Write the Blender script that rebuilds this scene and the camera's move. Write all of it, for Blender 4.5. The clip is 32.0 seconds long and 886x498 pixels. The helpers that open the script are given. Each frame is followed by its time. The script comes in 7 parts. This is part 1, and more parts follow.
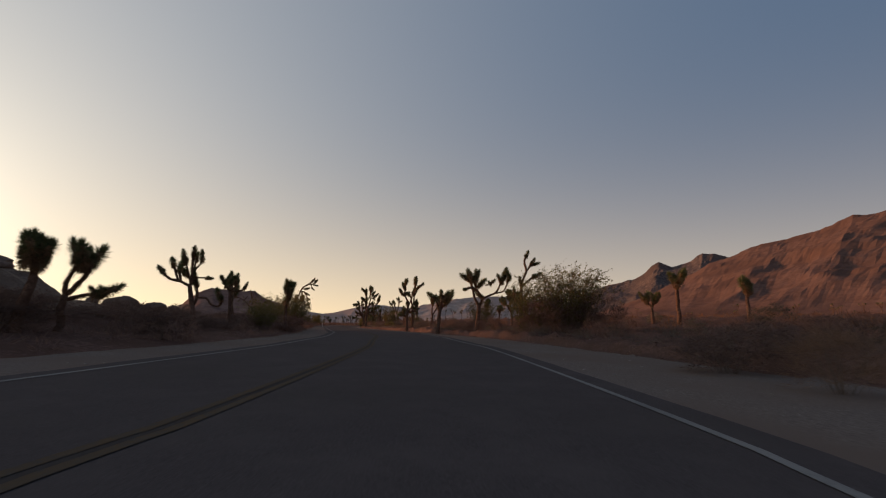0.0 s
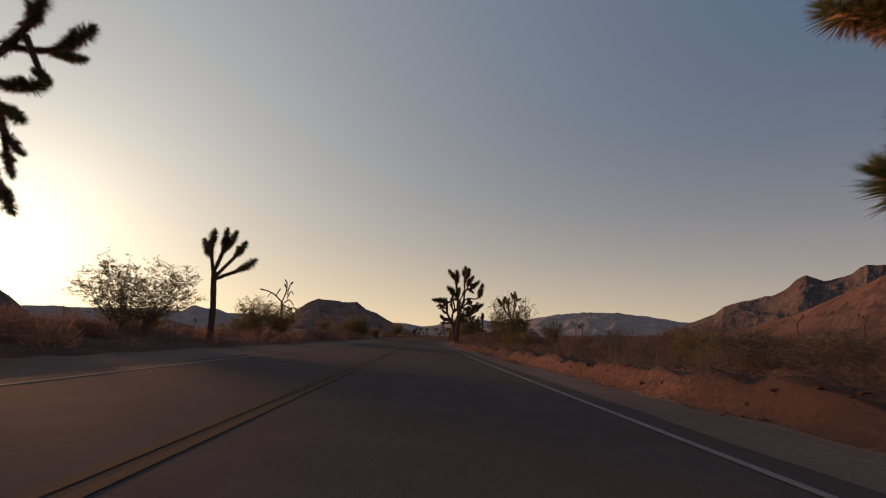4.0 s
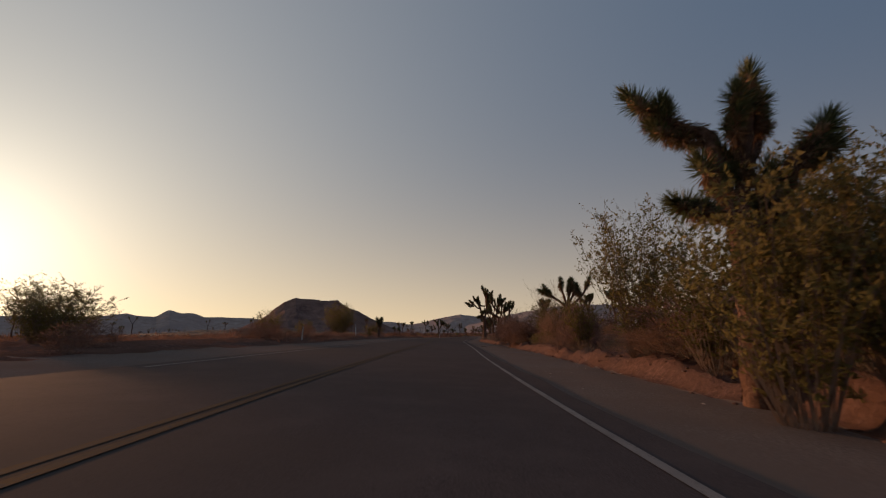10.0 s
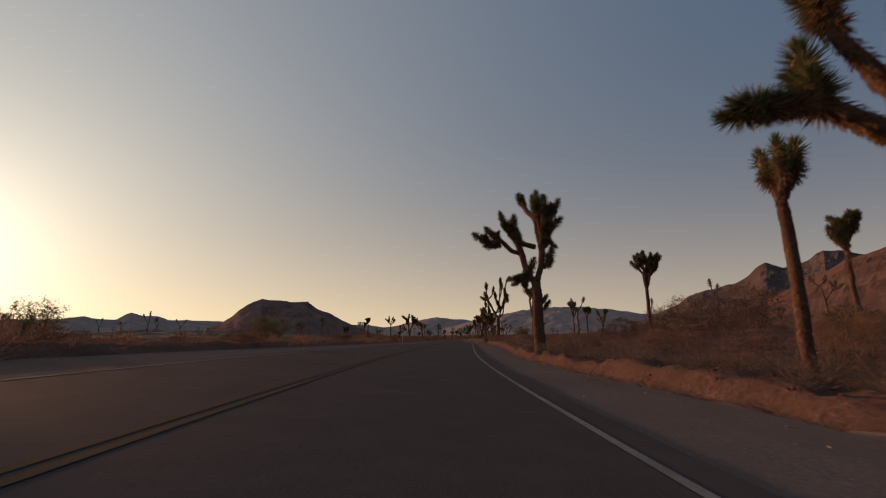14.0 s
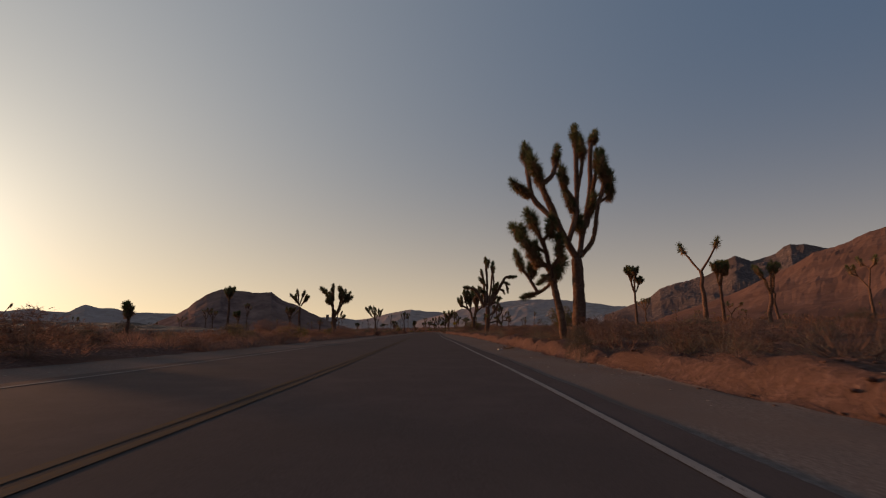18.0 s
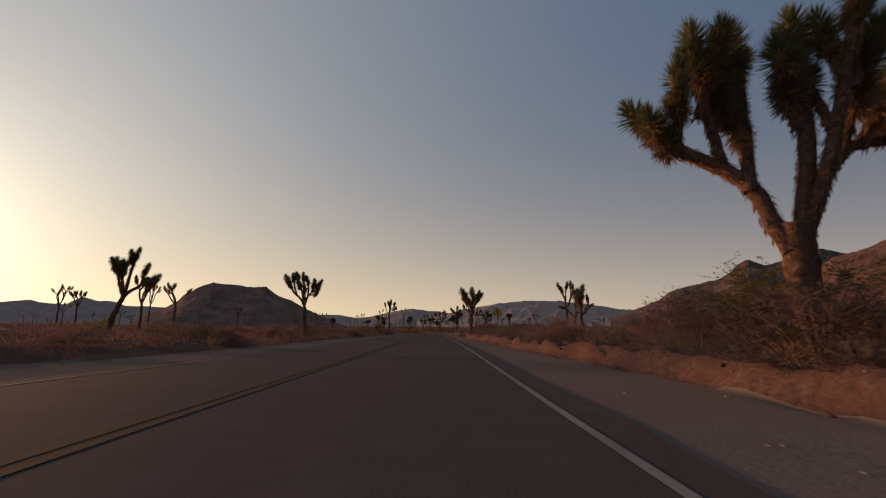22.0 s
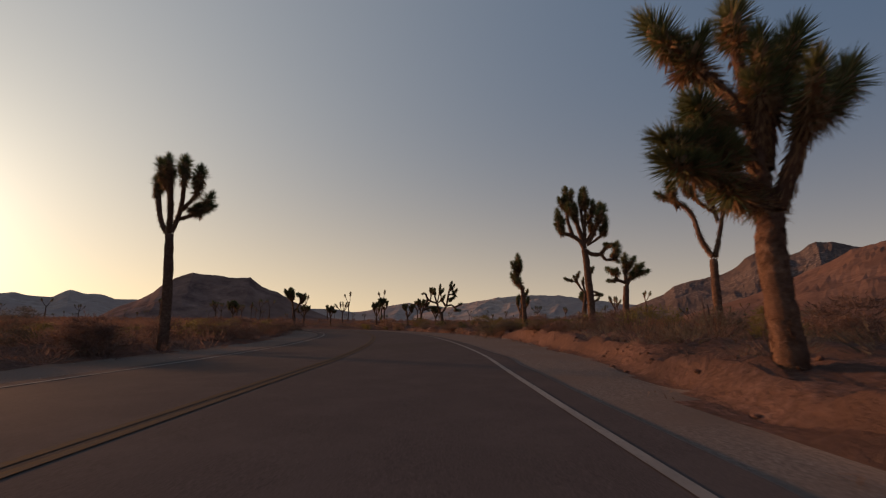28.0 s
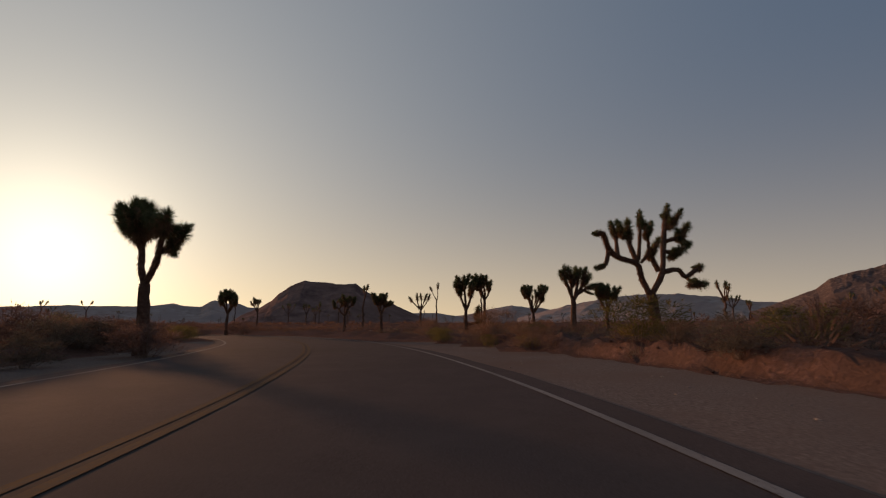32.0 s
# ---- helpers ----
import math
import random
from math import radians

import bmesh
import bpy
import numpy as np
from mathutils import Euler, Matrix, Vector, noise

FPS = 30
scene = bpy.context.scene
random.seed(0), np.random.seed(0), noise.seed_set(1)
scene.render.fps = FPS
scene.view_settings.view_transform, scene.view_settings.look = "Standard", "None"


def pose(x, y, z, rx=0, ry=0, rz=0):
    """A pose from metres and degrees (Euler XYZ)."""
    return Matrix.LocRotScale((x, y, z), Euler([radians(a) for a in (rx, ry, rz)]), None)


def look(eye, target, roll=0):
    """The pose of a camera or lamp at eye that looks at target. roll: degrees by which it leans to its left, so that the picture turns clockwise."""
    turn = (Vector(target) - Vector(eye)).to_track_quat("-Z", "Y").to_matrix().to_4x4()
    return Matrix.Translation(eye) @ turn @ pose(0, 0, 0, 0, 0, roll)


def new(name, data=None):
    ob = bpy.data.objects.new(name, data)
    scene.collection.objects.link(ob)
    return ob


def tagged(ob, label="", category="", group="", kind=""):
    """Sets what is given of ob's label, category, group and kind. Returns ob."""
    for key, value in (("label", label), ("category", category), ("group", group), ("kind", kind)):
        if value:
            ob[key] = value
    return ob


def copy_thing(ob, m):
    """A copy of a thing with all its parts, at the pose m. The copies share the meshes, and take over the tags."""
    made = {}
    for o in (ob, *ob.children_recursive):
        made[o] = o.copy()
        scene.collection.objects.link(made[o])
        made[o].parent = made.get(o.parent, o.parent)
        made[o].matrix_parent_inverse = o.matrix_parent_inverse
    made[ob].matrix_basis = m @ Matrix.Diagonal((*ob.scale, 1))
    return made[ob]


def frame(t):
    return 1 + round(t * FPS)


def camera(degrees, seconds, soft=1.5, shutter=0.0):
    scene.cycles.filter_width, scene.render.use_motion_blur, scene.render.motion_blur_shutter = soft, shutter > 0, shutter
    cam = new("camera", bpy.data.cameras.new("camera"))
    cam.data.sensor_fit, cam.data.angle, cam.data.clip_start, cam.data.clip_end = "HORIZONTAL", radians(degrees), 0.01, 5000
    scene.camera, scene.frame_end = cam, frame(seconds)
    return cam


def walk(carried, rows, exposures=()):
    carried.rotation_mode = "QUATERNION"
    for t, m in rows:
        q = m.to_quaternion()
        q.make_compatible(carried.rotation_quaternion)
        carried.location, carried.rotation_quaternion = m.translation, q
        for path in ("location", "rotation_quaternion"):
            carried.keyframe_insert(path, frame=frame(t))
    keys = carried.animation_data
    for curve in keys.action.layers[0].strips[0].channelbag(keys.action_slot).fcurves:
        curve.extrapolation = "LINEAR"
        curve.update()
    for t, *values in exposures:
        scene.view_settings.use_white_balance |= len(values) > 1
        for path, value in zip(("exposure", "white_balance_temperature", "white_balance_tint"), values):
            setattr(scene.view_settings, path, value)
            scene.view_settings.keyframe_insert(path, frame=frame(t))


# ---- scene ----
cam = camera(91.0, 32.0, soft=1.15, shutter=0.1)
PATH = [
    (0, (3.051, 1.586, 0.780), (3.499, 3.505, 1.119), -0.31),
    (0.5, (4.350, 8.343, 0.779), (4.757, 10.270, 1.127), -0.37),
    (1, (5.442, 15.001, 0.782), (5.786, 16.931, 1.175), 0.31),
    (1.5, (6.277, 21.582, 0.780), (6.538, 23.531, 1.145), 1.50),
    (2, (6.850, 27.915, 0.779), (7.033, 29.872, 1.152), 1.49),
    (2.5, (7.100, 34.211, 0.781), (7.215, 36.171, 1.164), 1.47),
    (3, (7.163, 40.457, 0.780), (7.219, 42.417, 1.174), 1.54),
    (3.5, (7.037, 46.433, 0.780), (7.055, 48.392, 1.182), 1.72),
    (5.5, (6.386, 74.439, 0.779), (6.368, 76.401, 1.165), 1.12),
    (6, (6.132, 81.799, 0.780), (6.106, 83.761, 1.167), 0.99),
    (6.5, (5.902, 88.952, 0.780), (5.873, 90.915, 1.163), 0.81),
    (7, (5.625, 95.777, 0.779), (5.599, 97.741, 1.153), 0.11),
    (7.5, (5.381, 102.443, 0.782), (5.360, 104.405, 1.169), -0.28),
    (8, (4.973, 108.881, 0.780), (4.973, 110.844, 1.162), -0.71),
    (8.5, (4.799, 115.091, 0.779), (4.827, 117.054, 1.161), -0.93),
    (9, (4.780, 121.315, 0.780), (4.827, 123.276, 1.171), -0.54),
    (9.5, (4.872, 127.353, 0.780), (4.932, 129.313, 1.170), -0.12),
    (10, (5.093, 133.254, 0.779), (5.170, 135.214, 1.167), -0.45),
    (10.5, (5.279, 139.372, 0.779), (5.372, 141.332, 1.167), 0.12),
    (11, (5.596, 145.561, 0.779), (5.712, 147.519, 1.167), 0.40),
    (11.5, (6.103, 151.782, 0.780), (6.238, 153.739, 1.167), 0.44),
    (12, (6.469, 158.073, 0.779), (6.624, 160.029, 1.166), -0.45),
    (12.5, (6.956, 164.373, 0.781), (7.113, 166.326, 1.181), -1.14),
    (13, (7.265, 170.637, 0.781), (7.431, 172.590, 1.182), -1.36),
    (13.5, (7.562, 176.906, 0.783), (7.733, 178.856, 1.190), -0.80),
    (14, (7.875, 183.153, 0.778), (8.058, 185.104, 1.178), -0.64),
    (14.5, (8.234, 189.683, 0.780), (8.427, 191.633, 1.178), -0.47),
    (15, (8.908, 196.283, 0.781), (9.116, 198.233, 1.178), -0.59),
    (15.5, (10.044, 202.742, 0.780), (10.270, 204.690, 1.173), -0.72),
    (17.5, (13.985, 229.358, 0.780), (14.270, 231.302, 1.151), -0.73),
    (18, (14.780, 236.157, 0.780), (15.079, 238.100, 1.146), -0.79),
    (18.5, (16.047, 242.983, 0.780), (16.341, 244.928, 1.145), -0.58),
    (19, (16.661, 250.344, 0.781), (16.973, 252.286, 1.145), -0.59),
    (19.5, (17.678, 257.526, 0.780), (17.981, 259.471, 1.138), -0.31),
    (20, (18.604, 264.766, 0.780), (18.902, 266.712, 1.129), -0.51),
    (20.5, (19.232, 271.686, 0.778), (19.537, 273.632, 1.126), -0.62),
    (21, (20.083, 278.751, 0.780), (20.374, 280.697, 1.139), -0.16),
    (21.5, (20.760, 285.514, 0.781), (21.044, 287.460, 1.143), 0.03),
    (22, (21.727, 291.941, 0.781), (22.012, 293.886, 1.147), 0.38),
    (22.5, (22.642, 298.311, 0.782), (22.927, 300.256, 1.149), 0.24),
    (23, (23.518, 304.816, 0.782), (23.807, 306.762, 1.142), 0.35),
    (23.5, (24.393, 311.375, 0.779), (24.684, 313.324, 1.122), 0.37),
    (24, (25.302, 317.668, 0.779), (25.589, 319.618, 1.120), 0.56),
    (24.5, (26.103, 323.969, 0.780), (26.388, 325.919, 1.120), 0.35),
    (25, (26.814, 329.860, 0.778), (27.103, 331.811, 1.110), 0.09),
    (25.5, (27.415, 336.067, 0.780), (27.703, 338.018, 1.111), 0.39),
    (27.5, (30.704, 361.110, 0.781), (31.012, 363.057, 1.121), -0.02),
    (28, (31.599, 367.019, 0.784), (31.896, 368.967, 1.127), 0.56),
    (28.5, (32.402, 372.327, 0.780), (32.690, 374.279, 1.105), 0.72),
    (29, (33.204, 377.398, 0.777), (33.488, 379.351, 1.105), 0.13),
    (29.5, (33.736, 382.206, 0.780), (34.008, 384.160, 1.109), -0.10),
    (30, (33.652, 387.251, 0.780), (33.888, 389.209, 1.110), 0.12),
    (30.5, (33.608, 392.317, 0.779), (33.782, 394.282, 1.109), 0.33),
    (31, (33.599, 397.278, 0.779), (33.692, 399.246, 1.118), 0.23),
    (31.5, (33.166, 402.484, 0.780), (33.150, 404.453, 1.127), -0.07),
    (32, (32.573, 407.214, 0.779), (32.418, 409.176, 1.134), -0.01),
]
walk(cam, [(t, look(eye, target, roll)) for t, eye, target, roll in PATH], exposures=[(0.0, 0.34), (2.0, 0.25), (4.0, 0.1), (6.0, -0.02), (9.0, -0.05), (14.0, -0.01), (18.0, -0.03), (20.0, 0.07), (30.0, 0.07), (31.0, 0.12), (32.0, -0.13)])

# ---- light: low evening sun ahead and to the left, clear hazy sky ----
SUN_TURN, SUN_RISE = -47.0, 7.5      # degrees from +y (clockwise), degrees above the horizon
sun_dir = Vector((math.sin(radians(SUN_TURN)) * math.cos(radians(SUN_RISE)), math.cos(radians(SUN_TURN)) * math.cos(radians(SUN_RISE)), math.sin(radians(SUN_RISE))))
world = bpy.data.worlds.new("evening_sky")
scene.world = world
world.use_nodes = True
wt = world.node_tree
wn, wl = wt.nodes, wt.links
wn.clear()
w_out = wn.new("ShaderNodeOutputWorld")
w_bg = wn.new("ShaderNodeBackground")
w_sky = wn.new("ShaderNodeTexSky")
w_sky.sky_type = "NISHITA"
w_sky.sun_disc = False
w_sky.sun_elevation = radians(SUN_RISE)
w_sky.sun_rotation = radians(SUN_TURN)
w_sky.altitude = 1300
w_sky.air_density = 1.0
w_sky.dust_density = 3.5
w_sky.ozone_density = 2.0
w_co = wn.new("ShaderNodeTexCoord")


def sky_math(op, a, b=None, clamp=False):
    n = wn.new("ShaderNodeMath")
    n.operation, n.use_clamp = op, clamp
    for i, v in enumerate((a, b)):
        if v is None:
            continue
        if isinstance(v, (int, float)):
            n.inputs[i].default_value = v
        else:
            wl.new(v, n.inputs[i])
    return n.outputs[0]


def sky_mix(mode, a, b, fac=1.0):
    n = wn.new("ShaderNodeMix")
    n.data_type, n.blend_type, n.clamp_factor = "RGBA", mode, False
    for sock, v in ((n.inputs[0], fac), (n.inputs[6], a), (n.inputs[7], b)):
        if isinstance(v, (int, float)):
            sock.default_value = v
        elif isinstance(v, tuple):
            sock.default_value = (*v, 1)
        else:
            wl.new(v, sock)
    return n.outputs[2]


def falloff(x, width, power):
    """exp(-(x / width) ^ power)"""
    return sky_math("EXPONENT", sky_math("MULTIPLY", sky_math("POWER", sky_math("DIVIDE", x, width), power), -1.0))


w_nor = wn.new("ShaderNodeVectorMath")
w_nor.operation = "NORMALIZE"
wl.new(w_co.outputs["Generated"], w_nor.inputs[0])
w_dot = wn.new("ShaderNodeVectorMath")
w_dot.operation = "DOT_PRODUCT"
wl.new(w_nor.outputs[0], w_dot.inputs[0])
w_dot.inputs[1].default_value = sun_dir
w_sep = wn.new("ShaderNodeSeparateXYZ")
wl.new(w_nor.outputs[0], w_sep.inputs[0])
angle = sky_math("MULTIPLY", sky_math("ARCCOSINE", w_dot.outputs["Value"]), 57.2958)      # degrees from the sun
rise = sky_math("MAXIMUM", sky_math("MULTIPLY", sky_math("ARCSINE", w_sep.outputs[2]), 57.2958), 0.0)  # degrees above the horizon
# clear evening air: blue away from the sun, a wide pale aureole round it, a warm dusty band low down
w_col = sky_mix("MULTIPLY", (0.368, 0.329, 0.257), sky_mix("MIX", (0, 0, 0), (1, 1, 1), falloff(angle, 56.0, 1.6)))
w_col = sky_mix("ADD", w_col, (0.038, 0.082, 0.156))
w_low = sky_mix("ADD", (0.465, 0.385, 0.305), sky_mix("MIX", (0, 0, 0), (0.49, 0.325, 0.100), falloff(angle, 70.0, 2.0)))
w_col = sky_mix("MIX", w_col, w_low, falloff(rise, 10.5, 1.15))
w_col = sky_mix("ADD", w_col, sky_mix("MIX", (0, 0, 0), (0.36, 0.31, 0.22), falloff(angle, 19.0, 1.5)))
w_col = sky_mix("ADD", w_col, sky_mix("MIX", (0, 0, 0), (0.60, 0.54, 0.42), falloff(angle, 7.5, 1.5)))
w_col = sky_mix("ADD", w_col, sky_mix("MULTIPLY", w_sky.outputs[0], (0.006, 0.006, 0.006)))
w_bg.inputs["Strength"].default_value = 1.0
wl.new(w_col, w_bg.inputs[0])
wl.new(w_bg.outputs[0], w_out.inputs[0])
sun_data = bpy.data.lights.new("sun", "SUN")
sun_data.energy, sun_data.angle, sun_data.color = 3.4, radians(4.0), (1.0, 0.47, 0.225)
sun = new("sun", sun_data)
sun.matrix_world = look(sun_dir * 50, (0, 0, 0))

# ---- materials ----


def material(name, rough=0.8, metal=0.0, spec=0.12):
    m = bpy.data.materials.new(name)
    m.use_nodes = True
    b = m.node_tree.nodes["Principled BSDF"]
    b.inputs["Roughness"].default_value = rough
    b.inputs["Metallic"].default_value = metal
    b.inputs["Specular IOR Level"].default_value = spec
    return m, m.node_tree.nodes, m.node_tree.links, b


def coords(n, l, kind="Object"):
    c = n.new("ShaderNodeTexCoord")
    return c.outputs[kind]


def noise_node(n, l, vec, scale, detail=6, rough=0.6):
    t = n.new("ShaderNodeTexNoise")
    t.inputs["Scale"].default_value, t.inputs["Detail"].default_value, t.inputs["Roughness"].default_value = scale, detail, rough
    l.new(vec, t.inputs["Vector"])
    return t.outputs["Fac"]


def ramp(n, l, fac, *stops):
    r = n.new("ShaderNodeValToRGB")
    e = r.color_ramp.elements
    while len(e) < len(stops):
        e.new(0.5)
    for el, (p, c) in zip(e, stops):
        el.position, el.color = p, (*c, 1)
    l.new(fac, r.inputs[0])
    return r.outputs[0]


def mix(n, l, a, b, fac, mode="MIX"):
    x = n.new("ShaderNodeMix")
    x.data_type, x.blend_type = "RGBA", mode
    for sock, val in ((x.inputs[0], fac), (x.inputs[6], a), (x.inputs[7], b)):
        if isinstance(val, bpy.types.NodeSocket):
            l.new(val, sock)
        elif isinstance(val, (int, float)):
            sock.default_value = val
        else:
            sock.default_value = (*val, 1)
    return x.outputs[2]


def bump(n, l, b, height, strength, dist):
    k = n.new("ShaderNodeBump")
    k.inputs["Strength"].default_value, k.inputs["Distance"].default_value = strength, dist
    l.new(height, k.inputs["Height"])
    l.new(k.outputs[0], b.inputs["Normal"])


def surface(name, stops, fine, coarse, tint, rough=0.9, bump_s=0.5, bump_d=0.02, kind="Object", vary=0.0, thin=0.0):
    """Two scales of noise: fine gives the grain's colours, coarse blends a tint in; bump from the fine one."""
    m, n, l, b = material(name, rough, 0.0, 0.0 if rough > 0.92 else 0.12)
    v = coords(n, l, kind)
    f = noise_node(n, l, v, fine, 8, 0.68)
    c = noise_node(n, l, v, coarse, 4, 0.55)
    col = ramp(n, l, f, *stops)
    col = mix(n, l, col, tint, ramp(n, l, c, (0.42, (0, 0, 0)), (0.66, (1, 1, 1))))
    if vary:
        o = n.new("ShaderNodeObjectInfo")
        h = n.new("ShaderNodeHueSaturation")
        mr = n.new("ShaderNodeMapRange")
        mr.inputs[3].default_value, mr.inputs[4].default_value = 1 - vary, 1 + vary
        l.new(o.outputs["Random"], mr.inputs[0])
        l.new(mr.outputs[0], h.inputs["Value"])
        l.new(col, h.inputs["Color"])
        col = h.outputs[0]
    l.new(col, b.inputs["Base Color"])
    if thin:
        tr, sh = n.new("ShaderNodeBsdfTranslucent"), n.new("ShaderNodeMixShader")
        l.new(col, tr.inputs["Color"])
        sh.inputs[0].default_value = thin
        l.new(b.outputs[0], sh.inputs[1])
        l.new(tr.outputs[0], sh.inputs[2])
        l.new(sh.outputs[0], n["Material Output"].inputs[0])
        return m
    bump(n, l, b, f, bump_s, bump_d)
    return m


M_SOIL = surface("desert_soil", ((0.30, (0.088, 0.054, 0.041)), (0.55, (0.162, 0.096, 0.077)), (0.75, (0.261, 0.166, 0.133))), 8.0, 0.5, (0.122, 0.072, 0.054), 0.95, 1.0, 0.07)
M_SHOULDER = surface("gravel_shoulder", ((0.32, (0.112, 0.086, 0.073)), (0.52, (0.185, 0.145, 0.123)), (0.72, (0.315, 0.252, 0.218))), 32.0, 0.35, (0.172, 0.126, 0.102), 0.98, 0.22, 0.015)
# brown hill rock, lifted a little in colour to stand for distance haze
M_ROCK_HAZED = surface("hill_rock_hazed", ((0.35, (0.131, 0.082, 0.072)), (0.5, (0.220, 0.137, 0.114)), (0.7, (0.311, 0.203, 0.167))), 0.03, 0.004, (0.197, 0.118, 0.092), 0.95, 0.8, 4.0)
# grey ridge rock, its colour greyed and lightened further to imitate haze
M_RIDGE_HAZED = surface("grey_ridge_rock_hazed", ((0.36, (0.086, 0.067, 0.063)), (0.52, (0.144, 0.109, 0.101)), (0.72, (0.276, 0.213, 0.190))), 0.07, 0.006, (0.115, 0.084, 0.076), 0.95, 1.0, 8.0)
# far hills: haze of the air put into a paler base colour
M_FAR_HAZED = surface("far_hill_rock_hazed", ((0.35, (0.290, 0.217, 0.189)), (0.5, (0.392, 0.304, 0.261)), (0.7, (0.478, 0.392, 0.348))), 0.02, 0.003, (0.362, 0.275, 0.246), 0.95, 0.6, 6.0)
M_BROWN = surface("brown_slope", ((0.35, (0.120, 0.069, 0.055)), (0.5, (0.156, 0.093, 0.075)), (0.7, (0.186, 0.114, 0.094))), 0.05, 0.006, (0.132, 0.075, 0.058), 0.95, 0.7, 3.0)
M_BOULDER = surface("granite_boulder", ((0.3, (0.096, 0.066, 0.051)), (0.55, (0.180, 0.126, 0.096)), (0.75, (0.240, 0.174, 0.132))), 2.2, 0.3, (0.126, 0.084, 0.060), 0.9, 0.8, 0.05, vary=0.15)
M_STONE = surface("loose_stone", ((0.3, (0.20, 0.16, 0.13)), (0.6, (0.38, 0.32, 0.27))), 20.0, 2.0, (0.30, 0.22, 0.16), 0.9, 0.4, 0.01, vary=0.3)
M_BARK = surface("shaggy_bark", ((0.30, (0.064, 0.038, 0.027)), (0.52, (0.155, 0.092, 0.065)), (0.75, (0.264, 0.168, 0.121))), 9.0, 1.2, (0.119, 0.067, 0.048), 0.95, 1.0, 0.05)
M_THATCH = surface("dead_leaf_thatch", ((0.3, (0.149, 0.092, 0.052)), (0.6, (0.345, 0.218, 0.127))), 12.0, 1.0, (0.253, 0.149, 0.081), 0.9, 0.6, 0.03, vary=0.15, thin=0.2)
M_SPIKE = surface("yucca_leaf", ((0.3, (0.074, 0.088, 0.038)), (0.6, (0.155, 0.169, 0.074))), 8.0, 0.9, (0.162, 0.142, 0.068), 0.55, 0.2, 0.01, vary=0.2, thin=0.2)
M_TWIG = surface("grey_twig", ((0.3, (0.117, 0.085, 0.065)), (0.7, (0.286, 0.215, 0.163))), 15.0, 1.5, (0.182, 0.130, 0.098), 0.9, 0.3, 0.01, vary=0.2)
M_CREO = surface("creosote_leaf", ((0.3, (0.081, 0.081, 0.030)), (0.7, (0.189, 0.169, 0.061))), 6.0, 0.8, (0.203, 0.149, 0.054), 0.6, 0.1, 0.01, vary=0.2, thin=0.5)
M_SCRUB = surface("scrub_leaf", ((0.3, (0.097, 0.064, 0.056)), (0.7, (0.221, 0.146, 0.117))), 5.0, 0.25, (0.250, 0.147, 0.110), 0.9, 0.1, 0.01, vary=0.25, thin=0.38)
M_SAGE = surface("sage_leaf", ((0.3, (0.085, 0.072, 0.056)), (0.7, (0.190, 0.160, 0.122))), 5.0, 0.3, (0.150, 0.118, 0.088), 0.9, 0.1, 0.01, vary=0.25, thin=0.35)
M_RUST = surface("rusty_brush", ((0.3, (0.172, 0.086, 0.045)), (0.7, (0.345, 0.190, 0.103))), 5.0, 0.25, (0.230, 0.109, 0.058), 0.9, 0.1, 0.01, vary=0.25, thin=0.35)
M_STRAW = surface("dry_straw", ((0.3, (0.176, 0.103, 0.065)), (0.7, (0.352, 0.224, 0.149))), 7.0, 0.8, (0.246, 0.138, 0.085), 0.85, 0.1, 0.01, vary=0.2, thin=0.4)


def asphalt():
    m, n, l, b = material("worn_asphalt", 0.95, 0.0, 0.008)
    v = coords(n, l)
    fine = noise_node(n, l, v, 70.0, 4, 0.7)
    mid = noise_node(n, l, v, 1.3, 6, 0.65)
    wide = noise_node(n, l, v, 0.16, 4, 0.5)
    col = ramp(n, l, fine, (0.3, (0.056, 0.045, 0.044)), (0.6, (0.103, 0.084, 0.080)), (0.8, (0.190, 0.155, 0.137)))
    col = mix(n, l, col, (0.110, 0.090, 0.084), ramp(n, l, mid, (0.45, (0, 0, 0)), (0.75, (0.8, 0.8, 0.8))))
    col = mix(n, l, col, (0.080, 0.066, 0.059), ramp(n, l, wide, (0.5, (0, 0, 0)), (0.7, (0.7, 0.7, 0.7))))
    l.new(col, b.inputs["Base Color"])
    bump(n, l, b, fine, 0.3, 0.005)
    return m


def paint(name, colour, worn):
    m, n, l, b = material(name, 0.9, 0.0, 0.008)
    v = coords(n, l)
    wear = noise_node(n, l, v, 22.0, 8, 0.75)
    dirt = noise_node(n, l, v, 0.9, 4, 0.6)
    col = mix(n, l, colour, (0.08, 0.07, 0.064), ramp(n, l, wear, (worn, (0, 0, 0)), (worn + 0.12, (1, 1, 1))))
    col = mix(n, l, col, tuple(0.55 * c + 0.03 for c in colour), ramp(n, l, dirt, (0.4, (0, 0, 0)), (0.7, (0.9, 0.9, 0.9))))
    l.new(col, b.inputs["Base Color"])
    bump(n, l, b, wear, 0.3, 0.004)
    return m


M_ROAD = asphalt()
M_WHITE = paint("white_road_paint", (0.27, 0.25, 0.23), 0.55)
M_YELLOW = paint("yellow_road_paint", (0.118, 0.076, 0.042), 0.46)
M_SEAM = paint("dark_seam", (0.064, 0.049, 0.043), 0.5)
M_POST = surface("painted_marker_post", ((0.3, (0.52, 0.50, 0.47)), (0.7, (0.72, 0.70, 0.66))), 12.0, 2.0, (0.42, 0.38, 0.33), 0.6, 0.1, 0.003)
M_SIGN = surface("yellow_sign_face", ((0.3, (0.62, 0.33, 0.02)), (0.7, (0.74, 0.41, 0.03))), 9.0, 2.0, (0.60, 0.34, 0.04), 0.45, 0.05, 0.001)
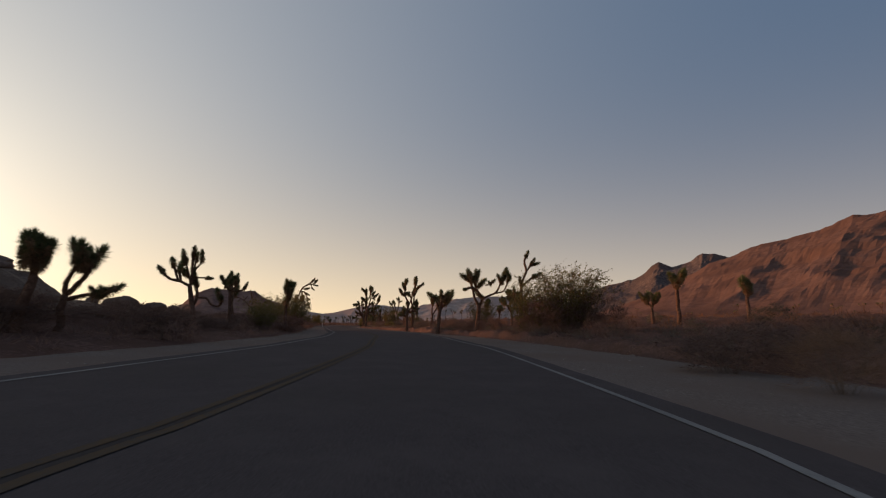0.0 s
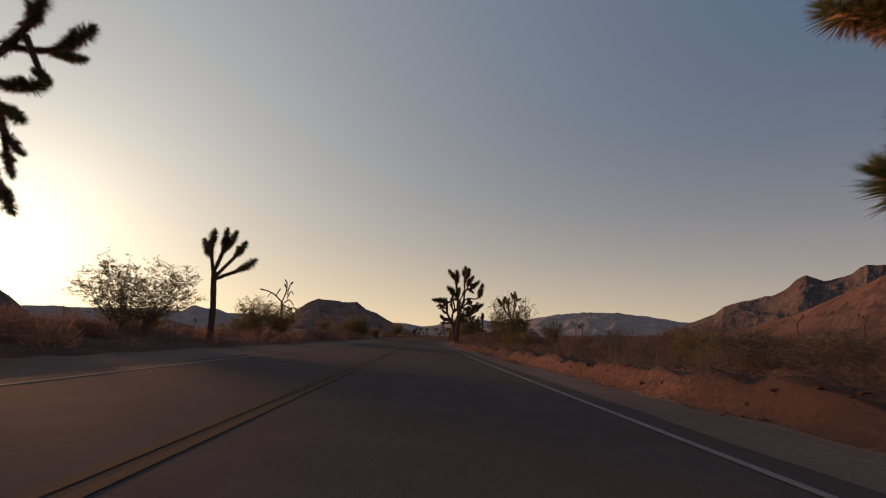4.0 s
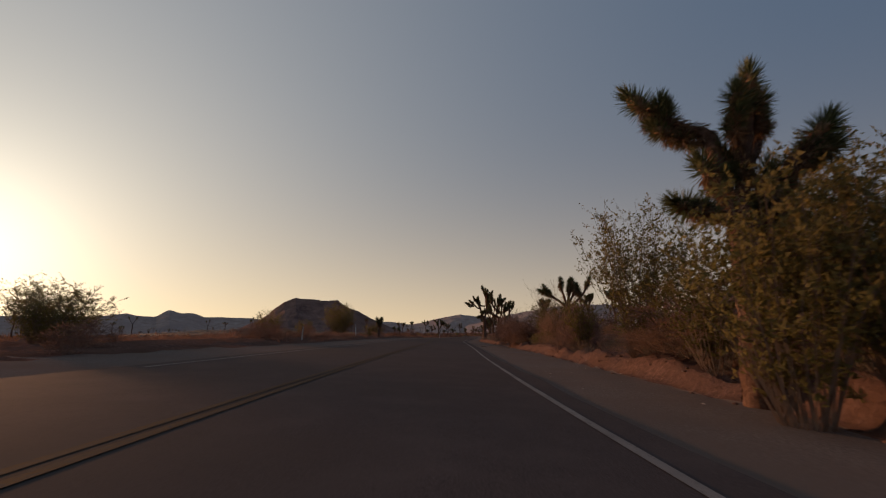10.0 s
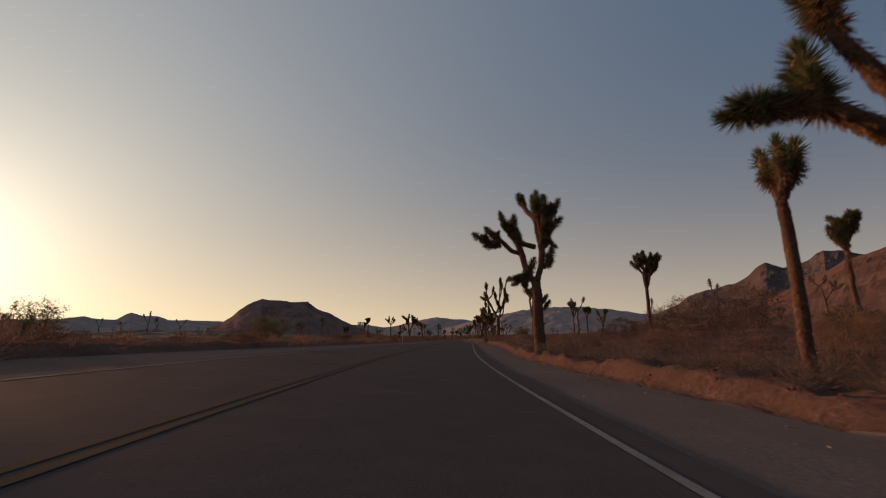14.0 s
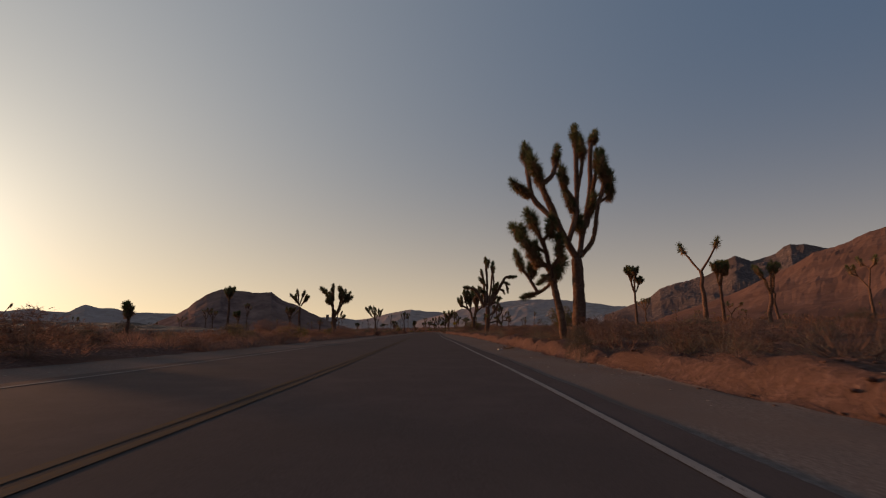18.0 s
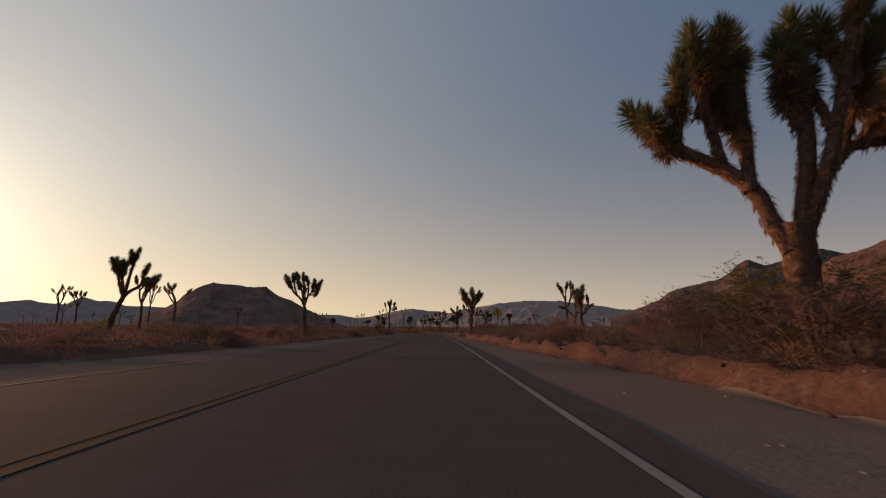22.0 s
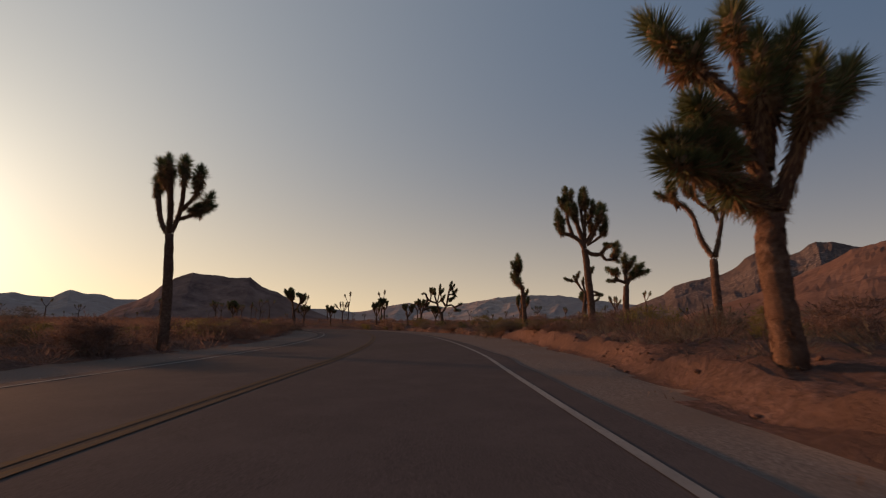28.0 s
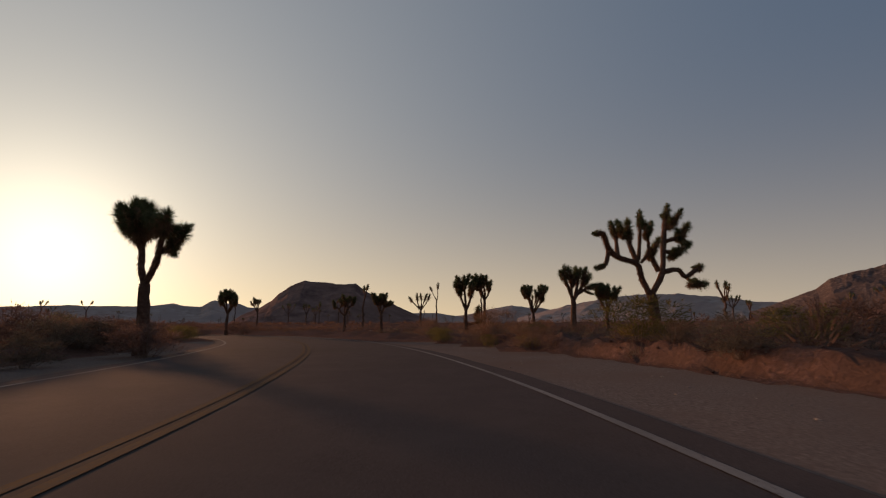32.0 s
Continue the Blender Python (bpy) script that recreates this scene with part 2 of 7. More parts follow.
M_BLACK = surface("black_sign_ink", ((0.3, (0.012, 0.012, 0.012)), (0.7, (0.03, 0.03, 0.03))), 15.0, 3.0, (0.02, 0.02, 0.02), 0.5, 0.05, 0.001)
M_METAL = surface("weathered_steel", ((0.3, (0.16, 0.12, 0.10)), (0.7, (0.30, 0.25, 0.21))), 30.0, 4.0, (0.20, 0.12, 0.08), 0.6, 0.2, 0.002)

# ---- helpers of this scene ----


def mesh_of(name, verts, faces, *mats, slots=None, smooth=False):
    me = bpy.data.meshes.new(name)
    me.from_pydata([tuple(v) for v in verts], [], faces)
    for m in mats:
        me.materials.append(m)
    if slots is not None:
        me.polygons.foreach_set("material_index", np.asarray(slots, dtype=np.int32))
    if smooth:
        me.polygons.foreach_set("use_smooth", np.ones(len(me.polygons), dtype=bool))
    me.update()
    return me


def piece(name, me, parent=None, label="", m=None):
    """Links a mesh as one object under a thing or a part."""
    ob = new(name, me)
    if m is not None:
        ob.matrix_basis = m
    if parent is not None:
        ob.parent = parent
    if label:
        tagged(ob, label)
    return ob


def part(name, bm, mat, parent, label=""):
    me = bpy.data.meshes.new(name)
    bm.to_mesh(me)
    bm.free()
    me.materials.append(mat)
    return piece(name, me, parent, label)


def box(bm, size, at=(0, 0, 0), turn=None, bevel=0.0):
    r = bmesh.ops.create_cube(bm, size=1.0, matrix=Matrix.Translation(at) @ (turn or Matrix()) @ Matrix.Diagonal((*size, 1)))
    if bevel:
        es = list({e for v in r["verts"] for e in v.link_edges})
        bmesh.ops.bevel(bm, geom=es, offset=bevel, segments=2, affect="EDGES")


def n2(x, y, s, seed=0.0):
    return noise.noise(Vector((x * s + seed * 7.31, y * s - seed * 3.17, seed)))


def tube(points, radii, sides=8, rough=0.0, rng=None):
    """Verts and faces of a bent, tapering limb with a closed tip."""
    vs, fs = [], []
    up = Vector((0.3, 1, 0.1)).normalized()
    for i, (p, r) in enumerate(zip(points, radii)):
        d = (points[min(i + 1, len(points) - 1)] - points[max(i - 1, 0)]).normalized()
        a = d.cross(up)
        a = a.normalized() if a.length > 1e-3 else Vector((1, 0, 0))
        b = d.cross(a)
        for k in range(sides):
            t = 2 * math.pi * k / sides
            rr = r * (1 + (rng.uniform(-rough, rough) if rng else 0))
            vs.append(p + (a * math.cos(t) + b * math.sin(t)) * rr)
    for i in range(len(points) - 1):
        for k in range(sides):
            k2 = (k + 1) % sides
            fs.append((i * sides + k, i * sides + k2, (i + 1) * sides + k2, (i + 1) * sides + k))
    fs.append(tuple(range((len(points) - 1) * sides, len(points) * sides)))
    return vs, fs


class Heap:
    """Gathers verts and faces of several shapes into one mesh."""

    def __init__(self):
        self.v, self.f, self.s = [], [], []

    def add(self, vs, fs, slot=0):
        o = len(self.v)
        self.v.extend(vs)
        self.f.extend(tuple(i + o for i in f) for f in fs)
        self.s.extend([slot] * len(fs))

    def blade(self, base, tip, wide, slot=0, fold=0.3):
        d = tip - base
        a = d.cross(Vector((0.37, 0.21, 0.9)))
        a = a.normalized() * wide if a.length > 1e-5 else Vector((wide, 0, 0))
        m = base + d * 0.35
        k = d.cross(a).normalized() * wide * fold
        self.add([base, m + a, tip, m - a, m + k], [(0, 1, 4), (1, 2, 4), (2, 3, 4), (3, 0, 4)], slot)

    def leaf(self, base, tip, wide, slot=0):
        d = tip - base
        a = d.cross(Vector((0.37, 0.21, 0.9)))
        a = a.normalized() * wide if a.length > 1e-5 else Vector((wide, 0, 0))
        m = base + d * 0.5
        self.add([base, m + a, tip, m - a], [(0, 1, 2), (0, 2, 3)], slot)

    def mesh(self, name, *mats, smooth=False):
        return mesh_of(name, self.v, self.f, *mats, slots=self.s, smooth=smooth)

# ---- the road's course ----
CENTRE = [(-8.61, -70.0), (-6.21, -45.0), (-3.21, -20.0), (1.6, 2.0), (2.59, 6.0), (4.43, 16.0), (4.99, 21.5), (5.86, 30.0), (6.05, 36.0), (6.13, 43.5), (5.63, 54.0), (4.81, 72.0), (4.43, 85.0), (3.78, 99.0), (3.20, 112.0), (2.95, 124.5), (3.05, 136.0), (3.68, 149.0), (4.55, 161.5), (5.32, 174.0), (6.07, 187.0), (7.32, 200.0), (9.27, 214.0), (13.13, 239.0), (14.88, 253.0), (16.66, 268.0), (18.2, 282.0), (19.79, 295.0), (21.62, 308.0), (23.26, 320.3), (24.81, 332.5), (29.62, 369.6), (30.97, 379.8), (31.57, 389.7), (31.54, 400.0), (30.64, 408.0), (29.1, 415.0), (26.45, 423.0), (22.1, 432.0), (13.6, 443.0), (0.6, 452.0), (-15.9, 458.0), (-59.9, 466.0), (-139.9, 476.0)]
SIDE = [(3.0, 122.0), (-4.5, 130.5), (-13.0, 139.5), (-26.0, 150.0), (-45.0, 160.0), (-90.0, 178.0)]


def course(points, step=1.0):
    """A smooth line through points, sampled about every step metres: places and headings."""
    out = []
    ps = [Vector(p) for p in points]
    ps = [2 * ps[0] - ps[1], *ps, 2 * ps[-1] - ps[-2]]
    for a, b, c, d in zip(ps, ps[1:], ps[2:], ps[3:]):
        n = max(2, round((c - b).length / step))
        for i in range(n):
            t = i / n
            out.append(0.5 * (2 * b + (c - a) * t + (2 * a - 5 * b + 4 * c - d) * t * t + (3 * b - a - 3 * c + d) * t ** 3))
    out.append(ps[-2])
    return np.array([tuple(p) for p in out])


ROAD = course(CENTRE)
ROAD_DIR = np.gradient(ROAD, axis=0)
ROAD_DIR /= np.linalg.norm(ROAD_DIR, axis=1)[:, None]
SIDE_LINE = course(SIDE)


def from_road(xy):
    """For places xy: the distance from the road's middle (right of it positive) and the place along it."""
    xy = np.asarray(xy, float)
    d_out, s_out = np.empty(len(xy)), np.empty(len(xy))
    for i in range(0, len(xy), 4000):
        q = xy[i:i + 4000]
        dd = ((q[:, None] - ROAD[None]) ** 2).sum(-1)
        k = dd.argmin(1)
        off = q - ROAD[k]
        t = ROAD_DIR[k]
        side = off[:, 0] * t[:, 1] - off[:, 1] * t[:, 0]
        d_out[i:i + 4000] = np.where(side >= 0, 1, -1) * np.sqrt(dd[np.arange(len(q)), k])
        s_out[i:i + 4000] = ROAD[k, 1]
    return d_out, s_out


def smooth(a, b, x):
    t = np.clip((x - a) / (b - a), 0, 1)
    return t * t * (3 - 2 * t)


BANK_AT = (-20, 2, 28, 82, 145, 171, 196, 225, 250, 279, 330, 367, 387, 407, 430)
BANK = (-0.035, -0.035, -0.016, -0.026, -0.040, -0.048, -0.054, -0.035, -0.016, -0.004, 0.008, 0.017, 0.026, 0.010, 0.0)      # crossfall of the road, up to the right
LEVEL_AT = (1.5, 1.5, 1.2, 1.57, 2.1, 2.17, 2.11, 2.1, 2.13, 2.36, 2.32, 2.33, 2.15, 1.78, 1.7)                            # where the banked road is at height 0


def road_z(d, s):
    """Height of the banked road and its shoulders."""
    return np.interp(s, BANK_AT, BANK) * (np.clip(d, -8, 8) - np.interp(s, BANK_AT, LEVEL_AT)) * (1 - smooth(8, 22, np.abs(d)))


FOOT_AT = (0, 8, 20, 33, 40, 86, 115, 130, 140, 152, 163, 175, 190, 200, 208, 218, 256, 286, 300, 311, 334, 350, 362, 370, 377, 394, 414, 428)
FOOT_OFF = (8.6, 8.8, 7.6, 6.5, 5.8, 5.4, 5.6, 6.2, 6.8, 7.3, 7.3, 7.5, 7.0, 6.2, 6.1, 6.6, 6.4, 7.2, 6.7, 6.2, 5.5, 5.8, 5.6, 5.5, 6.3, 7.5, 7.8, 8.4)   # foot of the cut bank


def ground_z(xy):
    """Height of the ground: flat shoulders, a cut bank beside them, then rolling desert that rises from the road."""
    xy = np.asarray(xy, float).reshape(-1, 2)
    d, s = from_road(xy)
    n_a = np.array([noise.noise(Vector((x * 0.09, y * 0.09, 1.7))) for x, y in xy])
    n_b = np.array([noise.noise(Vector((x * 0.45, y * 0.45, 5.1))) for x, y in xy])
    n_c = np.array([noise.fractal(Vector((x * 1.5, y * 1.5, 9.3)), 1.0, 2.0, 3) for x, y in xy])
    z = np.full(len(xy), -0.035)
    foot_r = np.interp(s, FOOT_AT, FOOT_OFF) - 0.35 + 0.25 * n_a + 0.30 * n_b
    high_r = 0.36 + 0.14 * n_a + 0.10 * n_b
    rise_r = high_r * smooth(foot_r, foot_r + 0.38, d) + smooth(9, 45, d) * (0.5 + 0.8 * smooth(120, 160, s) * (1 - smooth(215, 260, s))) + 0.022 * np.clip(d - 12, 0, 120) ** 0.9
    foot_l = -6.3 - 0.5 * n_a - 0.3 * n_b
    high_l = 0.14 + 0.10 * n_a
    rise_l = high_l * smooth(-foot_l, -foot_l + 1.6, -d) + smooth(7, 16, -d) * (0.25 + 1.15 * (1 - smooth(50, 95, s))) + 0.006 * np.clip(-d - 14, 0, 200)
    open_left = 1 - smooth(104, 114, s) * (1 - smooth(142, 160, s)) * (d < 0)
    z += np.where(d > 0, rise_r, rise_l * open_left)
    rough = smooth(foot_r - 0.3, foot_r + 0.5, d) + smooth(-foot_l, -foot_l + 1.2, -d)
    z += rough * (0.13 * n_c + 0.10 * n_b + 0.16 * n_a * smooth(8, 25, np.abs(d)))
    scarp = smooth(foot_r - 0.25, foot_r + 0.1, d) * (1 - smooth(foot_r + 0.6, foot_r + 1.6, d))
    near = np.nonzero(scarp > 0.01)[0]
    z[near] += scarp[near] * 0.10 * np.array([noise.fractal(Vector((x * 2.2, y * 2.2, 2.2)), 0.8, 2.0, 3) for x, y in xy[near]])
    z += 0.010 * n_c * (np.abs(d) > 4.3)
    far = smooth(60, 200, np.abs(d))
    z += far * 0.6 * n_a
    return z + road_z(d, s)


def ground_at(x, y):
    return float(ground_z([(x, y)])[0])


def spaced(*runs):
    """Stations from runs of (start, end, step)."""
    out = []
    for a, b, st in runs:
        out += list(np.arange(a, b, st))
    return np.array(out + [runs[-1][1]])


def build_ground():
    ds = spaced((-4500, -900, 900), (-900, -300, 120), (-300, -100, 25), (-100, -40, 6), (-40, -16, 2.0), (-16, -9, 0.8), (-9, -4.5, 0.4), (-4.5, 4.5, 1.5), (4.5, 5.2, 0.35), (5.2, 9.6, 0.15), (9.6, 16, 0.6), (16, 40, 1.8), (40, 100, 6), (100, 300, 25), (300, 900, 120), (900, 4500, 900))
    ys = spaced((-600, -100, 100), (-100, -10, 5), (-10, 440, 0.42), (440, 520, 2.0), (520, 900, 30), (900, 5000, 500))
    cx = np.interp(ys, ROAD[:, 1], ROAD[:, 0])
    cx = np.where(ys > 410, np.interp(410, ROAD[:, 1], ROAD[:, 0]), cx)
    X = (cx[:, None] + ds[None, :])
    Y = np.repeat(ys[:, None], len(ds), 1)
    xy = np.stack([X.ravel(), Y.ravel()], 1)
    z = ground_z(xy)
    nx = len(ds)
    faces = [(j * nx + i, j * nx + i + 1, (j + 1) * nx + i + 1, (j + 1) * nx + i) for j in range(len(ys) - 1) for i in range(nx - 1)]
    dmid, smid = from_road(xy)
    zr = z - road_z(dmid, smid)
    cell = np.abs(np.array([dmid[f[0]] + dmid[f[2]] for f in faces]) / 2)
    zc = np.array([zr[f[0]] + zr[f[2]] for f in faces]) / 2
    flat = ((cell < 9.8) & (zc < -0.005)).reshape(len(ys) - 1, nx - 1)
    mid = int(np.argmin(np.abs(ds)))
    flat[:, mid:] = np.logical_and.accumulate(flat[:, mid:], axis=1)
    flat[:, :mid] = np.logical_and.accumulate(flat[:, :mid][:, ::-1], axis=1)[:, ::-1]
    for part_of in (flat[:, mid:], flat[:, :mid][:, ::-1]):
        reach = part_of.sum(1)
        reach = np.min([np.roll(reach, k) for k in range(-4, 5)], axis=0)
        part_of[:] = np.arange(part_of.shape[1])[None, :] < reach[:, None]
    slots = flat.ravel().astype(np.int32)
    me = mesh_of("ground", np.column_stack([xy, z]), faces, M_SOIL, M_SHOULDER, slots=slots, smooth=True)
    tagged(new("ground", me), "sandy orange desert ground with a gravel shoulder and cut bank", "ground", kind="structure")


def strip(name, line, half_l, half_r, z, mat, wander=0.0, lift=0.0):
    """A band along a line from half_l to half_r beside it, with a thin edge down to the ground."""
    dirs = np.gradient(line, axis=0)
    dirs /= np.linalg.norm(dirs, axis=1)[:, None]
    side = np.stack([dirs[:, 1], -dirs[:, 0]], 1)
    vs, fs = [], []
    cols = [half_l, half_l, *np.linspace(half_l, half_r, 7)[1:-1], half_r, half_r]
    for k, (p, n) in enumerate(zip(line, side)):
        for c, d in enumerate(cols):
            w = wander * n2(p[0] * 0.5, p[1] * 0.5, 1.0, 3 + c) if c in (0, 1, len(cols) - 2, len(cols) - 1) else 0
            zz = z - (0.06 if c in (0, len(cols) - 1) else 0) - lift * abs(d)
            vs.append((p[0] + n[0] * (d + w), p[1] + n[1] * (d + w), zz))
    vs = np.array(vs)
    vs[:, 2] += road_z(*from_road(vs[:, :2]))
    m = len(cols)
    for k in range(len(line) - 1):
        for c in range(m - 1):
            fs.append((k * m + c, k * m + c + 1, (k + 1) * m + c + 1, (k + 1) * m + c))
    return mesh_of(name, vs, fs, mat)


build_ground()
road = tagged(new("road", strip("road", ROAD, -4.1, 4.0, 0.0, M_ROAD, 0.10, 0.002)), "worn dark grey asphalt two-lane desert road", "road", kind="structure")
side_road = tagged(new("side_road", strip("side_road", SIDE_LINE, -5.2, 4.6, -0.012, M_ROAD, 0.2)), "dark asphalt side road joining the desert road", "road", kind="structure")


def line_on_road(name, at, wide, mat, label, start=-1e9, end=1e9, skip=None):
    dirs = ROAD_DIR
    side = np.stack([dirs[:, 1], -dirs[:, 0]], 1)
    keep = [(p, n) for p, n in zip(ROAD, side) if start <= p[1] <= end]
    run, runs = [], []
    for p, n in keep:
        if skip and skip[0] < p[1] < skip[1]:
            if run:
                runs.append(run)
            run = []
        else:
            run.append((p, n))
    runs.append(run)
    h = Heap()
    for run in runs:
        vs, fs = [], []
        for p, n in run:
            mid = at - (0.45 * (1 - float(smooth(40, 80, p[1]))) if abs(at) < 1 else 0)
            for d in (mid - wide / 2, mid + wide / 2):
                w = 0.008 * n2(p[0], p[1], 0.8, d)
                vs.append((p[0] + n[0] * (d + w), p[1] + n[1] * (d + w), (0.003 if wide > 0.2 else 0.007) - 0.002 * abs(d) + float(road_z(d, p[1]))))
        fs = [(2 * k, 2 * k + 1, 2 * k + 3, 2 * k + 2) for k in range(len(run) - 1)]
        h.add(vs, fs)
    ob = new(name, h.mesh(name, mat))
    return tagged(ob, label, "road marking", kind="structure")


line_on_road("edge_line_right", 3.56, 0.090, M_WHITE, "worn white edge line painted on the asphalt")
line_on_road("edge_line_left", -3.62, 0.10, M_WHITE, "worn white edge line painted on the asphalt", skip=(112.0, 141.0))
line_on_road("centre_joint", -0.08, 0.22, M_SEAM, "dark worn seam along the middle of the road")
line_on_road("centre_line_right", -0.010, 0.095, M_YELLOW, "faded yellow no-passing line on the asphalt")
line_on_road("centre_line_left", -0.185, 0.095, M_YELLOW, "faded yellow no-passing line on the asphalt")

# ---- hills and mountains round the plain ----


def range_of(name, eye, near, crest, far, controls, mat, label, rough=0.04, relief=0.22, steps=220, seed=1, shape=1.4, category="mountain"):
    """A rocky range round a place: its crest stands at a distance and, by bearing (degrees right of +y), at the given rise (degrees)."""
    az = np.linspace(controls[0][0], controls[-1][0], steps)
    el = np.interp(az, [c[0] for c in controls], [c[1] for c in controls])
    fr = np.concatenate([np.linspace(0, 1, 26), np.linspace(1.05, 1.6, 8)])
    vs, fs = [], []
    for j, f in enumerate(fr):
        r = near + (crest - near) * f if f <= 1 else crest + (far - crest) * (f - 1) / 0.6
        for a, e in zip(az, el):
            top = crest * math.tan(radians(e))
            x, y = eye[0] + r * math.sin(radians(a)), eye[1] + r * math.cos(radians(a))
            k = f ** shape if f <= 1 else max(0.0, 1 - (f - 1) / 0.6) ** 1.2
            q = Vector((x / crest * 9, y / crest * 9, seed * 3.3))
            nz = noise.ridged_multi_fractal(q, 0.9, 2.1, 6, 1.0, 2.0) - 1.0
            body = top * k * (1 + (1 - 0.85 * (f if f <= 1 else 1)) * relief * nz) + top * rough * nz * min(1, 4 * k)
            vs.append((x, y, max(-2.0, body)))
    m = len(az)
    for j in range(len(fr) - 1):
        for i in range(m - 1):
            fs.append((j * m + i, j * m + i + 1, (j + 1) * m + i + 1, (j + 1) * m + i))
    return tagged(new(name, mesh_of(name, vs, fs, mat, smooth=False)), label, category, kind="structure")

EYE_MID = (18.7, 264.7)
range_of("mountain_far_west", EYE_MID, 3200, 4000, 4600, [(-75, 1.2), (-60, 2.2), (-48, 1.9), (-40, 2.2), (-35, 2.45), (-33.3, 2.3), (-32.1, 2.35), (-31.4, 2.9), (-30.9, 3.2), (-29.6, 2.85), (-28.4, 2.75), (-27.3, 2.3), (-25.6, 2.35), (-24, 2.25), (-20, 1.9), (-14, 1.5), (-8, 1.75), (-5, 1.75), (-2.5, 1.5), (-0.8, 1.75), (2.0, 2.3), (4.5, 2.7), (7.2, 2.3), (9.8, 2.15), (13, 1.6)], M_FAR_HAZED, "distant line of low desert mountains, coloured pale for haze", rough=0.05, steps=300, seed=2)
range_of("mountain_far_north", EYE_MID, 2800, 3600, 4500, [(5, 1.2), (8, 2.0), (10.0, 2.3), (13.0, 2.95), (16, 3.3), (19.5, 3.6), (22, 3.55), (24.6, 3.45), (27.5, 3.2), (30.2, 2.75), (32, 2.6), (34, 2.9), (38, 3.3), (44, 2.5)], M_FAR_HAZED, "blue-grey desert mountains far off, coloured pale for haze", rough=0.05, steps=220, seed=3)
range_of("mountain_ridge", EYE_MID, 1750, 2500, 3400, [(29, 1.6), (32, 2.55), (34.4, 3.5), (35.4, 4.4), (37.8, 5.15), (39.9, 5.65), (41.4, 6.5), (42.7, 7.4), (43.3, 7.6), (44.6, 7.2), (45.8, 7.6), (46.9, 7.8), (48.2, 8.4), (49.4, 7.85), (50.6, 7.5), (55, 7.3), (62, 7.6), (72, 6.0), (85, 3.5)], M_RIDGE_HAZED, "rugged grey-brown rocky mountain ridge, colour greyed for haze", rough=0.045, steps=520, seed=4, shape=1.2)
range_of("mountain_brown", EYE_MID, 1000, 1900, 2700, [(33, 0.0), (36, 1.3), (39, 2.3), (42.5, 3.5), (45.9, 5.1), (48.1, 6.05), (50.1, 7.15), (52, 7.6), (53.6, 8.2), (55.5, 8.8), (58.5, 9.1), (61, 9.9), (63.6, 11.0), (65.2, 10.7), (70, 10.9), (76, 10.2), (86, 7.5), (100, 5.0), (118, 2.5), (135, 0.5)], M_BROWN, "smooth reddish-brown desert mountain slope", relief=0.16, rough=0.02, steps=300, seed=5, shape=1.15)
range_of("mesa", EYE_MID, 930, 1171, 1450, [(-26.5, 0.3), (-25, 1.4), (-23.4, 2.05), (-22.2, 2.85), (-21.5, 3.7), (-20.4, 4.55), (-19.6, 4.85), (-18.9, 5.2), (-18.3, 5.1), (-17.5, 4.95), (-15.4, 4.83), (-13.3, 4.88), (-12.6, 4.3), (-12, 3.9), (-10.2, 3.25), (-8.5, 2.3), (-6.8, 1.65), (-5, 0.9), (-3, 0.2)], M_ROCK_HAZED, "flat-topped dark rocky hill beyond the plain, rock lightened for haze", rough=0.03, steps=460, seed=6, shape=0.9, category="hill")

# ---- Joshua trees ----


def rosette(name, seed, long, spread, blades, thick=0.013):
    """A round bottle-brush head: stiff green blades on all sides of the tip, brown dead ones bent back below."""
    rng = random.Random(seed)
    h = Heap()
    pts = [Vector((0, 0, -0.16)), Vector((0, 0, long * 0.25)), Vector((0, 0, long * 0.55)), Vector((0, 0, long * 0.75))]
    h.add(*tube(pts, [0.06, 0.10, 0.07, 0.02], 7, 0.25, rng), 1)
    for i in range(blades):
        f = (i + rng.random()) / blades
        z = long * (-0.42 + 1.1 * f)
        tilt = radians(152 - 144 * f ** 0.8 + rng.uniform(-17, 17))
        az = i * 2.39996 + rng.uniform(-0.3, 0.3)
        d = Vector((math.sin(tilt) * math.cos(az), math.sin(tilt) * math.sin(az), math.cos(tilt)))
        size = spread * rng.uniform(0.80, 1.10) * (0.84 if f < 0.3 else 1.0)
        base = Vector((0, 0, z)) + d * 0.03
        side = d.cross(Vector((rng.uniform(-1, 1), rng.uniform(-1, 1), rng.uniform(-1, 1)))).normalized() * thick * (1.2 if f < 0.3 else 1.0)
        tip = Vector((0, 0, z)) + d * size - Vector((0, 0, 0.05 if f < 0.3 else 0.0))
        h.add([base - side, base + side, base.lerp(tip, 0.55) + side * 0.7, tip], [(0, 1, 2), (0, 2, 3)], 1 if f < 0.30 + rng.uniform(-0.06, 0.06) else 0)
    return h.mesh(name, M_SPIKE, M_THATCH)


ROSETTES = [rosette("rosette", 10 + i, l, s, 380, 0.0100) for i, (l, s) in enumerate(((0.28, 0.29), (0.23, 0.30), (0.36, 0.27), (0.25, 0.31)))]
ROSETTES_FAR = [rosette("rosette", 20 + i, l, s, 80, 0.026) for i, (l, s) in enumerate(((0.36, 0.32), (0.30, 0.32)))]
UPRIGHT = Vector((0, 0, 1))


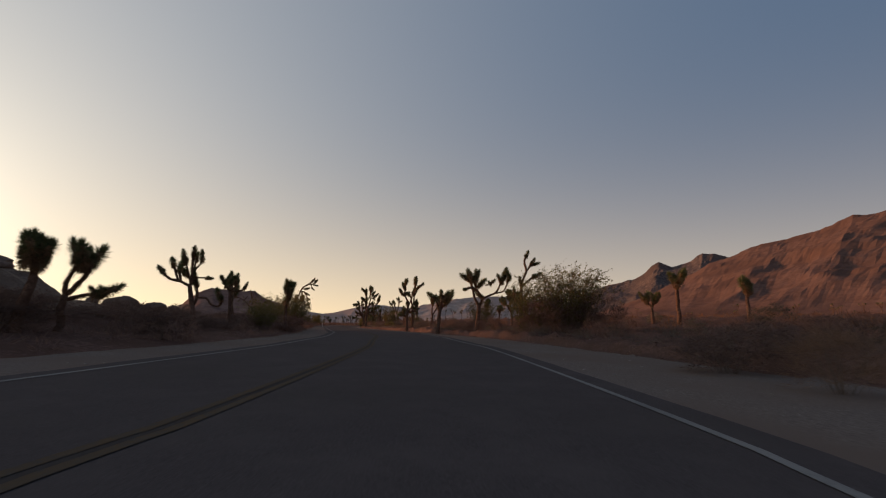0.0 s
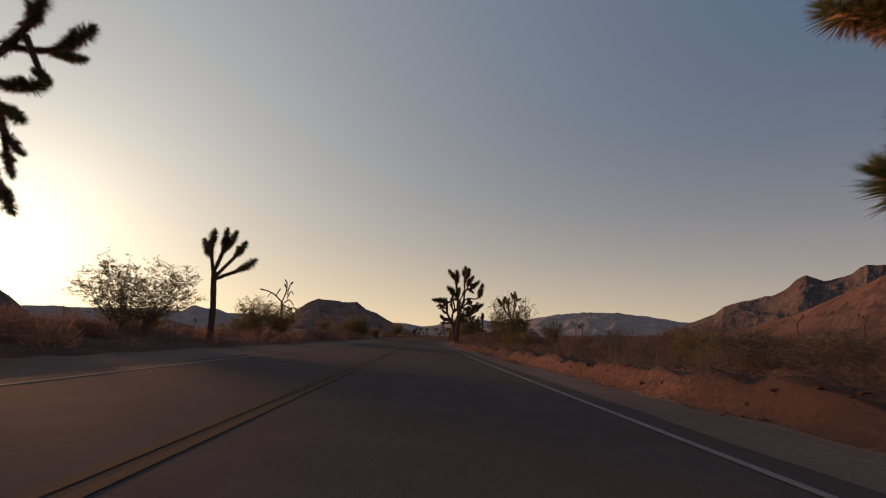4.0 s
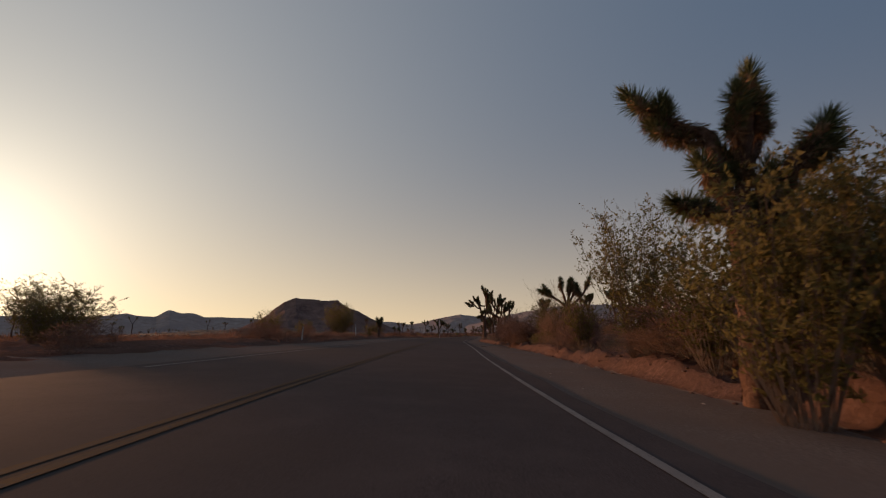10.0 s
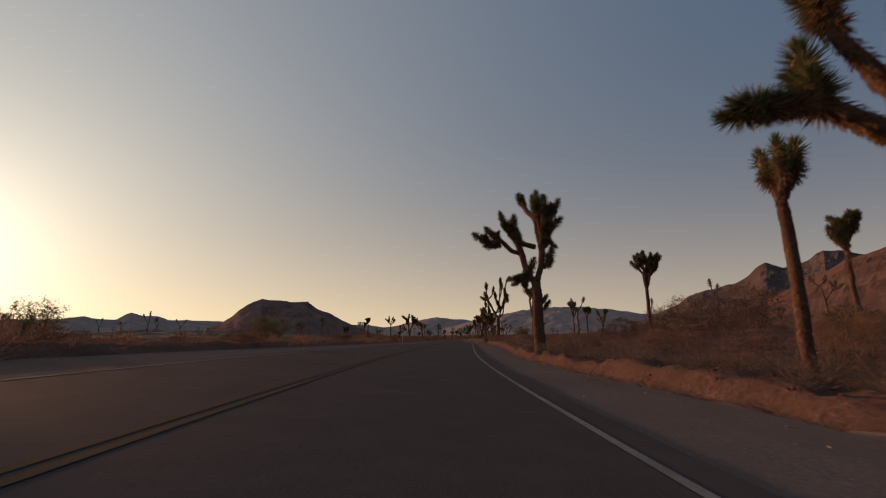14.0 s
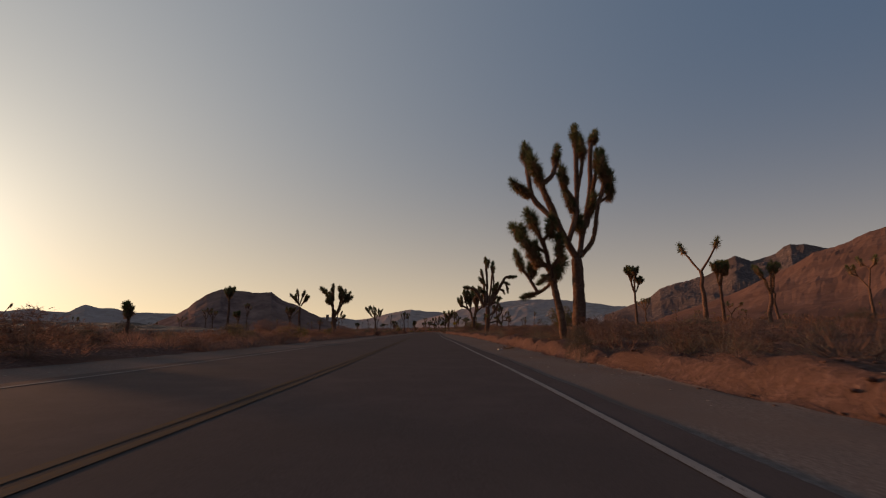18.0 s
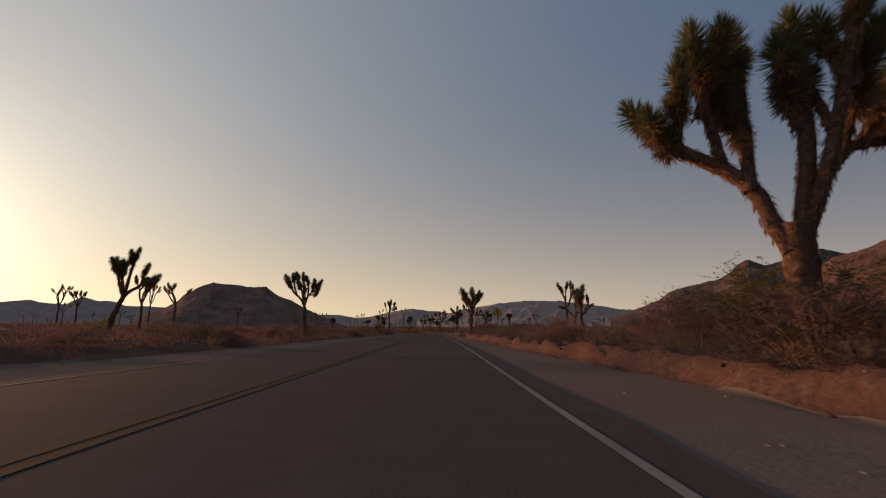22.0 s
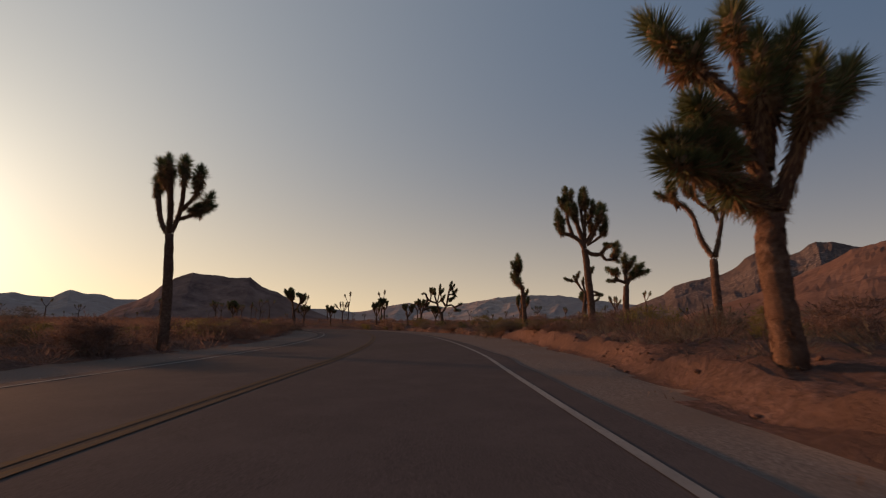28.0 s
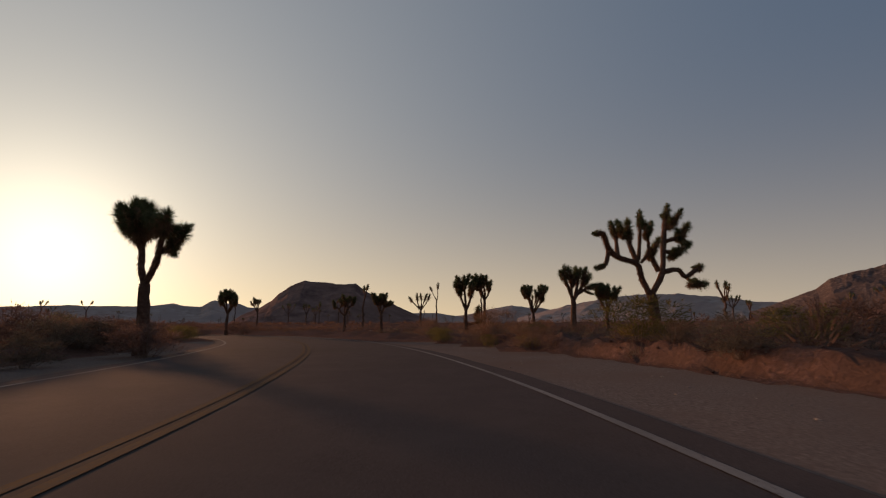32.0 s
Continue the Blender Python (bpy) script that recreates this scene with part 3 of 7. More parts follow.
def bend(p, d, length, rise, rng, n=5):
    """Points of a limb that starts along d and turns towards upright (rise > 0) or droops (rise < 0)."""
    pts, d = [p.copy()], d.normalized()
    sway = Vector((rng.uniform(-1, 1), rng.uniform(-1, 1), rng.uniform(-0.3, 0.6)))
    for i in range(n):
        sway = sway * 0.6 + Vector((rng.uniform(-1, 1), rng.uniform(-1, 1), rng.uniform(-0.8, 0.8))) * 0.6
        d = (d + UPRIGHT * rise * (0.4 + 1.2 * i / n) / n + sway * 0.17).normalized()
        pts.append(pts[-1] + d * length / n)
    return pts, d


def grow(limb, heads, p, d, length, r, forks, rise, rng, spread=46.0):
    pts, e = bend(p, d, length, rise, rng)
    radii = [r * (1 - 0.22 * i / (len(pts) - 1)) * rng.uniform(0.93, 1.08) for i in range(len(pts))]
    limb.append((pts, radii))
    if forks <= 0:
        heads.append((pts[-1], e))
        return
    for k in range(3 if rng.random() < 0.25 else 2):
        a = rng.uniform(0, 6.28) + k * 2.6
        side = e.cross(Vector((math.cos(a), math.sin(a), 0.2))).normalized()
        nd = (e * math.cos(radians(spread)) + side * math.sin(radians(spread)) * rng.uniform(0.8, 1.2)).normalized()
        grow(limb, heads, pts[-1], nd, length * rng.uniform(0.45, 0.7), r * 0.86, forks - 1, (max(rise, 0.7) if rise > -0.25 else rise * 0.4 + 0.3) * rng.uniform(0.8, 1.3), rng, spread)


def dress(root, tpf, tr, groups, heads, head, far, rng):
    """Trunk, limbs with their shaggy thatch, and a spiky rosette at each tip."""
    sides = 6 if far else 14
    th = Heap()
    h = tpf[-1].z * 2
    th.add(*tube(tpf, tr, sides, 0.07, rng))
    if not far:
        for i in range(int(120 * h)):
            f = rng.uniform(0.12, 1.0) * (len(tpf) - 1)
            k = min(int(f), len(tpf) - 2)
            p = tpf[k].lerp(tpf[k + 1], f - k)
            a = rng.uniform(0, 6.28)
            o = Vector((math.cos(a), math.sin(a), 0))
            th.leaf(p + o * tr[k] * 0.9, p + o * (tr[k] + rng.uniform(-0.005, 0.014)) - UPRIGHT * rng.uniform(0.05, 0.13), 0.007)
    piece("trunk", th.mesh("trunk", M_BARK, smooth=True), root)
    for limb in groups:
        lh = Heap()
        for pf, radii in limb:
            lh.add(*tube(pf, radii, 5 if far else 8, 0.12, rng))
            if not far:
                for i in range(int(74 * (pf[-1] - pf[0]).length / 0.5)):
                    f = rng.random() * (len(pf) - 1)
                    k = min(int(f), len(pf) - 2)
                    p, dd = pf[k].lerp(pf[k + 1], f - k), (pf[k + 1] - pf[k]).normalized()
                    o = dd.cross(Vector((rng.uniform(-1, 1), rng.uniform(-1, 1), rng.uniform(-1, 1)))).normalized()
                    lh.leaf(p + o * radii[k] * 0.8, p + o * (radii[k] + rng.uniform(0.02, 0.05) + 0.07 * (f / len(pf)) ** 2) - dd * rng.uniform(0.08, 0.2), 0.009, 1)
        piece("limb", lh.mesh("limb", M_BARK, M_THATCH, smooth=True), root)
    pool, thick = ROSETTES_FAR if far else ROSETTES, tr[-1] > 0.16
    for p, e in heads:
        q = (e + UPRIGHT * 0.25).to_track_quat("Z", "Y")
        s = head * rng.uniform(0.85, 1.2) * (0.65 if e.z < -0.1 else 1.0)
        m = Matrix.LocRotScale(p + e * 0.09 * s, q @ Euler((0, 0, rng.uniform(0, 6.28))).to_quaternion(), (s, s, s))
        piece("rosette", pool[rng.randrange(len(pool))], root, m=m)
        if not far and rng.random() < 0.8:
            m = Matrix.LocRotScale(p - e * 0.28 * s, q @ Euler((0, 0, rng.uniform(0, 6.28))).to_quaternion(), (s * 0.92, s * 0.92, s * 0.9))
            piece("rosette", pool[rng.randrange(len(pool))], root, m=m)
        for k in range(0 if far else (2 if thick else 1) + (rng.random() < 0.4)):
            b = Vector((rng.uniform(-1, 1), rng.uniform(-1, 1), 0.4)).normalized()
            m = Matrix.LocRotScale(p - e * 0.16 * (1 + k), (e * 0.6 + b).to_track_quat("Z", "Y"), (s * 0.8,) * 3)
            piece("rosette", pool[rng.randrange(len(pool))], root, m=m)


def through_points(pts, steps=3):
    ps = [2 * pts[0] - pts[1], *pts, 2 * pts[-1] - pts[-2]]
    out = [pts[0].copy()]
    for a, b, c, d in zip(ps, ps[1:], ps[2:], ps[3:]):
        for i in range(1, steps + 1):
            t = i / steps
            out.append(0.5 * (2 * b + (c - a) * t + (2 * a - 5 * b + 4 * c - d) * t * t + (3 * b - a - 3 * c + d) * t ** 3))
    return out


def shaped_tree(x, y, r, head, turn, slant, far_off, label, trunk, arms, more=(), rest=(), deep=()):
    """A tree whose trunk and arms follow bends given as (metres to the side, metres above the road); deep arms: (to the side, ahead, above the road)."""
    rng = random.Random(int(x * 91 + y * 37))
    z0 = ground_at(x, y)
    root = new("joshua_tree")
    root.location, root.rotation_euler = (x, y, z0 - 0.06), (0, 0, radians(turn))
    tagged(root, label, "tree", "Joshua trees along the road")
    base = trunk[0][0]
    low = [Vector((0, 0, -0.15))] if trunk[0][1] > z0 else []
    line = through_points(low + [Vector((px - base, rng.uniform(-0.03, 0.03), max(pz - z0, 0.0))) for px, pz in trunk], 6)
    n = len(line) - 1
    radii = [r * (1.35 if i == 0 else 1.10 - 0.26 * i / n) * rng.uniform(0.94, 1.06) for i in range(n + 1)]
    placed, groups, heads = [(p, q) for p, q in zip(line, radii)], [], []
    for arm in [*arms, *more, *rest]:
        pts = [Vector((px - base, 0, pz - z0)) for px, pz in arm]
        # it grows out of the nearest wood, in depth too
        root_p, root_r = min(placed, key=lambda k: (k[0].x - slant * k[0].y - pts[0].x) ** 2 + (k[0].z - pts[0].z) ** 2)
        drift = rng.uniform(-0.42, 0.42)
        run = 0.0
        pts[0].y = root_p.y
        pts[0].x += slant * root_p.y
        for i in range(1, len(pts)):
            run += (pts[i] - pts[i - 1]).length
            pts[i].y = root_p.y * 0.7 + drift * run + rng.uniform(-0.06, 0.06)
            pts[i].x += slant * pts[i].y
            pts[i].z += (pts[i].z + z0 - 0.78) * pts[i].y / far_off
        start = max(0.045, min(root_r * 0.84, r * 0.60))
        curve = through_points(pts)
        m = len(curve) - 1
        rr = [start * (1 - 0.25 * i / m) * rng.uniform(0.92, 1.08) for i in range(m + 1)]
        placed += list(zip(curve, rr))
        groups.append([(curve, rr)])
        e = (curve[-1] - curve[-3]).normalized()
        heads.append((curve[-1] - e * 0.06 * head, e))
    for arm in deep:
        curve = through_points([Vector((px - base, pa, pz - z0)) for px, pa, pz in arm])
        rr = [0.5 * r * (1 - 0.25 * i / len(curve)) * rng.uniform(0.92, 1.08) for i in range(len(curve))]
        groups.append([(curve, rr)])
        heads.append((curve[-1], (curve[-1] - curve[-3]).normalized()))
    dress(root, line, radii, groups, heads, head, False, rng)
    return root


def joshua_tree(x, y, top, wide, fork=0.45, r=0.16, limbs=(), lean=0.0, seed=1, head=1.0, far=False, label="", n=4, forks=1, second=None, deep=0.8):
    """top: height above the road; wide: the crown's width; fork: where the trunk splits, as a share of the height.
    limbs: (share of the height where it leaves the trunk, degrees from upright across the road (right positive), share of the height long, forks, rise)."""
    rng = random.Random(seed * 977 + 13)
    z0 = ground_at(x, y)
    h = top - z0
    root = new("joshua_tree")
    root.location = (x, y, z0 - 0.06)
    root.rotation_euler = (0, 0, radians(rng.uniform(-12, 12)))
    tagged(root, label or "tall Joshua tree with spiky green heads and shaggy brown trunk", "tree", "Joshua trees along the road")
    fh = h * fork
    tp, td = [Vector((0, 0, -0.15))], Vector((0, 0, 1))
    nseg = 9
    for i in range(nseg):
        f = (i + 1) / nseg
        tp.append(Vector((lean * fh * f * f + rng.uniform(-0.02, 0.02) * h * 0.3, rng.uniform(-0.015, 0.015) * h, fh * f)))
    tr = [r * (1.45 if i == 0 else 1.12 - 0.30 * i / nseg) * rng.uniform(0.94, 1.06) for i in range(nseg + 1)]
    heads, groups = [], []
    if not limbs:
        limbs = [(fork, (k - (n - 1) / 2) * 110 / max(1, n) + rng.uniform(-12, 12), (1 - fork) * rng.uniform(0.4, 0.55), forks + (0 if far else 1), 0.7) for k in range(n)]
    for k, (f, ang, length, fk, rise) in enumerate(limbs):
        q = min(f, fork) / fork * nseg
        i = min(int(q), nseg - 1)
        p = tp[1 + i - (1 if i == nseg else 0)].lerp(tp[min(i + 1, nseg)], q - i) if q < nseg else tp[-1].copy()
        a = radians(ang)
        dep = rng.uniform(-0.7, 0.7) * deep
        d = Vector((math.sin(a), dep * (0.4 + 0.6 * abs(math.sin(a))), math.cos(a)))
        limb = []
        grow(limb, heads, p, d, length * h, max(0.065, r * 0.64 * (0.85 if fk == 0 else 1)), fk, rise, rng)
        groups.append(limb)
    # fit the crown to its width and height
    hs = [(p, e) for p, e in heads]
    lo, hi = min(p.x for p, _ in hs), max(p.x for p, _ in hs)
    tops = sorted(p.z for p, _ in hs)
    knee = tops[int(0.6 * (len(tops) - 1))]

    def press(z):
        return z if z < knee else knee + (z - knee) * 0.55

    ht = max(press(p.z) + 0.52 * head * max(0.2, e.z) for p, e in hs)
    base = fh * 0.5
    kz = (h - base) / max(0.3, ht - base)
    kx = max(0.5, min(2.2, (wide - 0.72 * head) / max(0.4, hi - lo)))
    cx = tp[-1].x

    def fitted(p):
        z = p.z if p.z <= base else base + (press(p.z) - base) * kz
        w = min(1.0, max(0.0, (p.z - base * 0.6) / max(0.1, fh * 0.4)))
        return Vector((cx + (p.x - cx) * (1 + (kx - 1) * w) if w > 0 else p.x, p.y * (1 + (kx - 1) * w * 0.7), z))

    dress(root, [fitted(p) for p in tp], tr, [[([fitted(p) for p in pts], radii) for pts, radii in limb] for limb in groups], [(fitted(p), e) for p, e in heads], head, far, rng)
    return root


GREEN = "tall Joshua tree with spiky green heads and shaggy brown trunk"
SMALL = "young slender Joshua tree with few spiky heads"
TWISTED = "old twisted Joshua tree with drooping crooked limbs"
DENSE = "many-branched old Joshua tree with a dense rounded crown"

# the first bend
shaped_tree(13.92, 36.23, 0.17, 1.15, -6, 0.70, 9.0, DENSE,
            [(0.00, -0.07), (0.14, 1.25), (0.22, 1.94), (0.24, 2.32)],
            [[(0.22, 2.32), (-0.12, 2.95), (-0.29, 3.62), (-0.47, 4.06), (-0.86, 4.42), (-1.07, 4.58)],
             [(-0.14, 3.44), (-0.02, 3.95), (-0.24, 4.53), (-0.38, 5.07)],
             [(-0.06, 3.63), (0.11, 4.27), (0.23, 4.96)],
             [(-0.00, 3.82), (0.29, 3.99), (0.49, 4.15)],
             [(-0.25, 4.40), (-0.40, 4.65)],
             [(0.16, 4.53), (0.38, 5.01)]],
            [[(0.31, 2.32), (0.63, 2.85), (0.54, 3.40), (0.56, 3.77), (0.76, 4.01), (0.75, 4.54), (0.89, 5.01)],
             [(0.74, 4.01), (1.01, 4.01), (1.34, 4.20)],
             [(0.58, 3.05), (0.40, 3.20)],
             [(0.65, 2.86), (1.08, 3.12), (1.59, 3.34), (1.87, 3.80), (2.06, 4.32), (2.31, 4.90)],
             [(2.08, 4.45), (2.50, 4.75)],
             [(1.65, 3.36), (2.20, 3.44), (2.46, 3.94), (2.56, 4.39)],
             [(2.08, 4.26), (1.87, 4.45)]])
shaped_tree(18.47, 37.70, 0.16, 0.85, -10, 0.36, 24.6, TWISTED,
            [(0.00, 0.93), (0.06, 2.86), (0.13, 3.82)],
            [[(0.12, 3.76), (0.28, 4.63), (0.63, 5.46), (0.46, 6.29), (0.77, 7.00)],
             [(0.63, 5.46), (1.09, 5.96), (1.49, 6.06)],
             [(0.82, 5.80), (1.32, 6.40)],
             [(0.21, 4.15), (1.07, 4.81), (1.74, 5.14)],
             [(0.12, 3.76), (0.05, 4.63)],
             [(0.23, 2.93), (0.65, 3.50)],
             [(-0.06, 2.39), (-0.43, 3.12), (-0.45, 3.82)],
             [(-0.20, 2.70), (-0.64, 3.34)],
             [(1.01, 4.77), (1.61, 5.07)]])
shaped_tree(11.51, 40.13, 0.18, 1.25, -6, 0.28, 12.6, "stout Joshua tree with a forked crown of big spiky heads",
            [(0.00, 0.08), (0.12, 1.30), (0.22, 2.11)],
            [[(0.14, 2.08), (-0.01, 2.69), (-0.17, 3.02), (-0.41, 3.24)],
             [(0.22, 2.08), (0.36, 2.61), (0.41, 3.03), (0.36, 3.49)],
             [(0.29, 2.08), (0.56, 2.62), (0.74, 3.04)],
             [(0.44, 2.78), (0.85, 3.38)],
             [(0.56, 2.45), (1.04, 3.05)],
             [(0.66, 2.62), (1.12, 3.34)]])
joshua_tree(23.4, 52.0, 5.0, 3.3, 0.40, 0.14, n=5, forks=1, seed=8, head=1.1, label=DENSE)
shaped_tree(11.04, 55.78, 0.17, 1.10, -2, 0.22, 15.5, GREEN,
            [(0.00, 0.22), (0.03, 1.56), (0.10, 2.77)],
            [[(0.14, 2.77), (0.20, 3.38), (-0.14, 3.99), (-0.34, 4.51), (-0.22, 5.16), (-0.29, 5.87)],
             [(-0.23, 4.58), (-0.54, 4.51), (-0.78, 4.88)],
             [(-0.26, 5.05), (-0.47, 5.47)],
             [(-0.26, 5.48), (-0.06, 6.04)],
             [(-0.27, 4.53), (-0.01, 4.50)],
             [(0.25, 3.18), (0.58, 4.01), (0.80, 4.54), (1.02, 5.08), (0.94, 5.95)],
             [(0.98, 5.29), (1.11, 6.21)]],
            [[(0.90, 4.44), (1.22, 5.08), (1.55, 5.42), (1.93, 5.71)],
             [(1.12, 4.97), (1.38, 5.26)],
             [(0.09, 2.36), (-0.22, 2.75)],
             [(0.17, 2.37), (0.65, 2.98), (1.07, 3.56)],
             [(0.34, 2.17), (0.84, 2.68), (1.21, 2.73)],
             [(0.09, 1.56), (-0.27, 1.85), (-0.72, 1.94)],
             [(-0.17, 1.75), (-0.42, 2.35)],
             [(0.63, 2.18), (0.89, 2.08)],
             [(0.24, 2.77), (0.05, 3.21)]])
joshua_tree(11.9, 56.6, 5.6, 1.7, 0.42, 0.14, [(0.42, -10, 0.26, 1, 0.7), (0.42, 24, 0.30, 1, 0.8), (0.28, 50, 0.18, 1, 0.9)], seed=10, head=1.1)
shaped_tree(15.21, 60.28, 0.14, 1.15, -2, 0.37, 20.1, SMALL,
            [(0.00, 1.25), (0.03, 1.88), (0.02, 2.19)],
            [[(-0.06, 2.14), (-0.02, 3.04), (0.12, 3.70), (0.14, 4.29)],
             [(0.06, 3.57), (-0.11, 3.91)],
             [(0.12, 2.14), (0.69, 3.06), (0.98, 3.67), (0.96, 4.17)],
             [(0.78, 3.32), (1.19, 3.67)]])
shaped_tree(-2.84, 60.58, 0.14, 0.80, -2, -0.53, 19.8, "leaning Joshua tree bent over to one side with drooping limbs",
            [(0.00, 1.24), (0.19, 2.67), (0.39, 3.99)],
            [[(0.39, 3.99), (0.61, 4.93), (0.85, 5.60), (1.29, 5.95), (1.76, 6.40), (2.00, 6.74)],
             [(1.30, 5.90), (2.07, 6.05), (2.59, 6.42)],
             [(1.73, 6.04), (2.06, 5.51), (2.20, 5.35)],
             [(2.08, 5.97), (2.60, 5.87)],
             [(0.82, 5.39), (1.22, 5.40), (1.64, 5.41)]],
            [[(0.61, 4.93), (1.13, 5.07), (1.47, 4.41), (1.84, 4.02)],
             [(0.86, 5.01), (1.16, 4.13), (1.39, 3.48), (1.39, 2.97)],
             [(1.44, 3.49), (1.78, 3.18), (1.89, 2.98)],
             [(0.88, 4.93), (0.89, 4.31)],
             [(1.22, 4.94), (1.68, 4.66)],
             [(1.48, 4.32), (1.68, 3.70)]])
shaped_tree(-3.41, 72.79, 0.13, 0.95, -2, -0.36, 31.9, GREEN,
            [(0.00, 1.67), (-0.12, 2.93), (-0.18, 3.56)],
            [[(-0.17, 3.35), (-0.41, 4.59), (-0.38, 5.14)],
             [(-0.18, 3.56), (0.15, 4.39), (0.28, 5.16)],
             [(-0.08, 3.35), (0.58, 4.20), (0.95, 4.76)],
             [(-0.03, 3.23), (0.85, 3.58), (1.44, 3.89)],
             [(-0.33, 4.18), (-0.68, 4.71)],
             [(0.23, 4.40), (0.58, 5.08)]])
shaped_tree(-6.82, 34.92, 0.16, 1.00, -10, -0.89, 17.5, TWISTED,
            [(0.00, 1.47), (-0.20, 2.59), (-0.40, 3.51)],
            [[(-0.40, 3.51), (-1.08, 3.86), (-1.80, 4.04), (-2.44, 4.67)],
             [(-1.20, 3.92), (-1.44, 4.56), (-1.61, 5.09)],
             [(-0.37, 3.51), (-0.38, 4.45), (-0.49, 5.41), (-0.53, 6.09)],
             [(-0.37, 3.74), (-0.61, 4.69), (-0.89, 5.60)],
             [(-0.30, 3.62), (-0.10, 4.22), (-0.07, 4.93), (0.05, 5.53)],
             [(-0.08, 4.69), (0.26, 5.17), (0.21, 5.70)],
             [(-0.08, 4.10), (0.49, 4.10), (0.97, 4.04)],
             [(-1.04, 3.90), (-1.07, 4.56), (-0.94, 4.88)]],
            [[(-0.08, 2.14), (0.16, 2.71), (0.17, 3.28), (0.01, 3.99)],
             [(0.16, 2.73), (0.73, 2.69), (1.03, 2.27), (1.50, 2.16), (1.64, 2.43), (1.32, 3.02)],
             [(0.13, 3.51), (-0.29, 4.57)],
             [(-0.36, 3.97), (-0.87, 4.57)]])
shaped_tree(-4.28, 33.83, 0.10, 0.80, -10, -0.76, 16.8, GREEN,
            [(0.00, 1.46), (-0.02, 2.43), (-0.08, 3.09)],
            [[(-0.07, 3.02), (-0.23, 3.77)],
             [(-0.08, 3.09), (-0.03, 3.93)],
             [(0.04, 1.63), (0.27, 2.65), (0.30, 3.20), (0.28, 4.11)],
             [(0.31, 3.16), (0.66, 3.55), (0.86, 3.77)],
             [(0.29, 3.55), (0.52, 3.97)],
             [(0.32, 3.11), (0.85, 3.21), (1.03, 3.48)],
             [(-0.08, 3.09), (0.29, 3.55), (0.13, 3.88)]])
shaped_tree(-5.63, 40.63, 0.14, 1.05, -10, -0.66, 23.3, SMALL,
            [(0.00, 1.67), (-0.15, 2.78), (-0.23, 3.38)],
            [[(-0.22, 3.32), (-0.64, 4.08), (-0.94, 4.51)],
             [(-0.22, 3.32), (-0.18, 4.08), (-0.28, 4.64)],
             [(-0.12, 2.99), (0.14, 3.35), (0.24, 3.72)],
             [(-0.64, 4.08), (-0.56, 4.45)]])
joshua_tree(-1.5, 41.1, 4.7, 1.3, 0.60, 0.13, [(0.60, -8, 0.24, 0, 0.3), (0.60, 22, 0.22, 1, 0.6), (0.52, 40, 0.2, 0, 0.7)], seed=17, head=1.5, label=SMALL)
joshua_tree(-5.2, 15.3, 3.3, 0.9, 0.62, 0.12, n=2, forks=1, seed=18, lean=0.16, head=1.0, label=SMALL)
joshua_tree(-5.0, 16.8, 3.4, 1.4, 0.40, 0.10, [(0.40, -10, 0.3, 1, 0.6), (0.40, 40, 0.34, 1, 0.9), (0.34, 75, 0.24, 0, -0.3)], seed=19, head=0.9, label=TWISTED)
joshua_tree(29.0, 31.1, 5.0, 1.5, 0.66, 0.15, n=2, forks=0, seed=20, head=1.5, label=SMALL)
joshua_tree(28.0, 32.9, 3.4, 1.9, 0.5, 0.12, n=3, forks=0, seed=21, head=1.1, label=SMALL)
joshua_tree(34.5, 30.0, 4.4, 1.2, 0.6, 0.13, n=2, forks=0, seed=22, head=1.4, label=SMALL)
joshua_tree(22.5, 59.0, 4.2, 0.9, 0.62, 0.11, n=2, forks=0, seed=23, head=1.5, label=SMALL)
joshua_tree(25.5, 62.0, 3.6, 1.4, 0.5, 0.11, n=3, forks=0, seed=24, label=SMALL)
joshua_tree(30.0, 66.0, 3.9, 1.6, 0.5, 0.11, n=3, forks=1, seed=25, label=SMALL)
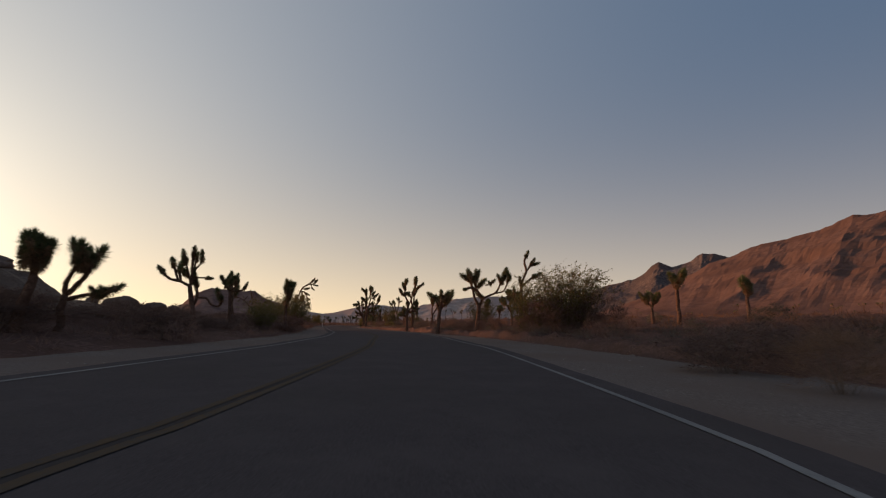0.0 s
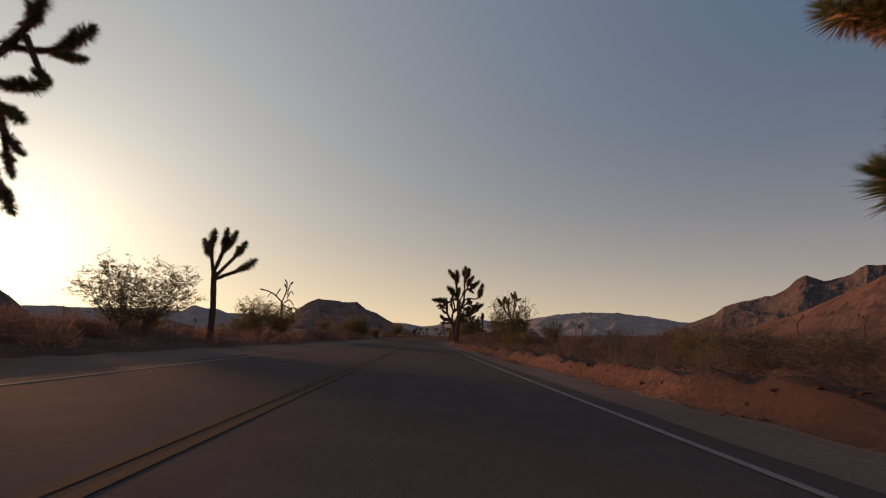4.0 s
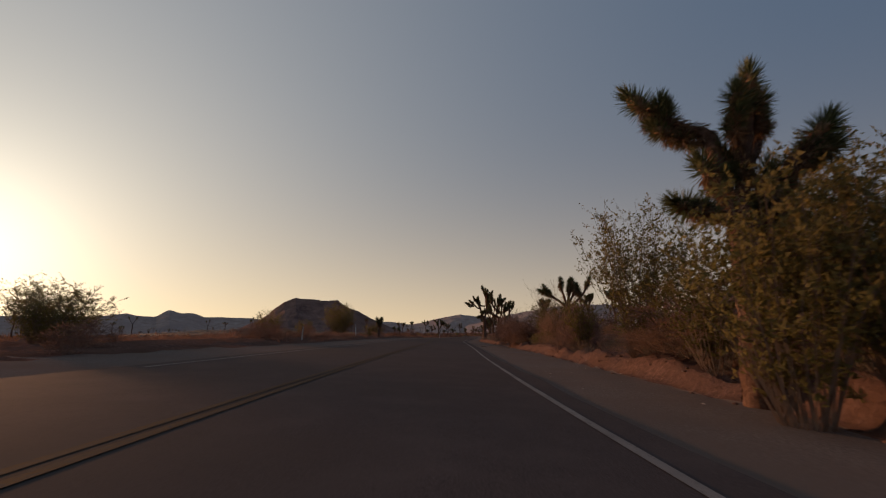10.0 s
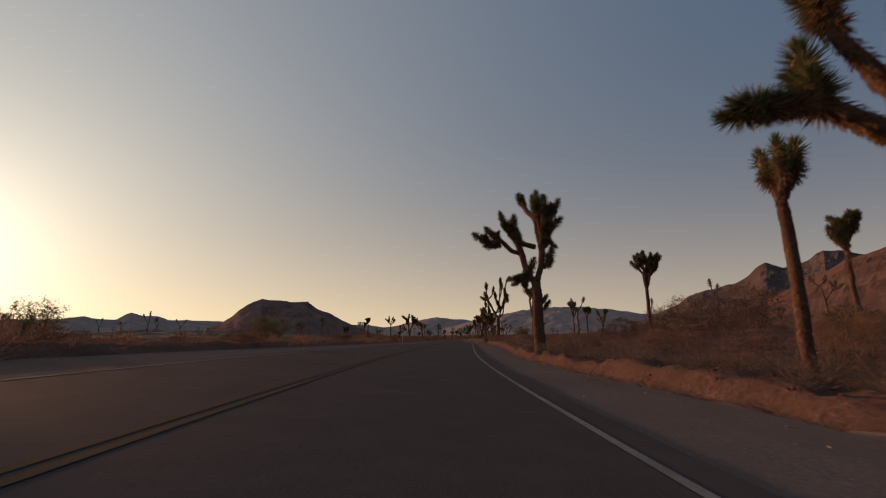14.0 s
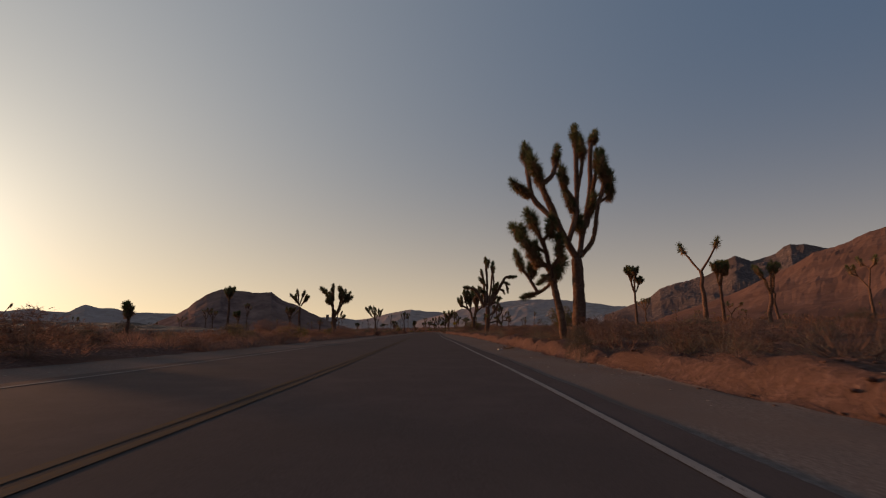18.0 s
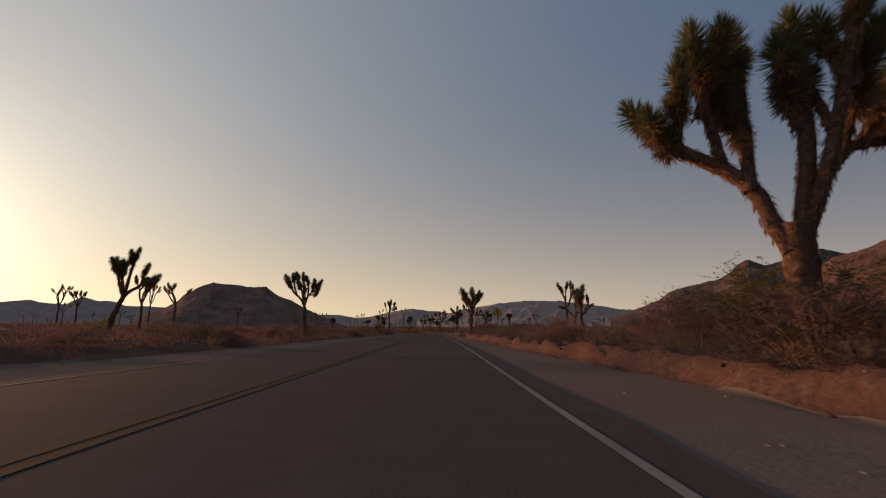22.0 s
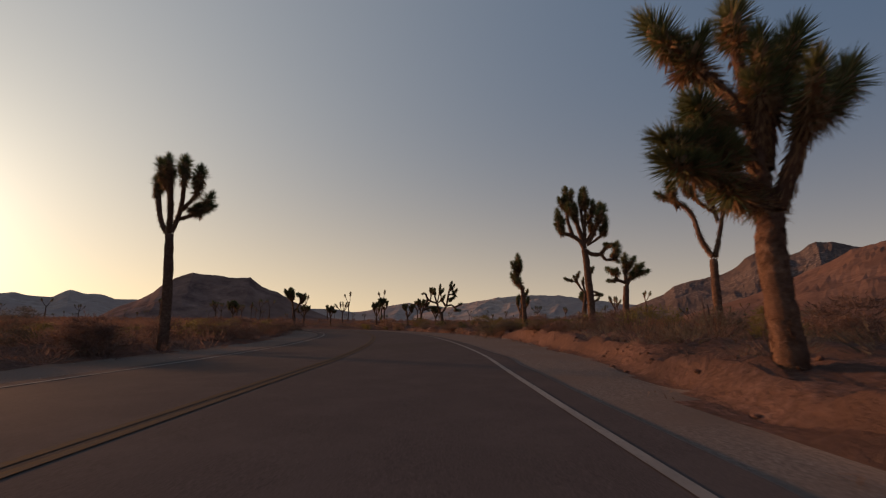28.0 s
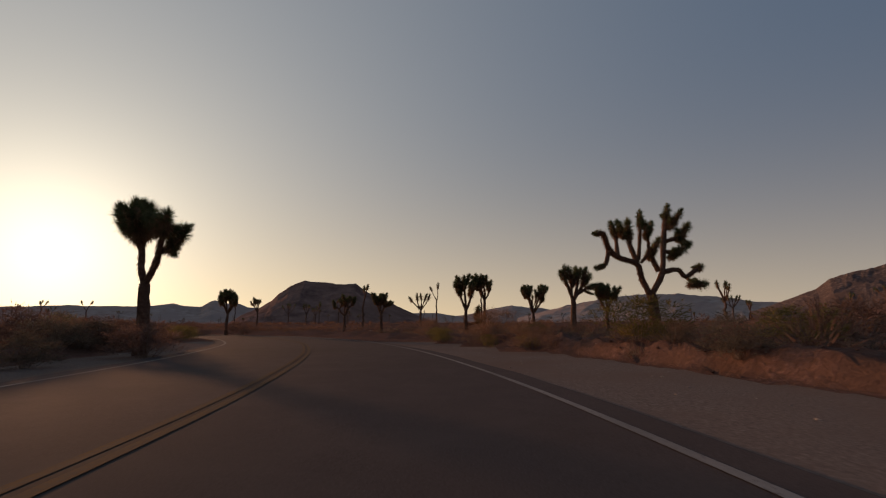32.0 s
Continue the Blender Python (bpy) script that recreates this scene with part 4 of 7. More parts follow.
# the straight before the side road
shaped_tree(9.04, 108.94, 0.250, 1.69, 1, 0.27, 13.1, TWISTED,
            [(0.00, 0.39), (0.09, 2.26), (0.21, 3.66), (0.31, 4.52)],
            [[(0.31, 4.52), (0.12, 5.12), (-0.01, 5.64), (-0.18, 6.63), (-0.26, 7.71), (-0.62, 8.37), (-0.98, 8.77)],
             [(-0.01, 5.64), (-0.49, 5.67), (-1.04, 5.37), (-1.62, 5.26), (-2.07, 5.57), (-2.42, 5.62)],
             [(-1.45, 5.19), (-1.72, 4.92), (-1.98, 4.69)],
             [(-0.22, 6.06), (-0.50, 6.53), (-0.85, 7.06)],
             [(-0.24, 7.61), (-0.16, 8.21), (-0.14, 8.72)],
             [(0.31, 4.52), (0.60, 5.22), (0.72, 5.68), (0.75, 6.63), (0.60, 7.52), (0.56, 8.52)],
             [(0.75, 6.63), (1.15, 7.03), (1.39, 7.72), (1.70, 8.22)],
             [(0.60, 7.62), (0.96, 8.22), (1.17, 8.83)],
             [(1.15, 7.03), (1.72, 7.19), (2.30, 7.57)],
             [(1.41, 7.13), (1.77, 6.59)],
             [(-0.26, 5.87), (0.04, 6.59)]],
            [[(0.72, 5.68), (1.35, 5.78), (2.24, 5.67), (2.64, 5.98), (2.94, 6.82)],
             [(1.35, 5.78), (1.70, 5.49), (1.86, 4.86), (2.36, 4.76), (2.81, 4.91)],
             [(1.86, 4.86), (1.49, 4.61), (0.91, 4.42)],
             [(0.33, 3.39), (0.79, 3.66), (1.31, 3.81), (1.60, 4.07)],
             [(1.31, 3.81), (1.61, 3.13), (1.84, 2.62), (1.77, 2.27), (1.26, 2.19)],
             [(1.77, 2.27), (2.05, 1.92), (2.10, 1.76)],
             [(0.36, 3.52), (0.62, 3.17), (0.83, 3.03)],
             [(1.35, 5.68), (1.46, 5.21)],
             [(2.01, 4.89), (2.19, 4.39)]])
shaped_tree(18.29, 119.95, 0.17, 1.20, 1, 0.54, 23.9, GREEN,
            [(0.00, 1.19), (-0.21, 2.88), (-0.52, 3.81)],
            [[(-0.52, 3.81), (-1.43, 5.02), (-1.99, 5.89), (-2.33, 6.44)],
             [(-1.43, 5.02), (-1.72, 6.06), (-1.59, 6.78)],
             [(-0.64, 3.98), (-0.94, 5.09), (-1.27, 6.06)],
             [(-0.52, 3.81), (-0.69, 5.41), (-0.70, 6.71)],
             [(-0.52, 3.81), (-0.14, 5.09), (-0.05, 6.72), (-0.44, 7.45)],
             [(-0.36, 4.29), (0.10, 5.74), (0.30, 7.05), (0.17, 7.72)],
             [(0.27, 6.72), (0.78, 6.95)]])
shaped_tree(9.13, 123.15, 0.33, 1.05, 0, 0.29, 14.2, DENSE,
            [(0.00, 0.36), (0.11, 1.47), (0.08, 2.48)],
            [[(-0.00, 2.48), (-0.38, 3.25), (-0.81, 4.02), (-1.18, 4.91), (-1.22, 5.92), (-1.35, 6.58)],
             [(-1.19, 5.52), (-1.88, 5.62), (-2.21, 6.09), (-2.49, 5.98)],
             [(-1.06, 4.52), (-1.63, 4.82), (-1.90, 5.00)],
             [(-0.55, 3.53), (-1.29, 3.83), (-1.86, 3.74), (-2.19, 4.02)],
             [(-0.38, 3.25), (-1.14, 3.12), (-1.79, 3.20), (-2.09, 3.10)],
             [(-0.28, 3.34), (-0.40, 4.31), (-0.28, 4.80), (-0.62, 5.61), (-0.75, 6.08)],
             [(-0.29, 4.70), (0.07, 5.70), (-0.06, 6.84), (-0.20, 7.33)],
             [(-0.18, 6.53), (-0.17, 7.84)],
             [(-1.36, 6.33), (-1.61, 6.65)]],
            [[(0.13, 2.49), (0.44, 3.33), (0.45, 4.30), (0.28, 5.50), (0.28, 6.53), (0.32, 7.90)],
             [(0.30, 6.32), (0.56, 7.15), (0.83, 8.22)],
             [(0.57, 6.73), (1.07, 7.35), (1.30, 7.95)],
             [(0.43, 4.10), (0.90, 5.08), (1.25, 5.90), (1.44, 6.55)],
             [(1.23, 5.69), (1.87, 6.30), (2.31, 6.76)],
             [(1.98, 6.34), (2.52, 6.50)],
             [(0.88, 4.89), (1.68, 5.28), (2.20, 5.28)],
             [(0.48, 3.42), (1.05, 3.42), (1.71, 3.42), (2.24, 3.99), (2.90, 4.86), (3.15, 5.77), (3.43, 6.12)],
             [(2.86, 4.82), (3.50, 5.06), (3.97, 5.74)]],
            [[(2.45, 4.18), (2.44, 4.51)],
             [(1.79, 3.31), (1.98, 2.90)],
             [(2.17, 3.32), (2.67, 3.50), (2.91, 3.98), (3.27, 4.30)],
             [(2.26, 3.27), (3.01, 3.21), (3.52, 3.49), (3.81, 3.91)],
             [(0.61, 3.91), (1.34, 4.59)],
             [(0.45, 3.52), (0.83, 4.20)],
             [(0.24, 5.50), (0.59, 6.10)],
             [(0.02, 5.10), (0.33, 5.30)]],
            deep=[[(-0.08, 0.15, 2.70), (-0.53, 0.85, 3.30), (-0.94, 1.43, 3.58), (-1.53, 1.75, 3.72), (-1.93, 2.05, 3.98)],
                  [(-1.51, 1.75, 3.65), (-1.68, 1.60, 3.20), (-1.76, 1.53, 2.72)]])
shaped_tree(-21.69, 132.16, 0.21, 0.60, 1, -0.73, 37.0, "half-dead Joshua tree of bare crooked drooping limbs",
            [(0.00, 2.39), (-0.02, 4.61), (-0.13, 6.39)],
            [[(-0.13, 6.39), (-1.24, 7.51), (-2.30, 8.15), (-3.80, 8.50)],
             [(-1.24, 7.51), (-0.77, 8.66)],
             [(-0.13, 6.39), (0.59, 8.27), (0.63, 9.77), (0.36, 10.28)],
             [(0.79, 7.78), (1.27, 9.27), (1.89, 9.77)],
             [(0.75, 7.03), (1.55, 8.28), (2.29, 7.78)],
             [(-2.03, 8.01), (-2.60, 7.26)]],
            [[(0.10, 5.81), (1.44, 5.33), (2.05, 4.38), (2.67, 2.72)],
             [(1.44, 5.33), (2.39, 5.34), (2.96, 3.90)],
             [(0.36, 6.30), (1.26, 6.79), (2.25, 5.82)],
             [(0.79, 8.51), (0.18, 9.51)],
             [(1.84, 4.85), (1.43, 3.66)],
             [(2.16, 5.33), (2.69, 4.85)]])
joshua_tree(14.45, 131.5, 5.4, 0.9, 0.80, 0.13, [(0.80, -16, 0.10, 0, 0.4), (0.80, 8, 0.15, 0, 0.2)], lean=0.0, seed=35, head=1.25, label="single slender Joshua tree with two round heads")
shaped_tree(9.64, 139.23, 0.22, 1.15, -2, 0.70, 6.1, "old Joshua tree with dead stubs among creosote bushes",
            [(0.00, 0.28), (0.03, 1.00), (0.04, 1.64), (0.03, 2.30)],
            [[(0.03, 2.30), (-0.15, 2.91), (-0.22, 3.54), (-0.38, 3.80), (-0.76, 3.89), (-1.33, 4.21)],
             [(-0.76, 3.89), (-1.00, 3.80)],
             [(0.05, 2.43), (0.21, 3.35), (0.40, 4.09), (0.46, 4.57)],
             [(0.06, 2.14), (0.69, 2.90), (0.91, 3.26), (1.32, 3.75)],
             [(-0.05, 2.43), (-0.45, 2.58), (-0.67, 2.63)]],
            [[(0.06, 2.14), (0.45, 2.48), (0.53, 2.90)],
             [(0.11, 1.89), (0.65, 2.13)],
             [(0.17, 3.17), (0.46, 3.63), (0.60, 4.27)],
             [(0.17, 3.17), (0.12, 3.72), (0.22, 4.28)],
             [(-0.12, 2.82), (-0.37, 3.18)],
             [(0.89, 3.17), (1.38, 3.52)],
             [(0.15, 3.17), (-0.01, 3.35)]])
shaped_tree(15.49, 165.66, 0.17, 1.20, -4, 0.58, 14.5, "stout Joshua tree with thick raised arms among leafless brush",
            [(0.00, 1.17), (0.11, 2.19), (0.15, 2.72)],
            [[(0.15, 2.72), (-0.23, 3.10), (-0.86, 3.48), (-1.38, 3.77), (-1.85, 3.87)],
             [(-1.10, 3.58), (-1.54, 4.10)],
             [(0.09, 2.76), (-0.06, 3.53), (-0.29, 4.11), (-0.33, 4.65)],
             [(0.17, 2.80), (0.29, 3.53), (0.36, 4.42)],
             [(0.29, 3.14), (0.72, 3.92), (0.67, 4.52)],
             [(0.35, 2.85), (0.87, 3.30), (1.32, 3.83), (1.69, 4.65)],
             [(1.09, 3.50), (1.00, 4.02)]])
joshua_tree(27.7, 185.1, 6.3, 2.4, 0.5, 0.14, n=4, forks=1, seed=38, head=1.0)
joshua_tree(30.1, 181.6, 6.9, 2.4, 0.5, 0.14, n=4, forks=1, seed=39, head=1.1)
shaped_tree(14.01, 187.42, 0.24, 1.15, -5, 0.31, 17.3, "stout Joshua tree with thick raised arms and spiky heads",
            [(0.00, 0.52), (0.12, 1.94), (0.11, 3.06)],
            [[(-0.05, 3.02), (-0.55, 3.26), (-1.14, 3.55), (-1.78, 3.57)],
             [(-1.10, 3.55), (-1.11, 4.06)],
             [(-0.02, 3.40), (-0.28, 3.88), (-0.69, 4.47), (-0.81, 5.07)],
             [(-0.79, 4.95), (-0.82, 5.47)],
             [(0.08, 3.52), (0.14, 4.22), (0.11, 4.92)],
             [(0.15, 4.87), (0.32, 5.45)]],
            [[(0.31, 3.52), (0.54, 4.21), (0.52, 4.96)],
             [(0.35, 3.29), (0.85, 3.73), (1.27, 4.05)],
             [(0.97, 3.83), (1.41, 4.60)],
             [(0.61, 3.63), (0.91, 4.39)],
             [(0.54, 4.86), (0.76, 5.10)],
             [(-1.55, 3.56), (-2.01, 3.48)]])
shaped_tree(14.55, 204.25, 0.269, 1.17, -6, 0.56, 8.5, TWISTED,
            [(0.00, 0.49), (-0.05, 1.56), (-0.02, 2.70), (-0.06, 3.53)],
            [[(-0.08, 3.53), (-0.48, 3.89), (-0.71, 4.54), (-0.88, 5.23), (-1.08, 5.69), (-1.32, 6.03)],
             [(-0.90, 5.04), (-1.31, 5.05), (-1.65, 5.38), (-1.99, 5.65), (-2.43, 5.92)],
             [(-2.00, 5.58), (-2.36, 5.52), (-2.83, 5.78)],
             [(-2.12, 5.45), (-2.40, 5.30)],
             [(-1.08, 5.69), (-1.33, 6.30), (-1.44, 6.93)],
             [(-0.54, 3.90), (-0.97, 3.73), (-1.30, 3.61)],
             [(-0.97, 3.66), (-1.21, 3.40)],
             [(-0.80, 3.66), (-0.68, 3.12)]],
            [[(0.00, 3.60), (0.14, 4.27), (0.18, 5.03), (-0.01, 5.54), (-0.18, 6.22), (-0.46, 6.43), (-0.95, 6.50), (-1.66, 6.86)],
             [(0.18, 5.03), (0.21, 5.81), (0.07, 6.77), (-0.11, 7.26)],
             [(0.12, 6.22), (0.08, 7.54)],
             [(0.16, 5.42), (0.44, 6.35), (0.75, 7.17)],
             [(0.44, 6.35), (0.95, 6.48)],
             [(0.33, 5.35), (0.62, 5.47), (0.77, 5.34)],
             [(0.37, 5.68), (0.70, 6.04)]],
            [[(0.26, 4.25), (0.60, 4.61), (0.66, 4.78)],
             [(0.21, 6.35), (0.36, 7.47)],
             [(-0.21, 5.41), (-0.80, 5.49), (-0.94, 5.75)],
             [(0.76, 6.90), (1.05, 7.24)],
             [(-0.48, 3.92), (-0.34, 4.14)],
             [(-1.24, 5.97), (-1.13, 6.51)],
             [(0.35, 6.63), (0.54, 7.60)]])
joshua_tree(-1.1, 191.9, 3.3, 1.1, 0.55, 0.15, [(0.55, -24, 0.24, 0, 0.5), (0.5, 14, 0.2, 0, 0.5), (0.55, 34, 0.24, 0, 0.5)], seed=42, head=1.6, label="low Joshua tree with thick shaggy heads")
shaped_tree(16.20, 191.65, 0.13, 1.15, -6, 0.81, 9.3, SMALL,
            [(0.00, 0.66), (0.01, 1.61), (0.04, 3.09), (-0.02, 3.74)],
            [[(-0.03, 3.72), (-0.11, 4.14), (-0.25, 4.52)],
             [(-0.02, 3.74), (0.11, 4.27), (0.12, 4.81)],
             [(0.02, 3.72), (0.33, 4.24), (0.46, 4.78)]])
joshua_tree(31.6, 204.0, 7.4, 2.3, 0.5, 0.14, n=4, forks=1, seed=44, head=1.2)
joshua_tree(27.8, 217.1, 7.7, 2.7, 0.58, 0.15, n=5, forks=1, seed=45, head=1.0)
joshua_tree(21.5, 228.3, 6.0, 2.6, 0.42, 0.15, [(0.42, -26, 0.36, 1, 0.7), (0.42, 0, 0.4, 1, 0.4), (0.42, 36, 0.34, 1, 0.5), (0.42, 58, 0.28, 1, 0.1)], seed=46, head=1.2, label=TWISTED)
# the long straight
shaped_tree(23.34, 253.94, 0.26, 1.35, -9, 0.47, 11.9, DENSE,
            [(0.00, 0.78), (0.09, 2.00), (0.10, 3.27), (0.10, 3.84)],
            [[(0.10, 3.84), (-0.23, 4.59), (-0.53, 5.45), (-0.73, 6.32), (-0.92, 7.13), (-1.16, 8.51)],
             [(-0.85, 6.95), (-0.56, 7.94), (-0.41, 8.88)],
             [(-0.54, 5.27), (-1.17, 5.97), (-1.79, 6.60), (-2.06, 7.60), (-2.26, 8.57)],
             [(-1.94, 6.87), (-2.34, 7.15)],
             [(-0.18, 4.59), (0.09, 5.44), (0.25, 6.31), (0.27, 7.38), (0.30, 8.68), (0.29, 9.48)],
             [(0.24, 3.92), (0.35, 4.75), (0.61, 5.78), (0.82, 7.01), (0.88, 8.48), (1.07, 9.01)],
             [(0.37, 4.08), (0.82, 4.58), (1.05, 5.25), (1.24, 6.29), (1.58, 7.18), (1.64, 8.43)],
             [(0.22, 6.48), (-0.18, 7.03), (-0.28, 7.76)],
             [(0.80, 6.83), (1.23, 7.73), (1.36, 8.51)],
             [(1.24, 6.29), (1.73, 6.73), (1.87, 7.36)],
             [(0.29, 7.02), (0.59, 8.11), (0.59, 8.96)],
             [(0.14, 5.96), (-0.17, 6.58)],
             [(0.58, 5.43), (0.91, 6.30)],
             [(0.35, 4.75), (0.19, 5.61)],
             [(1.50, 7.91), (1.81, 7.72)]])
shaped_tree(22.45, 253.52, 0.15, 1.35, -9, 0.42, 11.4, TWISTED,
            [(0.00, 0.50), (-0.07, 1.36), (-0.22, 2.25), (-0.32, 2.86)],
            [[(-0.32, 2.86), (-0.41, 3.63), (-0.50, 4.43), (-0.75, 5.24), (-0.83, 5.71)],
             [(-0.46, 3.95), (-1.11, 4.43), (-1.63, 4.84), (-1.82, 4.96)],
             [(-0.37, 3.17), (-0.77, 3.79), (-1.19, 4.36)],
             [(-0.28, 3.32), (0.07, 3.94), (0.17, 4.50)],
             [(-0.45, 3.48), (-0.87, 3.48), (-1.00, 3.80)],
             [(-0.50, 4.43), (-0.14, 5.07), (-0.03, 5.48)],
             [(-0.37, 3.17), (-0.69, 2.86)],
             [(-0.31, 2.94), (-0.00, 3.39)]],
            deep=[[(-0.44, 0.21, 3.30), (-0.10, 0.92, 3.05), (-0.26, 1.40, 2.68), (-0.58, 1.71, 2.48), (-0.85, 1.87, 2.40), (-1.07, 1.91, 2.32)],
                  [(-0.63, 1.75, 2.50), (-0.87, 2.07, 3.10), (-1.19, 2.22, 3.70), (-1.33, 2.28, 4.08)],
                  [(-0.86, 2.07, 3.10), (-0.64, 2.41, 3.75)]])
joshua_tree(46.3, 272.2, 7.0, 2.2, 0.6, 0.14, n=3, forks=1, seed=52, head=1.2)
joshua_tree(47.8, 269.0, 6.3, 2.8, 0.5, 0.16, [(0.5, -40, 0.4, 1, 0.8), (0.5, 10, 0.4, 1, 0.5), (0.5, 44, 0.36, 1, 0.5)], lean=0.2, seed=53, head=1.2)
joshua_tree(53.3, 296.9, 10.2, 2.9, 0.55, 0.17, n=5, forks=1, seed=54, head=1.3)
joshua_tree(0.3, 282.5, 5.5, 1.4, 0.7, 0.12, n=2, forks=1, seed=56, head=1.1, label=SMALL)
joshua_tree(-3.3, 271.8, 3.3, 1.0, 0.55, 0.12, n=2, forks=0, seed=58, head=1.3, label=SMALL)
shaped_tree(26.81, 283.57, 0.27, 1.05, -9, 0.44, 12.9, TWISTED,
            [(0.00, 0.35), (0.16, 1.99), (0.18, 3.36)],
            [[(-0.17, 3.28), (-0.43, 4.25), (-0.78, 5.34), (-1.19, 5.81), (-1.40, 6.05)],
             [(0.03, 3.54), (-0.23, 4.61), (-0.40, 5.70), (-0.76, 6.87)],
             [(0.13, 3.71), (0.06, 4.96), (-0.01, 6.26), (-0.18, 7.41), (-0.37, 8.03)],
             [(0.30, 3.71), (0.43, 5.14), (0.45, 6.44), (0.55, 6.97)],
             [(0.47, 3.71), (0.76, 4.96), (0.86, 6.06), (0.78, 6.72), (0.62, 7.30), (0.70, 7.82)],
             [(0.35, 3.36), (0.86, 4.23), (1.47, 5.13), (1.90, 5.86), (2.34, 6.61), (2.80, 6.79), (3.38, 6.82)],
             [(2.00, 5.95), (2.46, 6.14), (2.77, 6.04)],
             [(2.19, 6.04), (2.50, 5.67), (2.62, 5.08)],
             [(1.57, 5.22), (1.91, 5.12), (2.04, 4.76)],
             [(0.66, 3.88), (1.31, 4.41), (1.78, 4.37)],
             [(0.45, 3.53), (1.17, 3.88), (1.58, 3.69), (1.27, 3.17), (1.02, 2.66), (0.73, 2.46)],
             [(1.57, 3.61), (1.95, 3.17), (1.95, 2.65), (1.51, 2.20)],
             [(-0.22, 3.72), (-0.69, 4.25), (-1.20, 4.35), (-1.48, 3.99), (-1.60, 3.56), (-1.53, 3.00)],
             [(0.98, 4.59), (1.39, 5.68)],
             [(-0.36, 4.07), (-0.83, 4.70), (-1.12, 4.98)],
             [(0.11, 5.51), (-0.45, 6.26)],
             [(-0.14, 4.60), (-0.62, 5.15)],
             [(-0.18, 7.41), (0.13, 7.89)],
             [(0.76, 4.96), (1.12, 5.50)],
             [(1.83, 4.40), (1.53, 3.96)]])
shaped_tree(9.66, 292.35, 0.242, 1.38, -9, -0.67, 18.9, DENSE,
            [(0.00, 0.66), (-0.04, 1.81), (-0.19, 2.43)],
            [[(-0.23, 2.43), (-0.41, 3.54), (-0.68, 4.18), (-1.18, 4.56), (-1.66, 4.83)],
             [(-1.18, 4.56), (-1.57, 5.39)],
             [(-0.54, 4.05), (-0.84, 5.07), (-1.10, 5.64), (-1.39, 5.92)],
             [(-0.72, 4.56), (-0.68, 5.59), (-0.81, 6.59)],
             [(-0.06, 2.55), (0.26, 3.53), (0.29, 4.54), (0.17, 5.71)],
             [(-0.29, 3.29), (-0.22, 4.55), (-0.17, 5.27)]],
            [[(0.28, 3.41), (0.81, 4.29), (0.87, 5.18), (0.79, 5.58)],
             [(0.59, 3.90), (1.30, 4.53), (1.77, 4.78)],
             [(1.04, 4.49), (1.57, 5.09), (1.72, 5.36)],
             [(0.20, 5.32), (0.37, 6.23)],
             [(-0.09, 4.55), (-0.45, 5.32)],
             [(1.12, 4.92), (1.13, 5.62)],
             [(0.26, 4.81), (0.51, 5.31)]])
shaped_tree(5.02, 295.32, 0.15, 1.05, -9, -0.84, 21.1, GREEN,
            [(0.00, 1.03), (-0.08, 2.80), (-0.06, 4.04)],
            [[(-0.06, 4.13), (-0.44, 4.90), (-0.88, 5.39)],
             [(-0.14, 4.32), (-0.22, 5.32), (-0.36, 5.95)],
             [(-0.03, 4.32), (0.06, 5.31), (0.12, 5.95)],
             [(0.03, 4.13), (0.55, 4.75), (0.93, 5.08)],
             [(0.60, 4.80), (0.70, 5.37)],
             [(-0.43, 4.75), (-0.64, 5.27)]])
shaped_tree(28.59, 298.13, 0.27, 1.30, -9, 0.19, 27.6, "wide low Joshua tree with a domed crown of many heads",
            [(0.00, 0.63), (0.05, 1.96), (0.00, 2.66)],
            [[(-0.06, 2.19), (-0.22, 2.59), (-0.49, 3.46), (-1.54, 4.19), (-2.13, 4.86)],
             [(-0.83, 3.82), (-1.14, 5.10), (-1.22, 6.02)],
             [(-0.49, 3.28), (-0.32, 4.73), (-0.15, 6.39)],
             [(0.08, 2.19), (0.18, 2.68), (0.45, 4.17), (0.46, 6.19)],
             [(0.10, 2.24), (0.26, 2.71), (0.60, 3.81), (0.93, 5.26), (1.14, 6.55)],
             [(0.40, 3.27), (1.52, 4.16), (2.62, 4.44), (3.09, 5.02)]],
            [[(1.70, 4.16), (2.12, 5.24)],
             [(2.61, 4.37), (2.86, 3.79), (3.57, 3.49)],
             [(1.02, 4.90), (1.62, 5.98)],
             [(-1.23, 4.74), (-0.85, 6.10)],
             [(0.63, 4.16), (0.73, 5.63)],
             [(1.59, 4.23), (2.67, 5.42)],
             [(-0.26, 4.54), (-0.57, 5.83)],
             [(-1.71, 4.26), (-1.99, 4.56)],
             [(-0.80, 4.69), (-0.84, 5.34)],
             [(0.34, 4.33), (0.10, 5.48)],
             [(1.23, 4.07), (1.35, 5.31)],
             [(-1.56, 4.20), (-1.66, 5.20)],
             [(2.33, 4.35), (2.42, 5.05)],
             [(0.85, 5.02), (0.82, 6.11)],
             [(-0.42, 3.94), (-0.65, 4.94)]])
